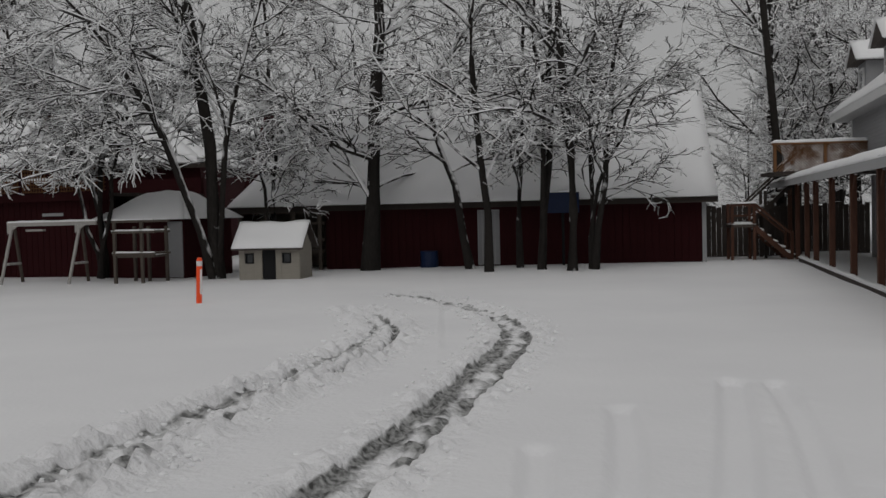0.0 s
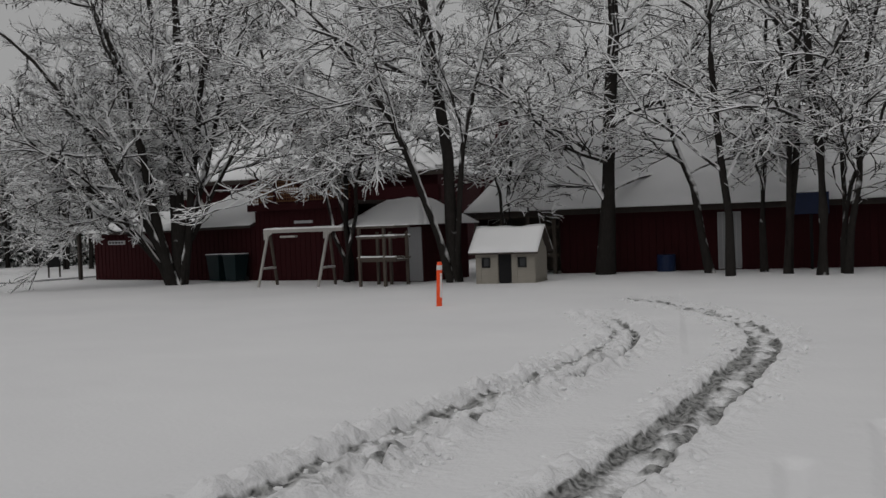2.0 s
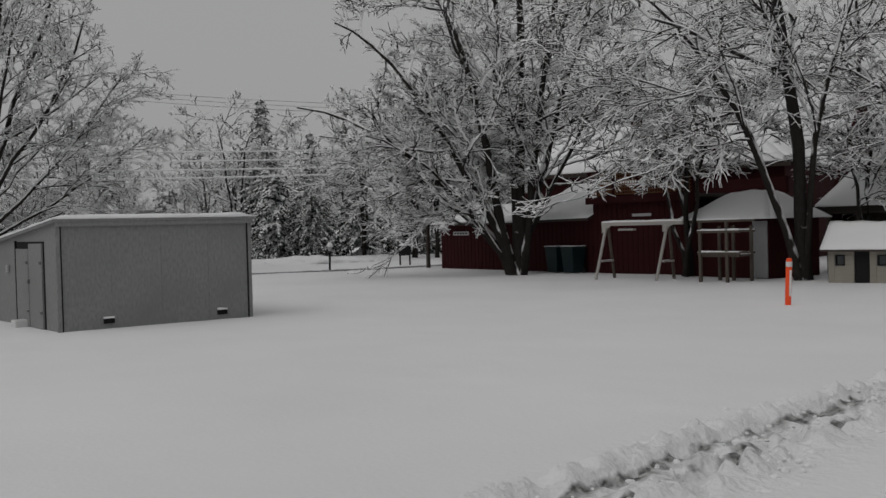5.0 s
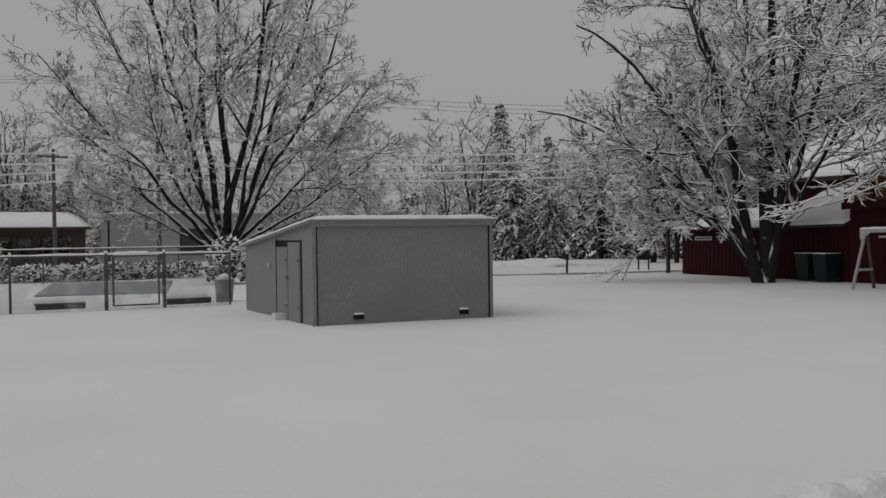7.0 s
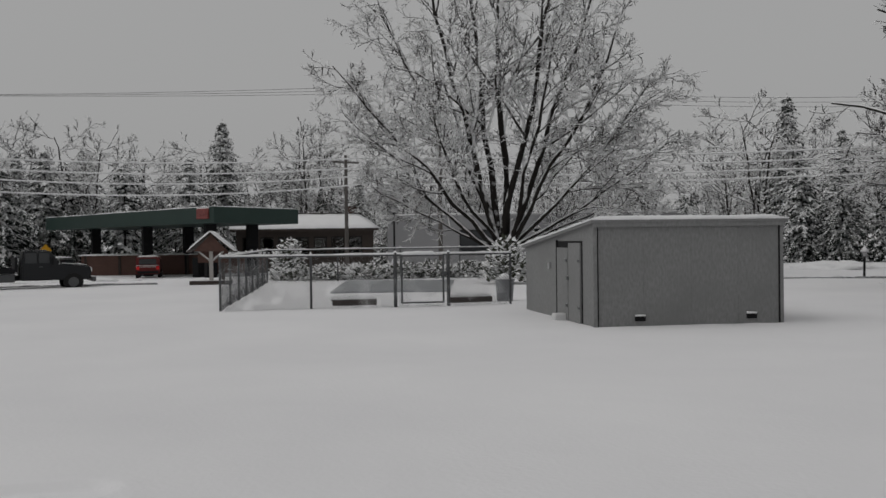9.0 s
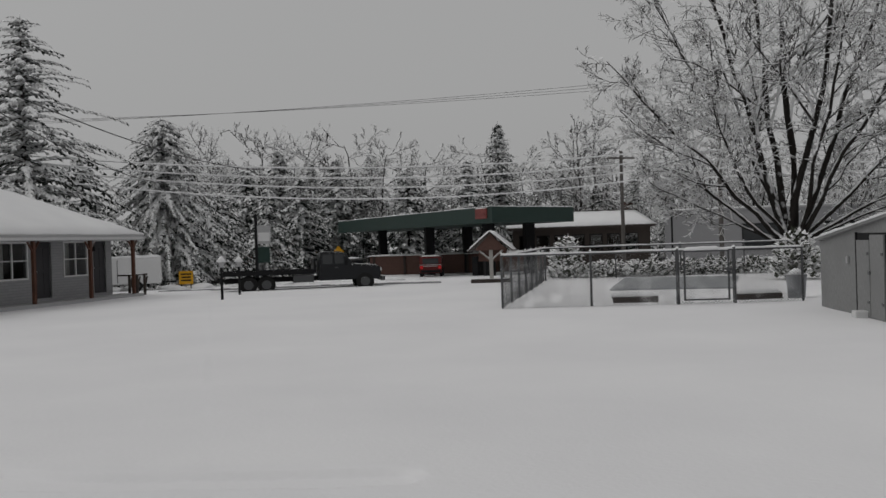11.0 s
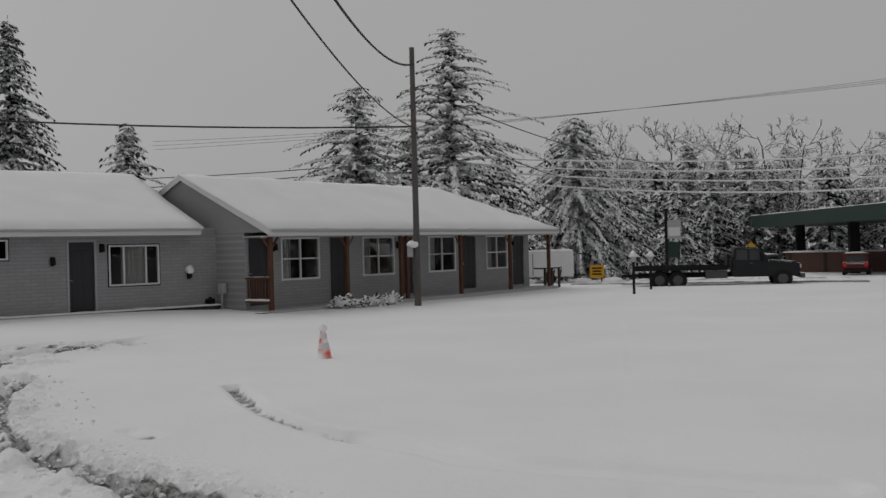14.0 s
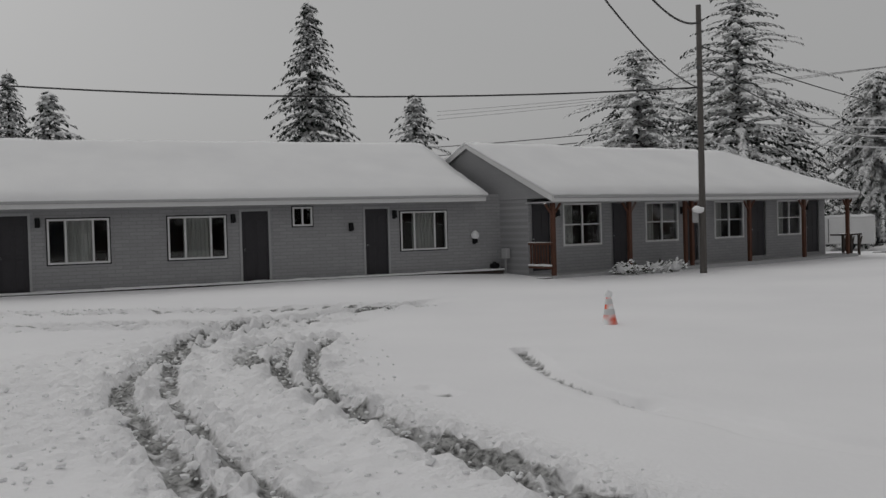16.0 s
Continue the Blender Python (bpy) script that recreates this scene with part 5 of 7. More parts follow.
# ---------- playground ----------
def playhouse():
    m = pose(-5.0, 30.55, -0.04, 0, 0, -9)
    h = thing("playhouse", m, "small cream wooden playhouse with a snowy roof", "playhouse")
    w, dp, e, r = 0.93, 0.62, 1.0, 1.68
    part("front_wall", holed_wall(-w, w, -0.2, e + 0.1, -dp, -dp + 0.06, [(-0.73, -0.47, 0.52, 0.82), (0.41, 0.67, 0.52, 0.82), (-0.22, 0.2, -0.02, 0.98)]), M_pale_wood, h)
    part("back_wall", box(-w, w, dp - 0.06, dp, -0.2, e + 0.1), M_pale_wood, h)
    g = [(-dp + 0.06, -0.2), (dp - 0.06, -0.2), (dp - 0.06, e + 0.05), (0, r - 0.08), (-dp + 0.06, e + 0.05)]
    for x in (-w, w - 0.06):
        part("gable_wall", solid([(x, y, z) for y, z in g], [(x + 0.06, y, z) for y, z in g]), M_pale_wood, h)
    for i in range(7):
        z = 0.0 + i * 0.14
        part("clapboard", box(w, w + 0.016, -dp + 0.02, dp - 0.02, z, z + 0.125), M_pale_wood, h)
        for a, b in ((-w, -0.76), (-0.44, -0.25), (0.23, 0.38), (0.70, w)):
            part("clapboard", box(a, b, -dp - 0.016, -dp, z, z + 0.125), M_pale_wood, h)
    for s in (-1, 1):
        q = [(-w - 0.16, s * (dp + 0.22), e - 0.08), (w + 0.16, s * (dp + 0.22), e - 0.08), (w + 0.16, 0, r), (-w - 0.16, 0, r)]
        part("roof_slope", solid(q, [(x, y, z + 0.05) for x, y, z in q]), M_dark_wood, h)
        snow_slab([(x, y, z + 0.05) for x, y, z in (q if s < 0 else q[::-1])], 0.09, h, cells=0.15, rough=0.02)
    d = part("door", box(-0.2, 0.18, -dp + 0.02, -dp + 0.05, 0, 0.96), M_black_trim, h, "dark doorway door")
    for a, b in ((-0.73, -0.47), (0.41, 0.67)):
        fr = part("window", frame_bars(a, b, 0.52, 0.82, -dp - 0.03, -dp + 0.05, 0.035), M_black_trim, h)
        part("pane", box(a + 0.03, b - 0.03, -dp + 0.02, -dp + 0.03, 0.55, 0.79), M_glass, fr)
    part("floor", box(-w, w, -dp, dp, -0.2, -0.02), M_dark_wood, h)


playhouse()


def swing_set():
    s = thing("swing_set", pose(-12.05, 31.0, -0.04, 0, 0, -8) @ Matrix.Diagonal((0.92, 1, 1, 1)), "white wooden swing set frame capped with snow", "swing set")
    for x in (-1.2, 1.2):
        for y in (-0.6, 0.75):
            part("leg", rod((x - (0.18 if x < 0 else 0.2), y, -0.2), (x, 0.05 * (1 if y > 0 else -1), 1.8), 0.055, 6), M_white_wood if y < 0 else M_old_wood, s)
        part("cross_brace", box(x - 0.2, x + 0.02, -0.34, 0.36, 0.6, 0.66), M_white_wood, s)
        part("gusset", solid([(x - 0.16, -0.1, 1.55), (x + 0.2, -0.1, 1.78), (x - 0.16, -0.1, 1.8)], [(x - 0.16, -0.06, 1.55), (x + 0.2, -0.06, 1.78), (x - 0.16, -0.06, 1.8)]), M_white_wood, s)
    part("top_beam", box(-1.4, 1.75, -0.06, 0.06, 1.78, 1.9, 0.01), M_white_wood, s)
    snow_slab([(-1.4, -0.06, 1.9), (1.75, -0.06, 1.9), (1.75, 0.06, 1.9), (-1.4, 0.06, 1.9)], 0.05, s, cells=0.06, rough=0.02)
    part("swing_board", box(-0.7, -0.1, -0.1, 0.1, 1.62, 1.68), M_white_wood, s)


swing_set()


def climbing_frame():
    s = thing("climbing_frame", pose(-9.05, 30.5, -0.04, 0, 0, -9) @ Matrix.Diagonal((0.8, 1, 1, 1)), "wooden climbing frame with snow on its bars", "climbing frame")
    for x, y in ((-0.72, -0.5), (0.0, 0.55), (0.35, -0.5), (0.75, 0.5), (-0.6, 0.6)):
        part("post", box(x - 0.05, x + 0.05, y - 0.05, y + 0.05, -0.2, 1.85 if y < 0 else 1.7), M_old_wood, s)
    for z in (0.85, 1.5, 1.82):
        for y in (-0.5, 0.55):
            b = part("crossbar", box(-0.82, 0.85, y - 0.045, y + 0.045, z, z + 0.07), M_old_wood, s)
            if y < 0 or z > 1:
                snow_slab([(-0.82, y - 0.05, z + 0.07), (0.85, y - 0.05, z + 0.07), (0.85, y + 0.05, z + 0.07), (-0.82, y + 0.05, z + 0.07)], 0.045, s, cells=0.05, rough=0.02)
    part("platform", box(-0.7, 0.8, -0.5, 0.55, 0.78, 0.85), M_old_wood, s)


climbing_frame()


def marker_post():
    p = thing("marker_post", pose(-5.34, 22.3, 0, 3, 3, 0), "orange plastic driveway marker with a white cap", "marker")
    part("post", rod((0, 0, -0.2), (0, 0, 0.82), 0.065, 12), M_orange, p)
    part("cap", rod((0, 0, 0.93), (0, 0, 1.0), 0.066, 12, 0.05), M_orange, p)
    part("white_band", rod((0, 0, 0.82), (0, 0, 0.93), 0.066, 12), M_white_trim, p)
    part("reflective_strip", box(0.03, 0.066, -0.06, -0.02, 0.2, 0.75), M_white_trim, p)


marker_post()


def traffic_cone():
    c = thing("traffic_cone", pose(-17.25, -5.2, 0.0, 2, -2, 30), "orange and white traffic cone half sunk in snow", "cone")
    part("base", box(-0.2, 0.2, -0.2, 0.2, -0.1, -0.04, 0.02), M_orange, c)
    part("body", rod((0, 0, -0.05), (0, 0, 0.52), 0.14, 20, 0.035), M_cone, c)
    for z, h in ((0.16, 0.1), (0.34, 0.09)):
        ra, rb = 0.14 - 0.184 * (z + 0.05) + 0.004, 0.14 - 0.184 * (z + h + 0.05) + 0.004
        part("collar", rod((0, 0, z), (0, 0, z + h), ra, 20, rb), M_white_trim, c)
    bm = bmesh.new()
    bmesh.ops.create_icosphere(bm, subdivisions=2, radius=0.07)
    for v in bm.verts:
        v.co = v.co * (1 + 0.3 * noise.noise(v.co * 20)) + Vector((0, 0, 0.52))
    part("snow_cap", bm, M_snow, c, smooth=True)


traffic_cone()


# ---------- pool yard: chain-link fence, hedge, bins ----------
def chain_link(length, height, parent, gap=0.085):
    """Crossing diagonal wires, trimmed to the panel."""
    tb = Tubes()
    n = int((length + height) / gap)
    for sg in (-1, 1):
        for i in range(n):
            x0 = i * gap - (height if sg > 0 else 0)
            a, b = max(0, -x0) if sg > 0 else max(0, x0 - length), 0
            pts = []
            for z in (0.0, height):
                pts.append((x0 + sg * z, z))
            (xa, za), (xb, zb) = pts
            if sg > 0:
                if xa < 0:
                    za, xa = -xa, 0.0
                if xb > length:
                    zb, xb = zb - (xb - length), length
            else:
                if xa > length:
                    za, xa = xa - length, length
                if xb < 0:
                    zb, xb = zb + xb, 0.0
            if zb - za > 0.05:
                tb.add([np.array((xa, 0.004 * sg, za)), np.array((xb, 0.004 * sg, zb))], [0.006, 0.006], 3)
    return tagged(tb.part("wire_mesh", M_steel, parent, "diamond wire mesh with clinging snow"), kind="stuff")


def fence_run(a, b, posts, label, height=1.42, gate=None):
    a, b = Vector((*a, 0)), Vector((*b, 0))
    m = along(a, (b - a).xy)
    f = thing("chain_link_fence", m, label, "fence", "fence round the pool")
    length = (b - a).length
    chain_link(length, height - 0.03, f, 0.085 if gate else 0.15)
    for x in posts:
        thick = 0.05 if gate and any(abs(x - g) < 0.01 for g in gate) else 0.032
        p = part("post", rod((x, 0.05, -0.3), (x, 0.05, height + 0.06), thick, 8), M_steel, f)
        part("post_cap", rod((x, 0.05, height + 0.06), (x, 0.05, height + 0.12), thick * 1.2, 8, 0.01), M_snow, p)
    part("top_rail", rod((0, 0.05, height), (length, 0.05, height), 0.026, 6), M_steel, f)
    snow_slab([(0, 0.01, height + 0.015), (length, 0.01, height + 0.015), (length, 0.09, height + 0.015), (0, 0.09, height + 0.015)], 0.045, f, cells=0.08, rough=0.025)
    return m


def pool_yard():
    fence_run((-26.24, 7.66), (-23.75, 15.2), [0.02, 2.4, 4.68, 6.15, 7.9], "chain-link fence with snow along its top rail", gate=(4.68, 6.15))
    fence_run((-42.15, 14.3), (-26.24, 7.66), [0.02, 2.5, 5.0, 7.5, 10.0, 12.5, 15.0], "chain-link side fence running back from the yard")
    fence_run((-41.0, 26.5), (-42.15, 14.3), [0.02, 3, 6, 9, 12.2], "chain-link back fence behind the pool")
    gate = thing("fence_gate", along((-26.24 + 0.313 * 4.85, 7.66 + 0.95 * 4.85), (2.49, 7.54)), "narrow chain-link gate capped with clumps of snow", "gate")
    bm = rod((0, 0, 0.1), (0, 0, 1.4), 0.028, 6)
    rod((1.15, 0, 0.1), (1.15, 0, 1.4), 0.028, 6, bm=bm)
    rod((0, 0, 1.4), (1.15, 0, 1.4), 0.028, 6, bm=bm)
    rod((0, 0, 0.12), (1.15, 0, 0.12), 0.028, 6, bm=bm)
    part("gate_frame", bm, M_steel, gate)
    snow_slab([(0.0, -0.05, 1.42), (0.9, -0.05, 1.42), (0.9, 0.05, 1.42), (0.0, 0.05, 1.42)], 0.09, gate, cells=0.06, rough=0.06)
    part("latch", box(1.1, 1.25, -0.03, 0.03, 0.85, 0.95), M_steel, gate)
    pool = thing("pool_cover", Matrix.Identity(4), "grey pool cover bare of snow between drifts", "pool cover")
    part("sheet", solid([(-32.6, 13.4, -0.02), (-30.6, 17.0, -0.02), (-38.4, 21.6, -0.02), (-41.0, 17.6, -0.02)], [(-32.6, 13.4, 0.05), (-30.6, 17.0, 0.05), (-38.4, 21.6, 0.05), (-41.0, 17.6, 0.05)]), M_ice, pool)
    for (ax, ay), (bx, by) in (((-26.35, 10.9), (-26.0, 12.1)), ((-25.3, 14.1), (-25.0, 15.4))):
        m = along((ax, ay), (bx - ax, by - ay))
        b = thing("slatted_bench", m, "low dark slatted bench piled with snow", "bench", "benches inside the fence")
        for k in range(4):
            part("slat", box(0, 1.25, 0.1 * k, 0.1 * k + 0.07, 0.13, 0.17), M_dark_wood, b)
        part("front_board", box(0, 1.25, -0.03, 0.0, 0.0, 0.16), M_dark_wood, b)
        for x in (0.1, 1.1):
            part("leg", box(x, x + 0.06, 0.02, 0.36, -0.1, 0.13), M_dark_wood, b)
        snow_slab([(0, 0, 0.17), (1.25, 0, 0.17), (1.25, 0.4, 0.17), (0, 0.4, 0.17)], 0.13, b, cells=0.12, rough=0.03)
    t = thing("rubbish_bin", pose(-25.0, 15.75, 0), "grey ribbed rubbish bin with a heap of snow", "bin")
    part("tub", rod((0, 0, -0.1), (0, 0, 0.62), 0.22, 16, 0.28), M_trash, t)
    part("rim", rod((0, 0, 0.6), (0, 0, 0.65), 0.295, 16), M_trash, t)
    part("snow_heap", rod((0, 0, 0.65), (0, 0, 0.82), 0.28, 12, 0.05), M_snow, t, smooth=True)
    # hedge: many small leaf clumps
    rng = np.random.default_rng(3)
    line = [(-46.0, 15.9), (-43.6, 20.2), (-42.6, 23.2), (-41.6, 27.5)]
    for (ax, ay), (bx, by) in zip(line, line[1:]):
        n = max(2, int(math.hypot(bx - ax, by - ay) / 1.5))
        for k in range(n):
            u = (k + 0.5) / n
            x, y = ax + (bx - ax) * u + 0.8, ay + (by - ay) * u
            h = thing("hedge_bush", pose(x, y, -0.03), "low hedge bush smothered in snow", "bush", "hedge along the pool")
            leafy(h, 1.15, 0.78, 620, rng, M_hedge, 0.17)


def leafy(parent, r, height, count, rng, material, spike=0.16, name="foliage"):
    v, f = [], []
    for _ in range(count):
        a, u, w = rng.uniform(0, 2 * math.pi), rng.random() ** 0.6, rng.random()
        z = height * (0.08 + 0.92 * w) * (1 - 0.5 * u * u)
        p = np.array((math.cos(a) * r * u, math.sin(a) * r * u, z))
        d = unit(np.array((math.cos(a), math.sin(a), 0.7)) + rng.normal(0, 0.7, 3))
        spray(v, f, p, d, spike * 0.5, spike * rng.uniform(0.8, 1.8), spike * 0.22, 0.02)
    me = bpy.data.meshes.new(name)
    me.from_pydata(v, [], f)
    me.materials.append(material)
    ob = new(name, me)
    ob.parent = parent
    tb = Tubes()
    for _ in range(7):
        a = rng.uniform(0, 2 * math.pi)
        tb.add([np.array((0, 0, -0.15)), np.array((math.cos(a) * r * 0.3, math.sin(a) * r * 0.3, height * 0.4)), np.array((math.cos(a) * r * 0.7, math.sin(a) * r * 0.7, height * 0.75))], [0.03, 0.02, 0.008], 4)
    tb.part("stems", M_bark, parent)
    return ob


pool_yard()


def bushes():
    rng = np.random.default_rng(6)
    for x, y, r, h in ((-45.6, 16.6, 0.75, 2.0), (-34.6, 21.9, 0.9, 1.9)):
        b = thing("evergreen_bush", pose(x, y, -0.03), "rounded evergreen bush buried under snow", "bush")
        leafy(b, r, h, 500, rng, M_hedge, 0.2)
    for s, r, h in ((2.75, 0.36, 0.48), (3.5, 0.3, 0.22), (4.25, 0.42, 0.34), (5.1, 0.34, 0.38)):
        p = WING @ Vector((s, -1.5, 0))
        b = thing("porch_shrub", pose(p.x, p.y, 0.0), "low shrub bent under snow by the porch", "shrub", "shrubs along the porch")
        leafy(b, r, h, 70, rng, M_hedge, 0.13)
        bm = bmesh.new()
        bmesh.ops.create_icosphere(bm, subdivisions=3, radius=1)
        for v in bm.verts:
            k = 1 + 0.35 * noise.noise(v.co * 2.1 + Vector((s, 0, 0)))
            v.co = Vector((v.co.x * r * 0.8 * k, v.co.y * r * 0.7 * k, h * 0.45 + v.co.z * 0.17 * k))
        part("snow_mound", bm, M_snow, b, smooth=True)


bushes()


# ---------- the house at the yard's end, with porch, stairs and balcony ----------
def porch_house():
    m = along((11.81, 33.0), (-0.228, -0.974), 0.0)  # x towards the viewer, y into the house
    h = thing("porch_house", m, "grey two-storey house with a deep snowy porch roof", "house")
    x0, x1 = -6.6, 22.0
    holes = [(2.0 + k * 5.2, 2.95 + k * 5.2, 0.1, 2.15) for k in range(4)] + [(3.6 + k * 5.2, 5.0 + k * 5.2, 0.9, 2.05) for k in range(4)]
    part("wall", holed_wall(-1.0, x1, -0.5, 2.75, 2.3, 2.5, holes), M_grey_siding, h)
    part("far_wall", box(-1.0, -0.8, 2.5, 9, -0.5, 4.6), M_grey_siding, h)
    part("inner_wall", box(-0.8, x1, 5.0, 5.1, -0.4, 2.7), M_dark_wood, h)
    part("near_wall", box(x1 - 0.2, x1, 2.5, 9, -0.5, 4.6), M_grey_siding, h)
    part("upper_wall", box(-4.4, x1, 2.3, 2.5, 2.9, 5.05), M_grey_siding, h)
    part("upper_end_wall", box(-4.4, -4.2, 2.5, 9, 2.9, 5.05), M_grey_siding, h)
    for k in range(16):
        part("clapboard", box(-4.42, x1, 2.275, 2.3, 3.0 + k * 0.125, 3.115 + k * 0.125), M_grey_siding, h)
    part("corner_board", box(-4.46, -4.3, 2.25, 2.3, 2.95, 5.0), M_white_trim, h)
    for k in range(4):
        door(h, 2.0 + k * 5.2, 2.95 + k * 5.2, 0.1, 2.15, 2.3, M_dark_door, M_white_trim)
        window(h, 3.6 + k * 5.2, 5.0 + k * 5.2, 0.9, 2.05, 2.3, M_white_trim, 2, 1)
        window(h, 2.4 + k * 5.2, 3.4 + k * 5.2, 3.45, 4.55, 2.25, M_white_trim, 1, 2)
    part("porch_floor", box(x0, x1, 0.1, 2.3, -0.5, 0.06), M_dark_wood, h)
    part("porch_kerb", box(0, x1, -0.12, 0.1, -0.3, 0.12, 0.02), M_dark_wood, h)
    snow_slab([(0, -0.14, 0.12), (x1, -0.14, 0.12), (x1, 0.04, 0.12), (0, 0.04, 0.12)], 0.06, h, cells=0.15, rough=0.03)
    roof = [(x0, -0.35, 2.55), (x1, -0.35, 2.55), (x1, 2.3, 3.15), (x0, 2.3, 3.15)]
    part("porch_roof", solid(roof, [(a, b, c + 0.12) for a, b, c in roof]), M_dark_wood, h)
    part("porch_fascia", box(x0, x1, -0.39, -0.35, 2.48, 2.72), M_grey_trim, h)
    snow_slab([(a, b - 0.05, c + 0.12) for a, b, c in roof], 0.2, h)
    for x in (-4.2, -1.9, 0.6, 2.67, 5.8, 9.07, 12.3, 15.5, 18.7, 21.5):
        p = part("porch_post", box(x - 0.075, x + 0.075, 0.0, 0.15, -0.3, 2.6, 0.01), M_post, h, "reddish cedar post")
        for s in (-1, 1):
            part("brace", rod((x, 0.08, 2.1), (x + s * 0.35, 0.08, 2.52), 0.04, 5), M_post, p)
    up = [(-5.5, 1.7, 4.95), (x1 + 0.4, 1.7, 4.95), (x1 + 0.4, 6.0, 8.2), (-5.5, 6.0, 8.2)]
    part("upper_roof", solid(up, [(a, b, c + 0.15) for a, b, c in up]), M_dark_wood, h)
    snow_slab([(a, b - 0.04, c + 0.15) for a, b, c in up], 0.2, h)
    part("upper_fascia", box(-5.5, x1 + 0.4, 1.66, 1.7, 4.85, 5.12), M_white_trim, h)
    part("upper_soffit", box(-5.5, x1 + 0.4, 1.7, 2.3, 4.86, 4.9), M_grey_trim, h)
    tri = [(2.5, 4.95), (9, 4.95), (6.0, 8.1)]
    part("gable", solid([(-4.4, y, z) for y, z in tri], [(-4.25, y, z) for y, z in tri]), M_grey_siding, h)
    for x in (-4.1, 0.4, 4.9, 9.4):
        d = part("dormer", box(x, x + 1.5, 2.45, 4.8, 5.3, 6.85), M_grey_siding, h)
        part("dormer_roof", solid([(x - 0.3, 2.1, 6.75), (x + 1.8, 2.1, 6.75), (x + 0.75, 2.1, 7.5)], [(x - 0.3, 5.4, 6.75), (x + 1.8, 5.4, 6.75), (x + 0.75, 5.4, 7.5)]), M_dark_wood, d)
        for sg in (-1, 1):
            e = x + 0.75 + sg * 1.12
            q = [(x + 0.75, 2.05, 7.52), (e, 2.05, 6.76), (e, 5.4, 6.76), (x + 0.75, 5.4, 7.52)]
            snow_slab(q if sg < 0 else q[::-1], 0.14, h, cells=0.25)
        window(h, x + 0.3, x + 1.2, 5.6, 6.55, 2.42, M_white_trim, 1, 2)
    # balcony with lattice on the porch roof
    b = thing("balcony", pose(11.3, 34.2, 2.95, 0, 0, -6), "balcony with an orange wooden lattice rail under snow", "balcony")
    part("deck", box(0, 5.0, 0, 2.1, -0.1, 0.02), M_dark_wood, b)
    for x in (0.05, 1.7, 3.3, 4.95):
        part("rail_post", box(x - 0.05, x + 0.05, 0.0, 0.1, 0.0, 0.95), M_orange_wood, b)
    part("rail_cap", box(-0.05, 5.05, -0.04, 0.14, 0.92, 0.98), M_orange_wood, b)
    snow_slab([(-0.05, -0.05, 0.98), (5.05, -0.05, 0.98), (5.05, 0.15, 0.98), (-0.05, 0.15, 0.98)], 0.12, b, cells=0.1, rough=0.05)
    la = Tubes()
    for i in range(60):
        for sg in (-1, 1):
            xa = i * 0.1 - 0.45 * (1 + sg)
            xb = xa + sg * 0.9
            if 0 <= min(xa, xb) and max(xa, xb) <= 5.0:
                la.add([np.array((xa, 0.05 + 0.01 * sg, 0.03)), np.array((xb, 0.05 + 0.01 * sg, 0.93))], [0.02, 0.02], 4)
    tagged(la.part("lattice", M_orange_wood, b, "diagonal lattice"), kind="stuff")
    # stairs: a landing, a low flight and an upper flight
    s = thing("outdoor_stairs", pose(10.15, 35.3, -0.03, 0, 0, -8), "wooden outdoor stairs and landing heaped with snow", "stairs")
    part("landing", box(0, 0.85, 0, 1.1, 1.12, 1.22), M_old_wood, s)
    snow_slab([(0, 0, 1.22), (0.85, 0, 1.22), (0.85, 1.1, 1.22), (0, 1.1, 1.22)], 0.1, s, cells=0.15)
    for x, y in ((0.05, 0.05), (0.8, 0.05), (0.05, 1.05), (0.8, 1.05)):
        part("post", box(x - 0.05, x + 0.05, y - 0.05, y + 0.05, -0.2, 1.95), M_post, s)
    for y in (0.0, 1.1):
        part("landing_rail", box(0, 0.85, y - 0.03, y + 0.03, 1.85, 1.95), M_post, s)
        part("landing_rail", box(0, 0.85, y - 0.03, y + 0.03, 1.5, 1.56), M_post, s)
        part("stringer", solid([(0.85, y - 0.03, 0.95), (2.05, y - 0.03, -0.15), (2.05, y - 0.03, 0.1), (0.85, y - 0.03, 1.2)], [(0.85, y + 0.03, 0.95), (2.05, y + 0.03, -0.15), (2.05, y + 0.03, 0.1), (0.85, y + 0.03, 1.2)]), M_post, s)
        part("handrail", solid([(0.85, y - 0.03, 1.85), (2.05, y - 0.03, 0.8), (2.05, y - 0.03, 0.9), (0.85, y - 0.03, 1.95)], [(0.85, y + 0.03, 1.85), (2.05, y + 0.03, 0.8), (2.05, y + 0.03, 0.9), (0.85, y + 0.03, 1.95)]), M_post, s)
        part("newel", box(2.0, 2.1, y - 0.05, y + 0.05, -0.2, 0.95), M_post, s)
    snow_slab([(0, -0.06, 1.95), (0.85, -0.06, 1.95), (0.85, 0.06, 1.95), (0, 0.06, 1.95)], 0.07, s, cells=0.06)
    for k in range(5):
        part("tread", box(0.85 + k * 0.24, 1.12 + k * 0.24, 0, 1.1, 0.95 - k * 0.2, 1.0 - k * 0.2), M_old_wood, s)
        snow_slab([(0.85 + k * 0.24, 0, 1.0 - k * 0.2), (1.12 + k * 0.24, 0, 1.0 - k * 0.2), (1.12 + k * 0.24, 1.1, 1.0 - k * 0.2), (0.85 + k * 0.24, 1.1, 1.0 - k * 0.2)], 0.1, s, cells=0.1)
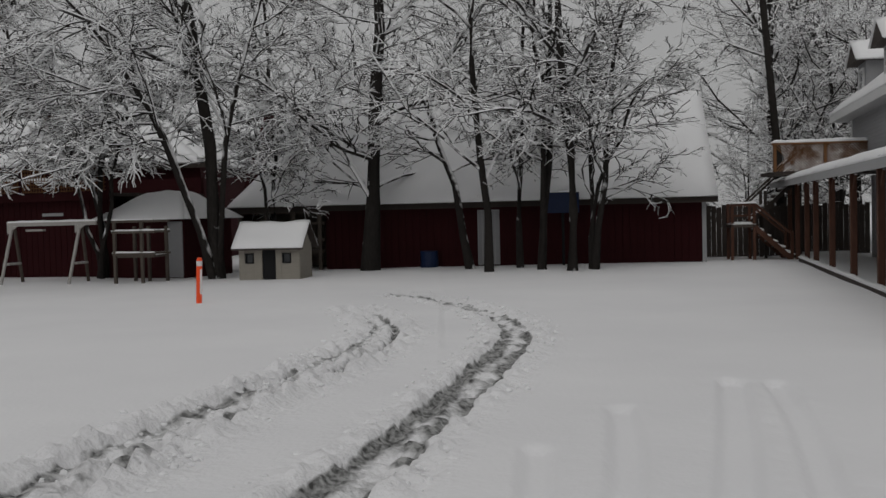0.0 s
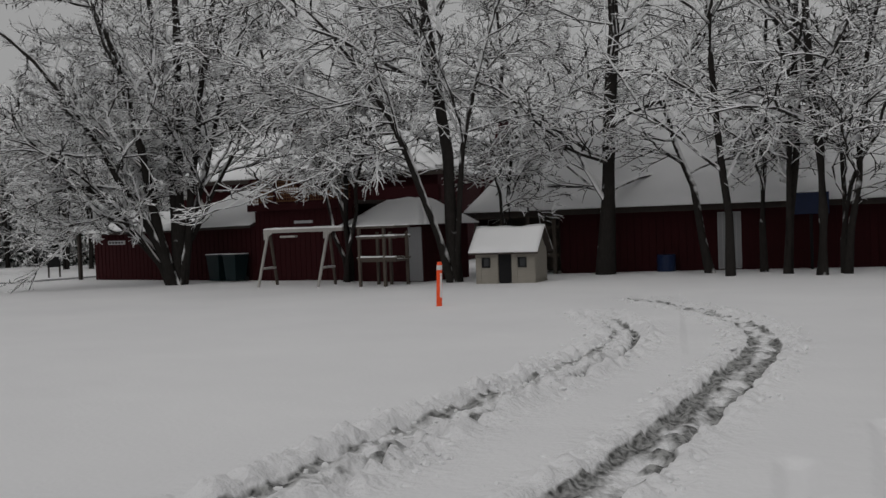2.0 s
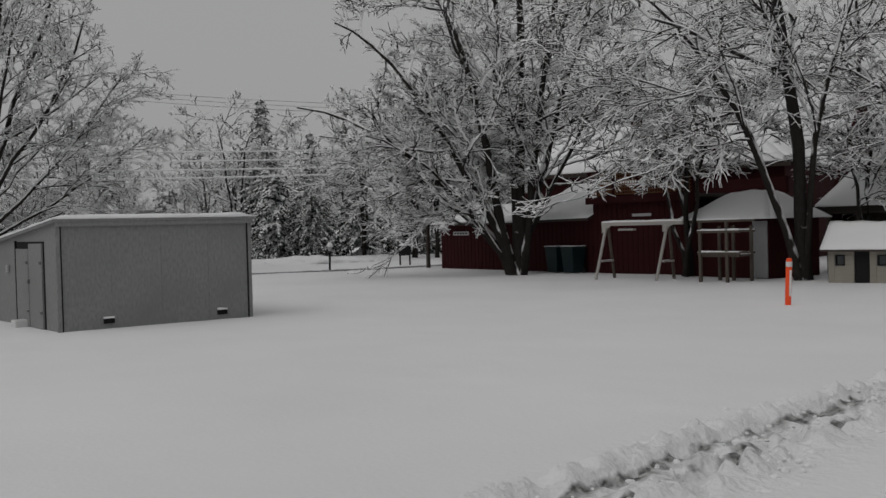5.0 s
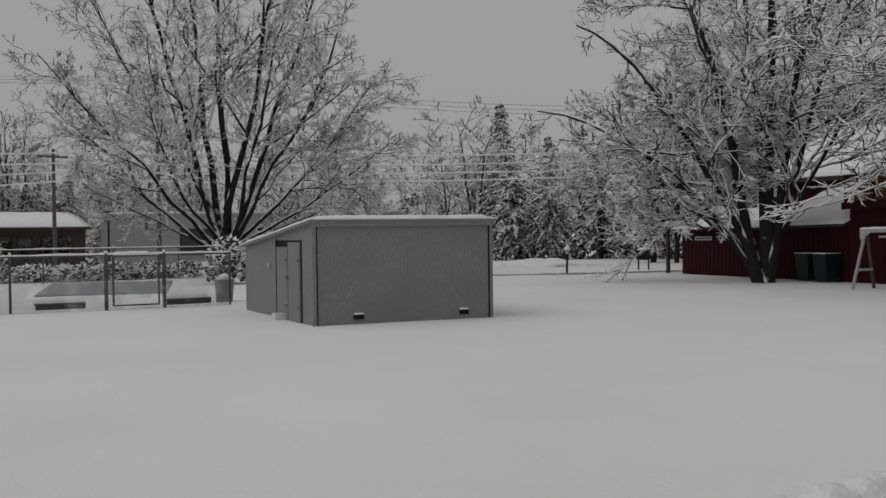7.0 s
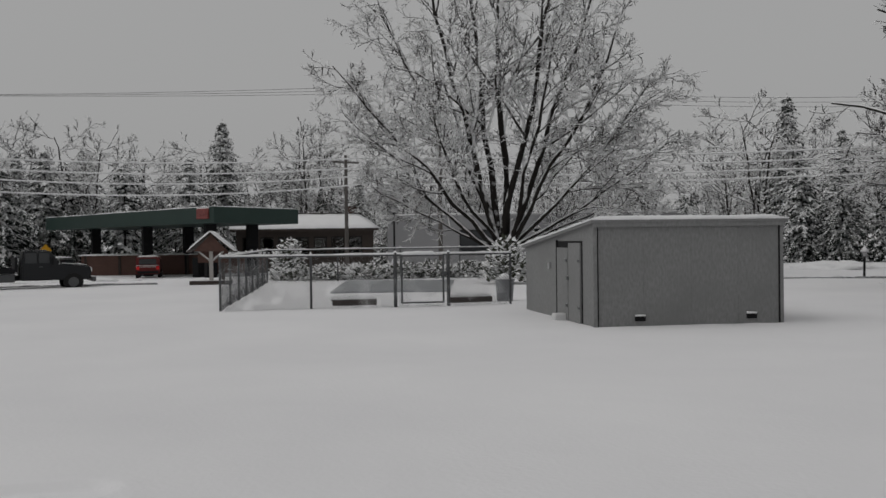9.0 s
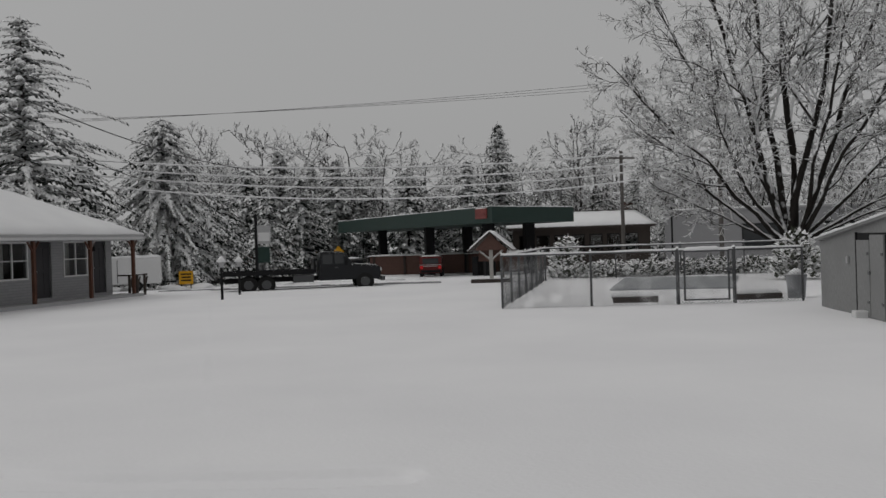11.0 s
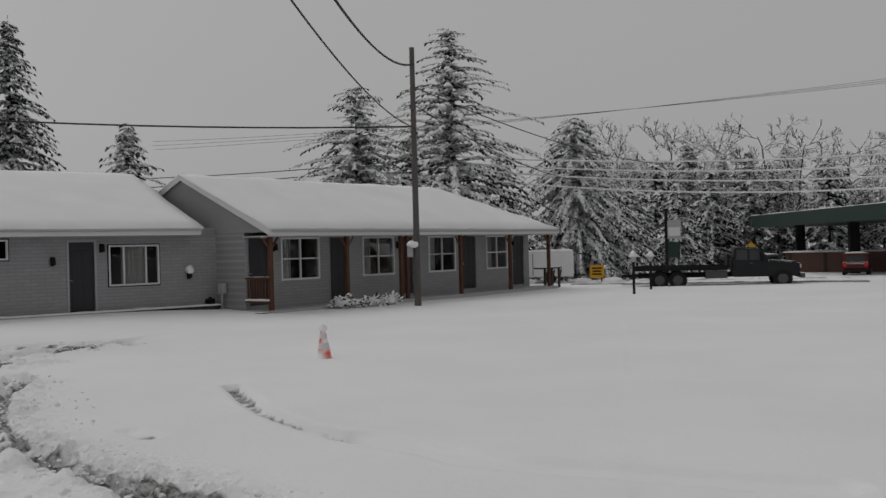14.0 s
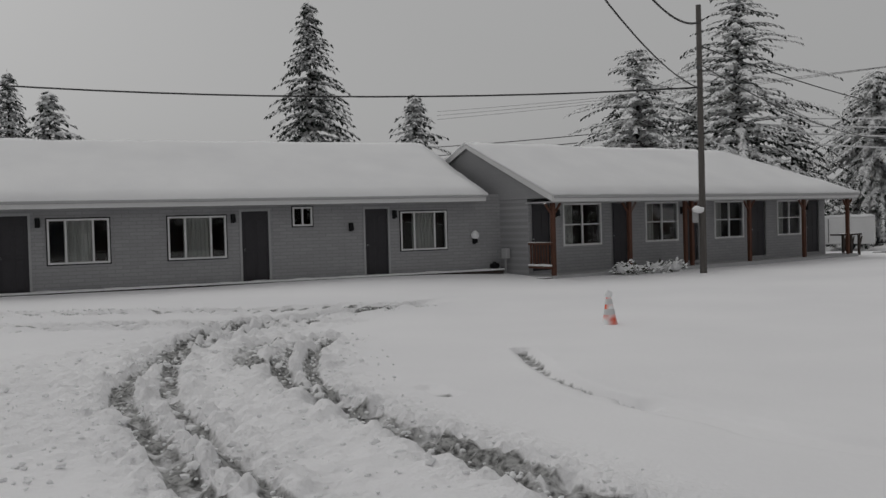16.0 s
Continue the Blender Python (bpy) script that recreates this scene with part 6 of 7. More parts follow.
    for k in range(8):
        part("upper_tread", box(0.9 + k * 0.22, 1.15 + k * 0.22, 1.3, 2.2, 1.35 + k * 0.21, 1.4 + k * 0.21), M_old_wood, s)
        snow_slab([(0.9 + k * 0.22, 1.3, 1.4 + k * 0.21), (1.15 + k * 0.22, 1.3, 1.4 + k * 0.21), (1.15 + k * 0.22, 2.2, 1.4 + k * 0.21), (0.9 + k * 0.22, 2.2, 1.4 + k * 0.21)], 0.1, s, cells=0.1)
    for y in (1.27, 2.23):
        part("upper_rail", solid([(0.8, y - 0.03, 1.95), (2.7, y - 0.03, 3.7), (2.7, y - 0.03, 3.8), (0.8, y - 0.03, 2.05)], [(0.8, y + 0.03, 1.95), (2.7, y + 0.03, 3.7), (2.7, y + 0.03, 3.8), (0.8, y + 0.03, 2.05)]), M_dark_wood, s)
        part("upper_stringer", solid([(0.8, y - 0.03, 1.1), (2.7, y - 0.03, 2.85), (2.7, y - 0.03, 3.05), (0.8, y - 0.03, 1.3)], [(0.8, y + 0.03, 1.1), (2.7, y + 0.03, 2.85), (2.7, y + 0.03, 3.05), (0.8, y + 0.03, 1.3)]), M_dark_wood, s)
        for x, z in ((1.4, 2.4), (2.6, 3.6)):
            part("upper_post", box(x - 0.05, x + 0.05, y - 0.05, y + 0.05, -0.2, z), M_dark_wood, s)
    f = thing("board_fence", pose(9.4, 38.0, -0.05), "dark weathered board fence behind the stairs", "fence")
    for k in range(34):
        part("fence_board", box(k * 0.2, k * 0.2 + 0.185, 0, 0.03, -0.2, 1.9 + 0.05 * math.sin(k * 2.3)), M_dark_wood, f)
    part("fence_rail", box(0, 6.8, 0.03, 0.09, 1.4, 1.5), M_dark_wood, f)


porch_house()


# ---------- poles and cables ----------
def pole(x, y, top, r, label, arm=None, turn=0.0):
    z = level(x, y)
    p = thing("utility_pole", pose(x, y, z, 0, 0, turn), label, "utility pole")
    part("shaft", rod((0, 0, -0.4), (0, 0, top - z), r, 12, r * 0.72), M_pole, p)
    if arm:
        for a in arm:
            c = part("crossarm", box(-1.1, 1.1, -0.06, 0.06, a - z - 0.06, a - z + 0.06), M_pole, p)
            for x_ in (-1.0, -0.4, 0.4, 1.0):
                part("insulator", rod((x_, 0, a - z + 0.06), (x_, 0, a - z + 0.2), 0.035, 6), M_grey_trim, c)
    return p


def cables():
    P = pole(-32.64, -6.65, 8.5, 0.115, "weathered utility pole beside the motel wing")
    part("bracket", box(-0.05, 0.3, -0.05, 0.05, 6.45, 6.55), M_steel, P)
    part("meter", box(-0.05, 0.22, -0.28, -0.1, 1.6, 1.95, 0.02), M_grey_trim, P)
    bm = bmesh.new()
    bmesh.ops.create_icosphere(bm, subdivisions=2, radius=0.2)
    for v in bm.verts:
        v.co = Vector((v.co.x * 1.1 + 0.2, v.co.y - 0.1, v.co.z * 0.6 + 2.02)) * (1 + 0.02 * noise.noise(v.co * 8))
    part("snow_clump", bm, M_snow, P, smooth=True)
    pole(-66.0, -11.0, 9.7, 0.18, "utility pole with crossarms across the road", (9.3, 8.4), 80)
    pole(-66.4, 28.55, 7.9, 0.15, "snow-streaked utility pole by the diner", (7.4,), 100)
    pole(-40.0, 60.0, 8.2, 0.18, "utility pole at the edge of the wood", (7.7,), 130)
    pole(-70.0, -60.0, 9.0, 0.18, "utility pole down the road", (8.6,), 90)
    pole(-77.0, 42.0, 15.8, 0.2, "tall utility pole behind the great tree", (15.3,), 110)
    lines = thing("overhead_cables", Matrix.Identity(4), "dark overhead cables, some caked with snow", "cable")
    for k, (z0, z1, z2, z3) in enumerate(((8.6, 8.0, 7.7, 7.6), (7.6, 7.6, 7.0, 7.0), (6.8, 7.2, 6.4, 6.4), (6.3, 6.6, 5.8, 5.9))):
        off = 0.3 * k
        mat = M_wire_snow
        wire("road_cable", (-66 + off, -11, z1), (-66 + off, 29.4, z2), 0.9 + 0.15 * k, 0.05, lines, mat)
        wire("road_cable", (-66 + off, 29.4, z2), (-40 + off, 60, z3), 0.35, 0.055, lines, mat)
        wire("road_cable", (-70 + off, -60, z0), (-66 + off, -11, z1), 0.8, 0.03, lines, M_wire)
    for k in range(3):
        wire("high_cable", (-92, -45, 12.3 + 0.4 * k), (-77, 42, 15.4 - 0.35 * k), 1.0, 0.013, lines, M_wire)
        wire("high_cable", (-77, 42, 15.4 - 0.35 * k), (-40, 85, 13 - 0.4 * k), 1.2, 0.013, lines, M_wire)
    top = (-32.64, -6.65, 7.95)
    wire("service_cable", (-32.6, -6.6, 5.85), (3.0, -3.6, 9.4), 1.6, 0.022, lines, M_wire, 30)
    wire("twisted_cable", top, (3.4, -2.8, 10.0), 2.4, 0.032, lines, M_wire, 34)
    wire("service_cable", (-32.64, -6.7, 5.9), (-8.0, -52.0, 11.3), 1.8, 0.026, lines, M_wire, 30)
    wire("service_cable", (-32.7, -6.6, 7.2), (-66, 3.5, 6.9), 0.6, 0.022, lines, M_wire, 20)
    wire("service_cable", (-32.7, -6.6, 6.6), (-60, -1.5, 5.6), 0.6, 0.02, lines, M_wire, 20)


cables()


# ---------- roadside ----------
def yard_lamp(x, y, h):
    l = thing("yard_lamp", pose(x, y, level(x, y), 0, 1.5, 0), "thin black yard lamp capped with snow", "lamp", "yard lamps by the drive")
    part("post", rod((0, 0, -0.2), (0, 0, h - 0.28), 0.05, 8), M_black_trim, l)
    part("lantern", rod((0, 0, h - 0.28), (0, 0, h - 0.08), 0.06, 6, 0.13), M_grey_trim, l)
    part("snow_cap", rod((0, 0, h - 0.08), (0, 0, h + 0.14), 0.2, 10, 0.04), M_snow, l, smooth=True)


def roadside():
    yard_lamp(-38.06, 0.42, 1.45)
    yard_lamp(-41.5, 1.14, 1.4)
    yard_lamp(-28.95, 36.3, 1.2)
    for i, pts in enumerate((((-49.0, -2.2), (-47.6, 5.0), (-45.4, 10.4)), ((-31.2, 30.8), (-28.6, 36.8), (-25.6, 44.0)))):
        bm = bmesh.new()
        n = 40
        for k in range(n):
            u = k / n
            p = [Vector((*q, 0)) for q in pts]
            a = p[0].lerp(p[1], u * 2) if u < 0.5 else p[1].lerp(p[2], u * 2 - 1)
            w = 0.32 + 0.2 * noise.noise(a * 0.7)
            box(a.x - w, a.x + w, a.y - 0.22, a.y + 0.22, level(a.x, a.y) - 0.1, level(a.x, a.y) + 0.05 + 0.03 * noise.noise(a * 2), 0.02, bm=bm)
        tagged(finish("slush_line", bm, M_slush), "dark wet slush along the edge of the drive", "slush", kind="structure")
    rng = random.Random(2)
    for k in range(22):
        u = k / 21
        x, y = (-37 - 3 * u + rng.uniform(-1, 1), 47 - 6 * u) if k < 11 else (-58 - 4 * rng.random(), -6 + 18 * (k - 11) / 10)
        b = finish("snow_bank", blob(0.9 + rng.random(), 0.7 + 0.6 * rng.random(), (0.28 if k < 11 else 0.14) + 0.2 * rng.random(), k), M_snow, smooth=True)
        b.location = (x, y, level(x, y) - 0.05)
        tagged(b, "ploughed heap of snow along the road", "snow bank", "snow banks along the road")
    # well-house kiosk
    k = thing("kiosk", pose(-43.2, 12.2, level(-43.2, 12.2), 0, 0, 68) @ Matrix.Scale(0.88, 4), "little roofed wooden kiosk under a snowy gable", "kiosk")
    part("post", box(-0.09, 0.09, -0.09, 0.09, -0.3, 1.9), M_white_wood, k)
    part("back_post", box(0.4, 0.55, 0.9, 1.05, -0.3, 1.8), M_old_wood, k)
    part("panel", box(-0.7, 0.75, 0.5, 0.56, 1.05, 1.7), M_brick_far, k)
    part("base", box(-1.0, 0.9, -0.5, 1.3, -0.3, 0.18), M_dark_wood, k)
    part("pediment", solid([(-0.85, -0.15, 1.62), (0.85, -0.15, 1.62), (0, -0.15, 2.45)], [(-0.85, -0.05, 1.62), (0.85, -0.05, 1.62), (0, -0.05, 2.45)]), M_brick_far, k)
    for s in (-1, 1):
        part("brace", rod((0, -0.02, 1.1), (s * 0.6, -0.02, 1.6), 0.05, 5), M_white_wood, k)
        q = [(0, -0.4, 2.5), (s * 1.15, -0.4, 1.55), (s * 1.15, 1.4, 1.55), (0, 1.4, 2.5)]
        part("roof_slope", solid(q, [(a, b, c + 0.06) for a, b, c in q]), M_dark_wood, k)
        snow_slab([(a, b, c + 0.06) for a, b, c in (q if s < 0 else q[::-1])], 0.13, k, cells=0.2)
    # yellow board sign
    y = thing("yellow_sign", pose(-60.4, -1.42, level(-60.4, -1.42), 0, 0, 92) @ Matrix.Scale(0.9, 4), "small yellow roadside board with dark lettering bars", "sign")
    part("board", box(-0.45, 0.45, -0.03, 0.03, 0.3, 1.15, 0.01), M_yellow, y)
    for j, w in ((0.95, 0.34), (0.75, 0.28), (0.55, 0.32)):
        part("lettering_bar", box(-w, w, -0.036, -0.03, j - 0.05, j + 0.05), M_black_trim, y)
    for x in (-0.3, 0.3):
        part("leg", box(x - 0.04, x + 0.04, -0.02, 0.02, -0.3, 0.3), M_black_trim, y)
    # tall business sign
    s = thing("pylon_sign", pose(-62.4, 2.76, level(-62.4, 2.76), 0, 0, 93) @ Matrix.Scale(0.88, 4), "tall dark roadside sign post with two pale panels", "sign")
    part("post", rod((0, 0, -0.3), (0, 0, 5.0), 0.11, 8), M_black_trim, s)
    part("top_panel", box(0.05, 1.0, -0.08, 0.08, 2.9, 4.2, 0.02), M_grey_trim, s)
    part("panel_face", box(0.13, 0.92, -0.09, -0.08, 3.1, 3.7), M_white_trim, s)
    part("low_panel", box(0.05, 0.9, -0.06, 0.06, 1.6, 2.7, 0.02), M_green, s)
    # trailer
    t = thing("cargo_trailer", pose(-58.4, -4.0, level(-58.4, -4.0), 0, 0, 92), "white enclosed cargo trailer topped with snow", "trailer")
    part("body", box(-1.5, 1.3, -0.9, 0.9, 0.4, 1.85, 0.05), M_white_trim, t)
    part("tongue", rod((1.3, 0, 0.45), (2.1, 0, 0.45), 0.05, 6), M_black_trim, t)
    for s_ in (-0.95, 0.85):
        w = part("wheel", rod((0, s_, 0.3), (0, s_ + 0.12, 0.3), 0.3, 14), M_tyre, t)
        part("rim", rod((0, s_ - 0.01, 0.3), (0, s_ + 0.13, 0.3), 0.16, 10), M_steel, w)
    part("door_bar", rod((-1.0, -0.92, 0.5), (-1.0, -0.92, 1.75), 0.02, 6), M_steel, t)
    snow_slab([(-1.5, -0.9, 1.85), (1.3, -0.9, 1.85), (1.3, 0.9, 1.85), (-1.5, 0.9, 1.85)], 0.12, t, cells=0.25)
    r = thing("porch_bench", WING @ pose(17.6, -0.1, 0.0), "dark wooden railing table at the wing's end", "table")
    part("top", box(-0.6, 0.8, -0.3, 0.3, 0.75, 0.82), M_dark_wood, r)
    for x in (-0.5, 0.1, 0.7):
        part("leg", box(x - 0.05, x + 0.05, -0.25, -0.17, -0.3, 0.75), M_dark_wood, r)
        part("brace", rod((x, -0.2, 0.1), (x + 0.25, -0.2, 0.7), 0.035, 5), M_dark_wood, r)
    # bins by the red sheds
    red = along((-24.68, 39.19), (12.9, -5.3), 0.0)
    for x in (8.5, 9.4):
        b = thing("wheeled_bin", red @ pose(x, -0.55, -0.05), "dark green wheeled bin against the red wall", "bin", "bins by the red sheds")
        part("tub", solid([(-0.26, -0.28, 0.05), (0.26, -0.28, 0.05), (0.26, 0.22, 0.05), (-0.26, 0.22, 0.05)], [(-0.33, -0.36, 0.98), (0.33, -0.36, 0.98), (0.33, 0.34, 0.98), (-0.33, 0.34, 0.98)]), M_bin, b)
        part("lid", box(-0.35, 0.35, -0.4, 0.36, 0.98, 1.06, 0.02), M_bin, b)
        for s_ in (-0.3, 0.25):
            part("wheel", rod((s_, 0.26, 0.1), (s_ + 0.06, 0.26, 0.1), 0.1, 10), M_tyre, b)
    # little roadside boxes
    mb = thing("roadside_box", pose(-29.2, 42.8, -0.02, 0, 0, 30), "small dark roadside box on a snowy stand", "box")
    part("case", box(-0.3, 0.3, -0.25, 0.25, 0.45, 0.95, 0.03), M_black_trim, mb)
    for x in (-0.25, 0.25):
        part("leg", box(x - 0.04, x + 0.04, -0.04, 0.04, -0.2, 0.45), M_dark_wood, mb)
    snow_slab([(-0.3, -0.25, 0.95), (0.3, -0.25, 0.95), (0.3, 0.25, 0.95), (-0.3, 0.25, 0.95)], 0.12, mb, cells=0.1)


def blob(rx, ry, rz, seed):
    bm = bmesh.new()
    bmesh.ops.create_icosphere(bm, subdivisions=3, radius=1)
    for v in bm.verts:
        k = 1 + 0.35 * noise.noise(v.co * 1.8 + Vector((seed * 3.1, 0, 0))) + 0.12 * noise.noise(v.co * 5)
        v.co = Vector((v.co.x * rx * k, v.co.y * ry * k, v.co.z * rz * k))
    return bm


M_slush = paint("grey_slush", (0.26, 0.26, 0.265), 0.5, fine=6, coarse=1.0, vary=0.45, bump=0.5)
roadside()


# ---------- petrol station and diner ----------
def vehicle(m, material, label, tall=1.75, length=4.6, bed=False):
    c = thing("parked_car", m, label, "car")
    w, L2 = 0.9, length / 2
    side = [(-L2, 0.4), (L2, 0.4), (L2, 0.95), (L2 - 0.9, 1.05), (L2 - 1.4, tall), (-L2 + (1.9 if bed else 0.25), tall), (-L2 + (1.7 if bed else 0.05), 1.05), (-L2, 1.0)]
    bm = prism(side, -w, w)
    bmesh.ops.bevel(bm, geom=bm.edges[:], offset=0.05, segments=2, affect="EDGES")
    part("body", bm, material, c)
    part("windscreen", solid([(L2 - 0.96, -0.75, 1.08), (L2 - 0.96, 0.75, 1.08), (L2 - 1.38, 0.7, tall - 0.1), (L2 - 1.38, -0.7, tall - 0.1)], [(L2 - 0.92, -0.75, 1.1), (L2 - 0.92, 0.75, 1.1), (L2 - 1.34, 0.7, tall - 0.08), (L2 - 1.34, -0.7, tall - 0.08)]), M_glass, c)
    part("rear_window", box(-L2 + (1.74 if bed else 0.03), -L2 + (1.84 if bed else 0.2), -0.65, 0.65, 1.15, tall - 0.15), M_glass, c)
    for s in (-1, 1):
        part("side_window", box(-L2 + (2.0 if bed else 0.5), L2 - 1.5, s * w - 0.02, s * w + 0.02, 1.1, tall - 0.15), M_glass, c)
        part("tail_lamp", box(-L2 - 0.03, -L2 + 0.05, s * 0.75 - 0.12, s * 0.75 + 0.12, 0.75, 1.0), M_lamp_red, c)
        part("headlight", box(L2 - 0.05, L2 + 0.03, s * 0.7 - 0.15, s * 0.7 + 0.15, 0.7, 0.85), M_white_trim, c)
        for x in (-L2 + 0.85, L2 - 0.85):
            wh = part("wheel", rod((x, s * 0.72, 0.34), (x, s * 0.95, 0.34), 0.36, 16), M_tyre, c)
            part("rim", rod((x, s * 0.9, 0.34), (x, s * 0.965, 0.34), 0.2, 12), M_steel, wh)
    part("bumper", box(-L2 - 0.08, -L2, -0.8, 0.8, 0.45, 0.65, 0.03), M_black_trim, c)
    snow_slab([(-L2 + (1.95 if bed else 0.3), -0.75, tall), (L2 - 1.45, -0.75, tall), (L2 - 1.45, 0.75, tall), (-L2 + (1.95 if bed else 0.3), 0.75, tall)], 0.09, c, cells=0.2)
    return c


def flatbed_truck():
    x0, y0 = -45.6, 4.4
    t = thing("flatbed_truck", pose(x0, y0, level(x0, y0) - 0.12, 0, 0, 88) @ Matrix.Diagonal((0.86, 0.92, 0.82, 1)), "black flatbed recovery truck with a bare low deck", "truck")
    cab = prism([(0.35, 0.55), (3.55, 0.55), (3.6, 1.05), (3.5, 1.3), (2.15, 1.42), (1.6, 2.1), (0.5, 2.12), (0.38, 1.3)], -0.98, 0.98)
    bmesh.ops.bevel(cab, geom=cab.edges[:], offset=0.07, segments=2, affect="EDGES")
    c = part("cab", cab, M_truck, t)
    part("windscreen", solid([(2.08, -0.82, 1.47), (2.08, 0.82, 1.47), (1.66, 0.78, 2.0), (1.66, -0.78, 2.0)], [(2.13, -0.82, 1.49), (2.13, 0.82, 1.49), (1.71, 0.78, 2.03), (1.71, -0.78, 2.03)]), M_glass, c)
    for s in (-1, 1):
        for xa, xb in ((0.55, 1.1), (1.18, 1.68)):
            part("side_window", box(xa, xb, s * 0.985 - 0.012, s * 0.985 + 0.012, 1.42, 1.95, 0.01), M_glass, c)
        part("mirror", box(1.72, 1.84, s * 1.2 - 0.1, s * 1.2 + 0.1, 1.35, 1.72, 0.02), M_black_trim, c)
        part("door_handle", box(1.2, 1.36, s * 1.0 - 0.02, s * 1.0 + 0.02, 1.22, 1.27), M_steel, c)
        part("headlight", box(3.54, 3.63, s * 0.75 - 0.14, s * 0.75 + 0.14, 0.95, 1.15, 0.01), M_white_trim, c)
    part("grille", box(3.55, 3.64, -0.5, 0.5, 0.75, 1.2, 0.02), M_steel, t)
    part("bumper", box(3.6, 3.8, -1.0, 1.0, 0.45, 0.72, 0.03), M_steel, t)
    part("light_bar", box(0.75, 1.05, -0.6, 0.6, 2.12, 2.2, 0.03), M_black_trim, t)
    d = part("deck", box(-4.5, 0.1, -1.2, 1.2, 1.0, 1.12, 0.01), M_truck, t)
    part("headboard", box(0.1, 0.22, -1.15, 1.15, 1.0, 1.75, 0.02), M_black_trim, d)
    for s in (-1, 1):
        part("side_rail", box(-4.5, 0.1, s * 1.2 - 0.03, s * 1.2 + 0.03, 0.95, 1.18), M_black_trim, d)
        part("tool_box", box(-0.95, 0.1, s * 0.85 - 0.25, s * 0.85 + 0.25, 0.5, 0.92, 0.02), M_steel, t)
        part("tail_lamp", box(-4.56, -4.5, s * 0.95 - 0.12, s * 0.95 + 0.12, 0.82, 0.94), M_lamp_red, t)
    part("chassis", box(-4.3, 3.4, -0.45, 0.45, 0.55, 0.8), M_black_trim, t)
    part("tow_boom", box(-5.1, -4.3, -0.12, 0.12, 0.6, 0.75), M_black_trim, t)
    for x, wide in ((2.75, 0.28), (-2.3, 0.5), (-3.2, 0.5)):
        for s in (-1, 1):
            wh = part("wheel", rod((x, s * (1.02 - wide), 0.44), (x, s * 1.02, 0.44), 0.46, 18), M_tyre, t)
            part("rim", rod((x, s * 0.96, 0.44), (x, s * 1.035, 0.44), 0.25, 12), M_steel, wh)


flatbed_truck()


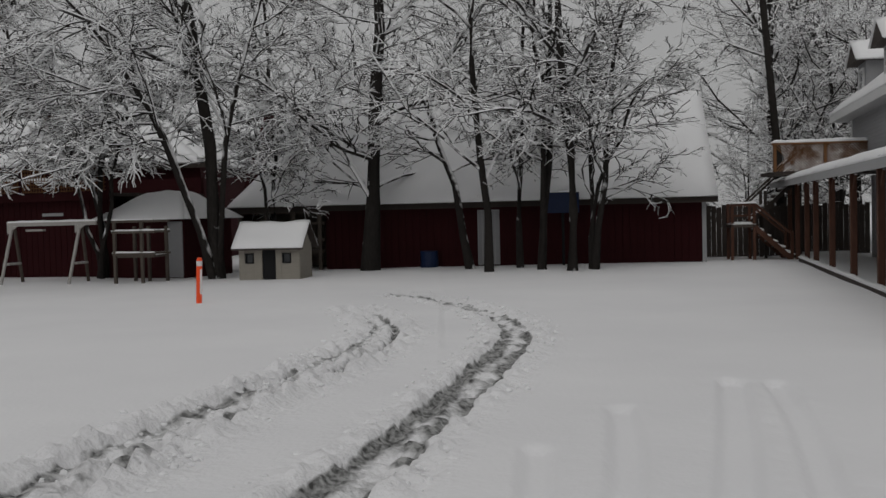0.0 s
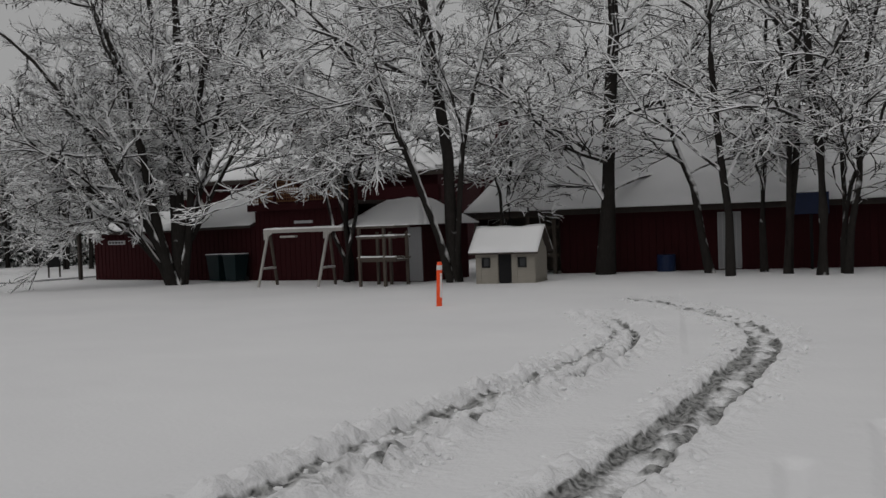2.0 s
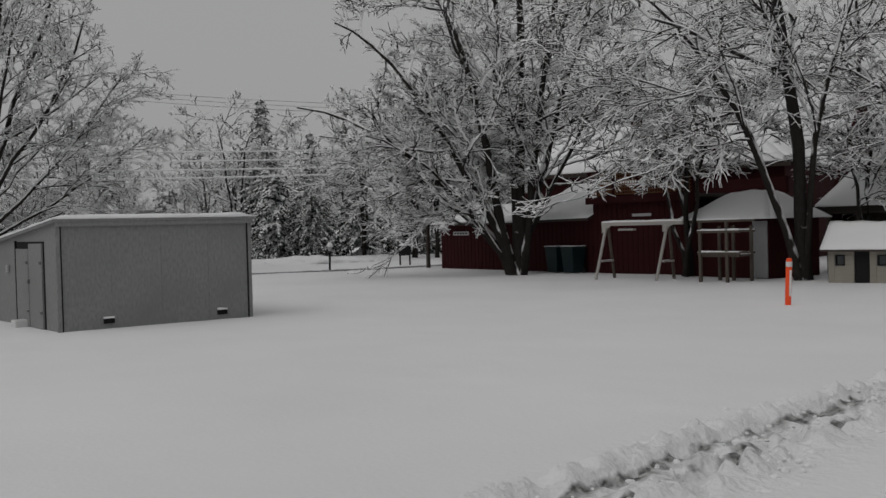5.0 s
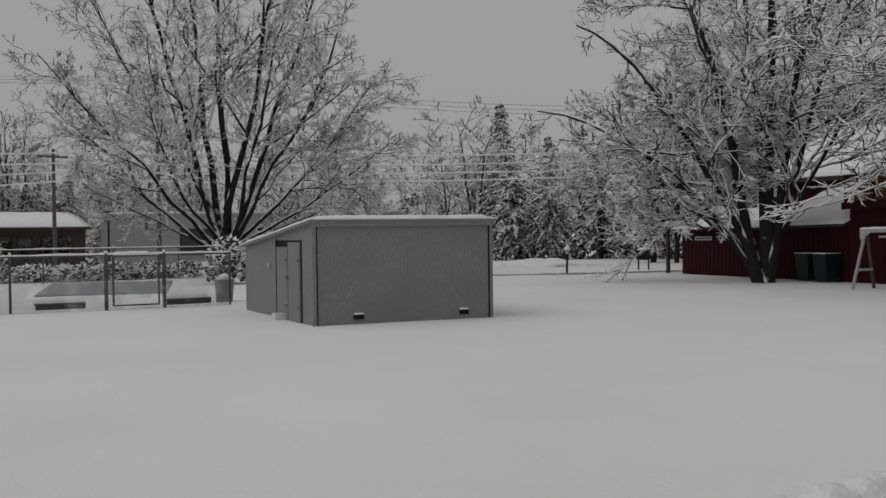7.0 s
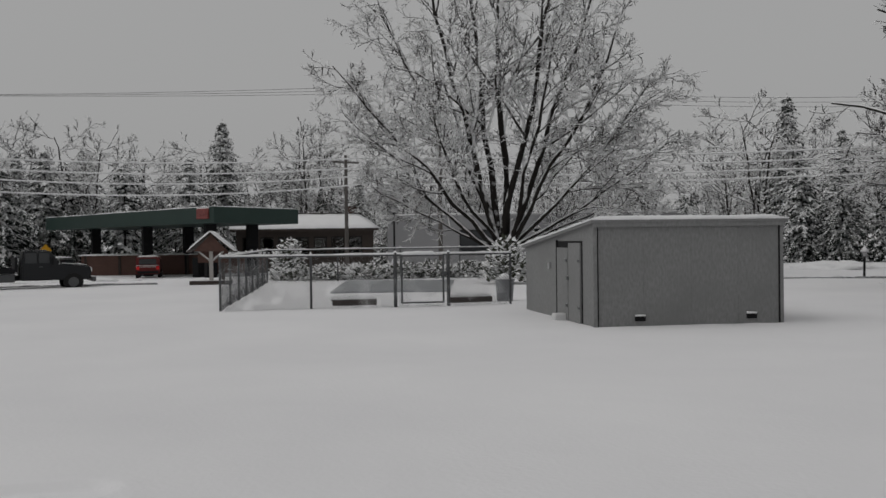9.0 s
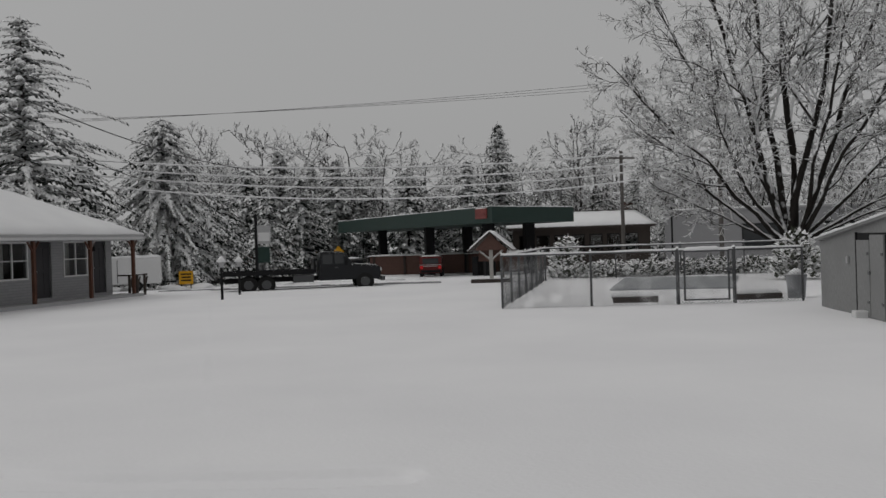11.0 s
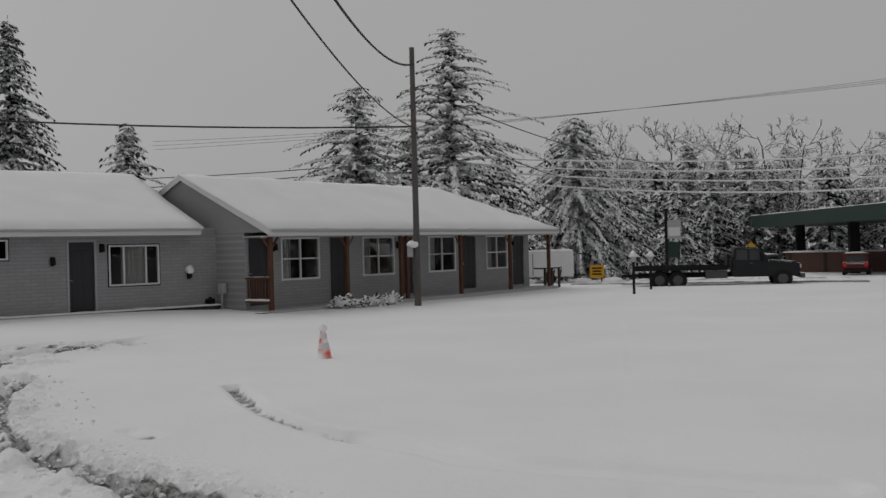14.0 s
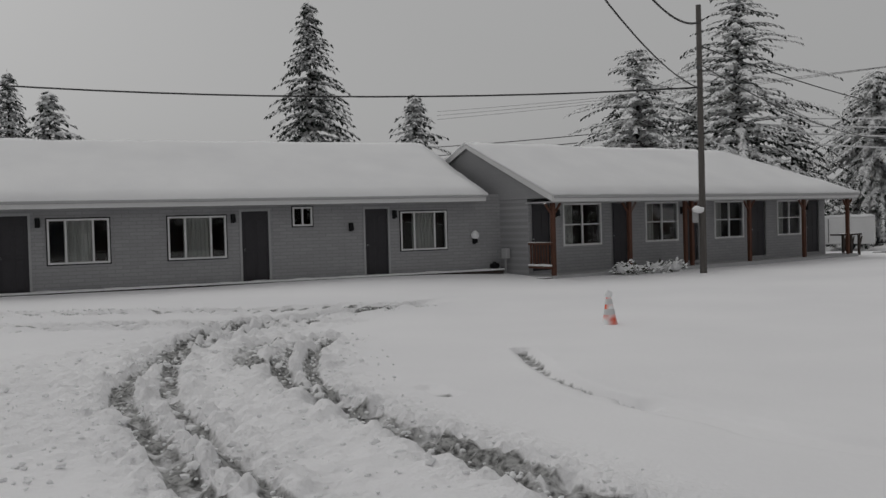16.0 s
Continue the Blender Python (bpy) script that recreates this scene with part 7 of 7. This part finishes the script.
def petrol_station():
    z = -1.05
    s = thing("petrol_canopy", Matrix.Identity(4), "long dark green petrol station canopy with snowy edge", "canopy")
    k, l, r = Vector((-69.2, 19.7, 0)), Vector((-103.4, 12.9, 0)), Vector((-75.0, 28.1, 0))
    f = l + r - k
    low = [(p.x, p.y, 3.15) for p in (k, r, f, l)]
    part("fascia", solid(low, [(x, y, 4.3) for x, y, _ in low]), M_green, s)
    snow_slab([(x, y, 4.3) for x, y, _ in low], 0.14, s, cells=1.5)
    b = part("badge", box(-0.9, 0.9, -0.12, 0.04, 3.45, 4.25, 0.05), M_badge, s, "faded red badge shape on the fascia")
    b.matrix_basis = along((-69.2, 19.7), (k - l).xy) @ pose(-1.6, 0, 0)
    part("badge_stripe", box(-0.7, 0.7, -0.16, -0.12, 3.75, 3.95), M_badge, b)
    for u, v in ((0.12, 0.25), (0.45, 0.25), (0.78, 0.25), (0.12, 0.75), (0.45, 0.75)):
        p = k + (l - k) * u + (r - k) * v
        part("column", box(p.x - 0.4, p.x + 0.4, p.y - 0.4, p.y + 0.4, z - 0.3, 3.15, 0.04), M_black_trim, s)
    for u, v in ((0.2, 0.3), (0.5, 0.3), (0.3, 0.7)):
        p = k + (l - k) * u + (r - k) * v
        q = thing("petrol_pump", pose(p.x, p.y, z - 0.05, 0, 0, 20), "dark petrol pump under the canopy", "pump", "petrol pumps")
        part("cabinet", box(-0.4, 0.4, -0.3, 0.3, 0, 1.7, 0.03), M_black_trim, q)
        part("display", box(-0.3, 0.3, -0.32, -0.3, 1.15, 1.5), M_glass, q)
        part("hose", rod((0.42, -0.1, 1.3), (0.46, -0.1, 0.5), 0.03, 6), M_tyre, q)
    vehicle(pose(-84.6, 11.6, z, 0, 0, -50), M_car_grey, "grey pickup truck parked by the canopy", 1.75, 5.0, True)
    vehicle(pose(-82.0, 18.0, z, 0, 0, 165), M_car_red, "red sport utility car with red tail lamps", 1.75, 4.5)
    w = thing("brown_trailer_row", pose(-93, 14.5, z, 0, 0, 62), "long brown-red wall behind the pumps", "building")
    part("wall", box(0, 16, 0, 2.5, -0.3, 1.75), M_brick_far, w)
    for k_ in range(6):
        part("wall_post", box(0.3 + k_ * 3.0, 0.5 + k_ * 3.0, -0.1, 0.0, -0.3, 1.75), M_dark_wood, w)
    snow_slab([(-0.2, -0.2, 1.75), (16.2, -0.2, 1.75), (16.2, 2.7, 1.75), (-0.2, 2.7, 1.75)], 0.15, w, cells=0.8)
    # diner
    d = along((-91.2, 28.0), (4.9, 12.5), z)
    h = thing("diner", d, "low roadside diner with a snowy roof and dark windows", "building")
    L_ = 12.8
    wins = [(0.6 + k_ * 1.65, 1.8 + k_ * 1.65, 1.6, 3.2) for k_ in range(7)]
    part("wall", holed_wall(0, L_, -0.3, 4.0, 0, 0.2, wins), M_dark_wood, h)
    part("back_wall", box(0, L_, 6.8, 7, -0.3, 4.0), M_brick_far, h)
    part("side_wall", box(0, 0.2, 0.2, 6.8, -0.3, 4.0), M_brick_far, h)
    part("side_wall", box(L_ - 0.2, L_, 0.2, 6.8, -0.3, 4.0), M_brick_far, h)
    part("inner_wall", box(0.2, L_ - 0.2, 3, 3.1, -0.3, 4.0), M_dark_wood, h)
    for a, b_, c, e in wins:
        window(h, a, b_, c, e, 0.0, M_black_trim, 1, 1)
    part("eave_board", box(-0.5, L_ + 0.5, -0.65, -0.6, 3.75, 4.0), M_dark_wood, h)
    snow_slab([(-0.6, -0.65, 3.95), (L_ + 0.6, -0.65, 3.95), (L_ - 1.2, 2.5, 5.35), (-0.6, 2.5, 5.35)], 0.2, h, name="roof", cells=0.8)
    part("parapet", box(-0.4, L_ - 1.0, 2.5, 6.8, 4.0, 5.5), M_dark_wood, h)
    part("chimney", box(L_ - 2.4, L_ - 1.2, 3.2, 4.0, 5.5, 6.2), M_brick_far, h)
    g = along((-86.1, 41.2), (16.1, 23.8), z)
    q = thing("grey_store", g, "plain long grey building behind the great tree", "building")
    part("wall", box(0, 28, 0, 10, -0.3, 5.0), M_grey_siding, q)
    part("parapet", box(-0.1, 28.1, -0.1, 10.1, 5.0, 5.15), M_grey_trim, q)
    for x in (7, 14, 21):
        part("shop_window", box(x, x + 3.2, -0.04, 0.0, 1.4, 3.6), M_glass, q)
        part("window_frame", frame_bars(x - 0.1, x + 3.3, 1.3, 3.7, -0.08, 0.0, 0.1), M_black_trim, q)
    snow_slab([(0, 0, 5.15), (28, 0, 5.15), (28, 10, 5.15), (0, 10, 5.15)], 0.15, q, cells=1.5)
    p = thing("wall_lamp_post", pose(-84.2, 41.0, z), "lamp post beside the diner", "lamp")
    part("post", rod((0, 0, -0.3), (0, 0, 5.4), 0.09, 8), M_black_trim, p)
    part("head", box(-0.45, 0.45, -0.2, 0.2, 5.4, 5.75, 0.04), M_grey_trim, p)
    # low house across the road
    c = thing("low_house", along((-96, -1.5), (2, 7), -1.0), "low house with a snowy roof among the firs", "house")
    part("wall", box(0, 7, 0, 5, -0.3, 2.25), M_brick_far, c)
    snow_slab([(-0.4, -0.5, 2.2), (7.4, -0.5, 2.2), (7.4, 2.5, 3.6), (-0.4, 2.5, 3.6)], 0.2, c, name="roof", cells=0.7)
    snow_slab([(-0.4, 2.5, 3.6), (7.4, 2.5, 3.6), (7.4, 5.5, 2.2), (-0.4, 5.5, 2.2)], 0.2, c, name="roof", cells=0.7)
    w1 = thing("warning_sign", pose(-95, 11.8, level(-95, 11.8), 0, 0, 95), "orange diamond road sign on a thin post", "sign")
    part("post", rod((0, 0, -0.3), (0, 0, 2.6), 0.04, 6), M_steel, w1)
    pl = part("plate", box(-0.38, 0.38, -0.02, 0.0, -0.38, 0.38), M_yellow, w1)
    pl.matrix_basis = pose(0, -0.04, 2.3, 0, 45, 0)


petrol_station()
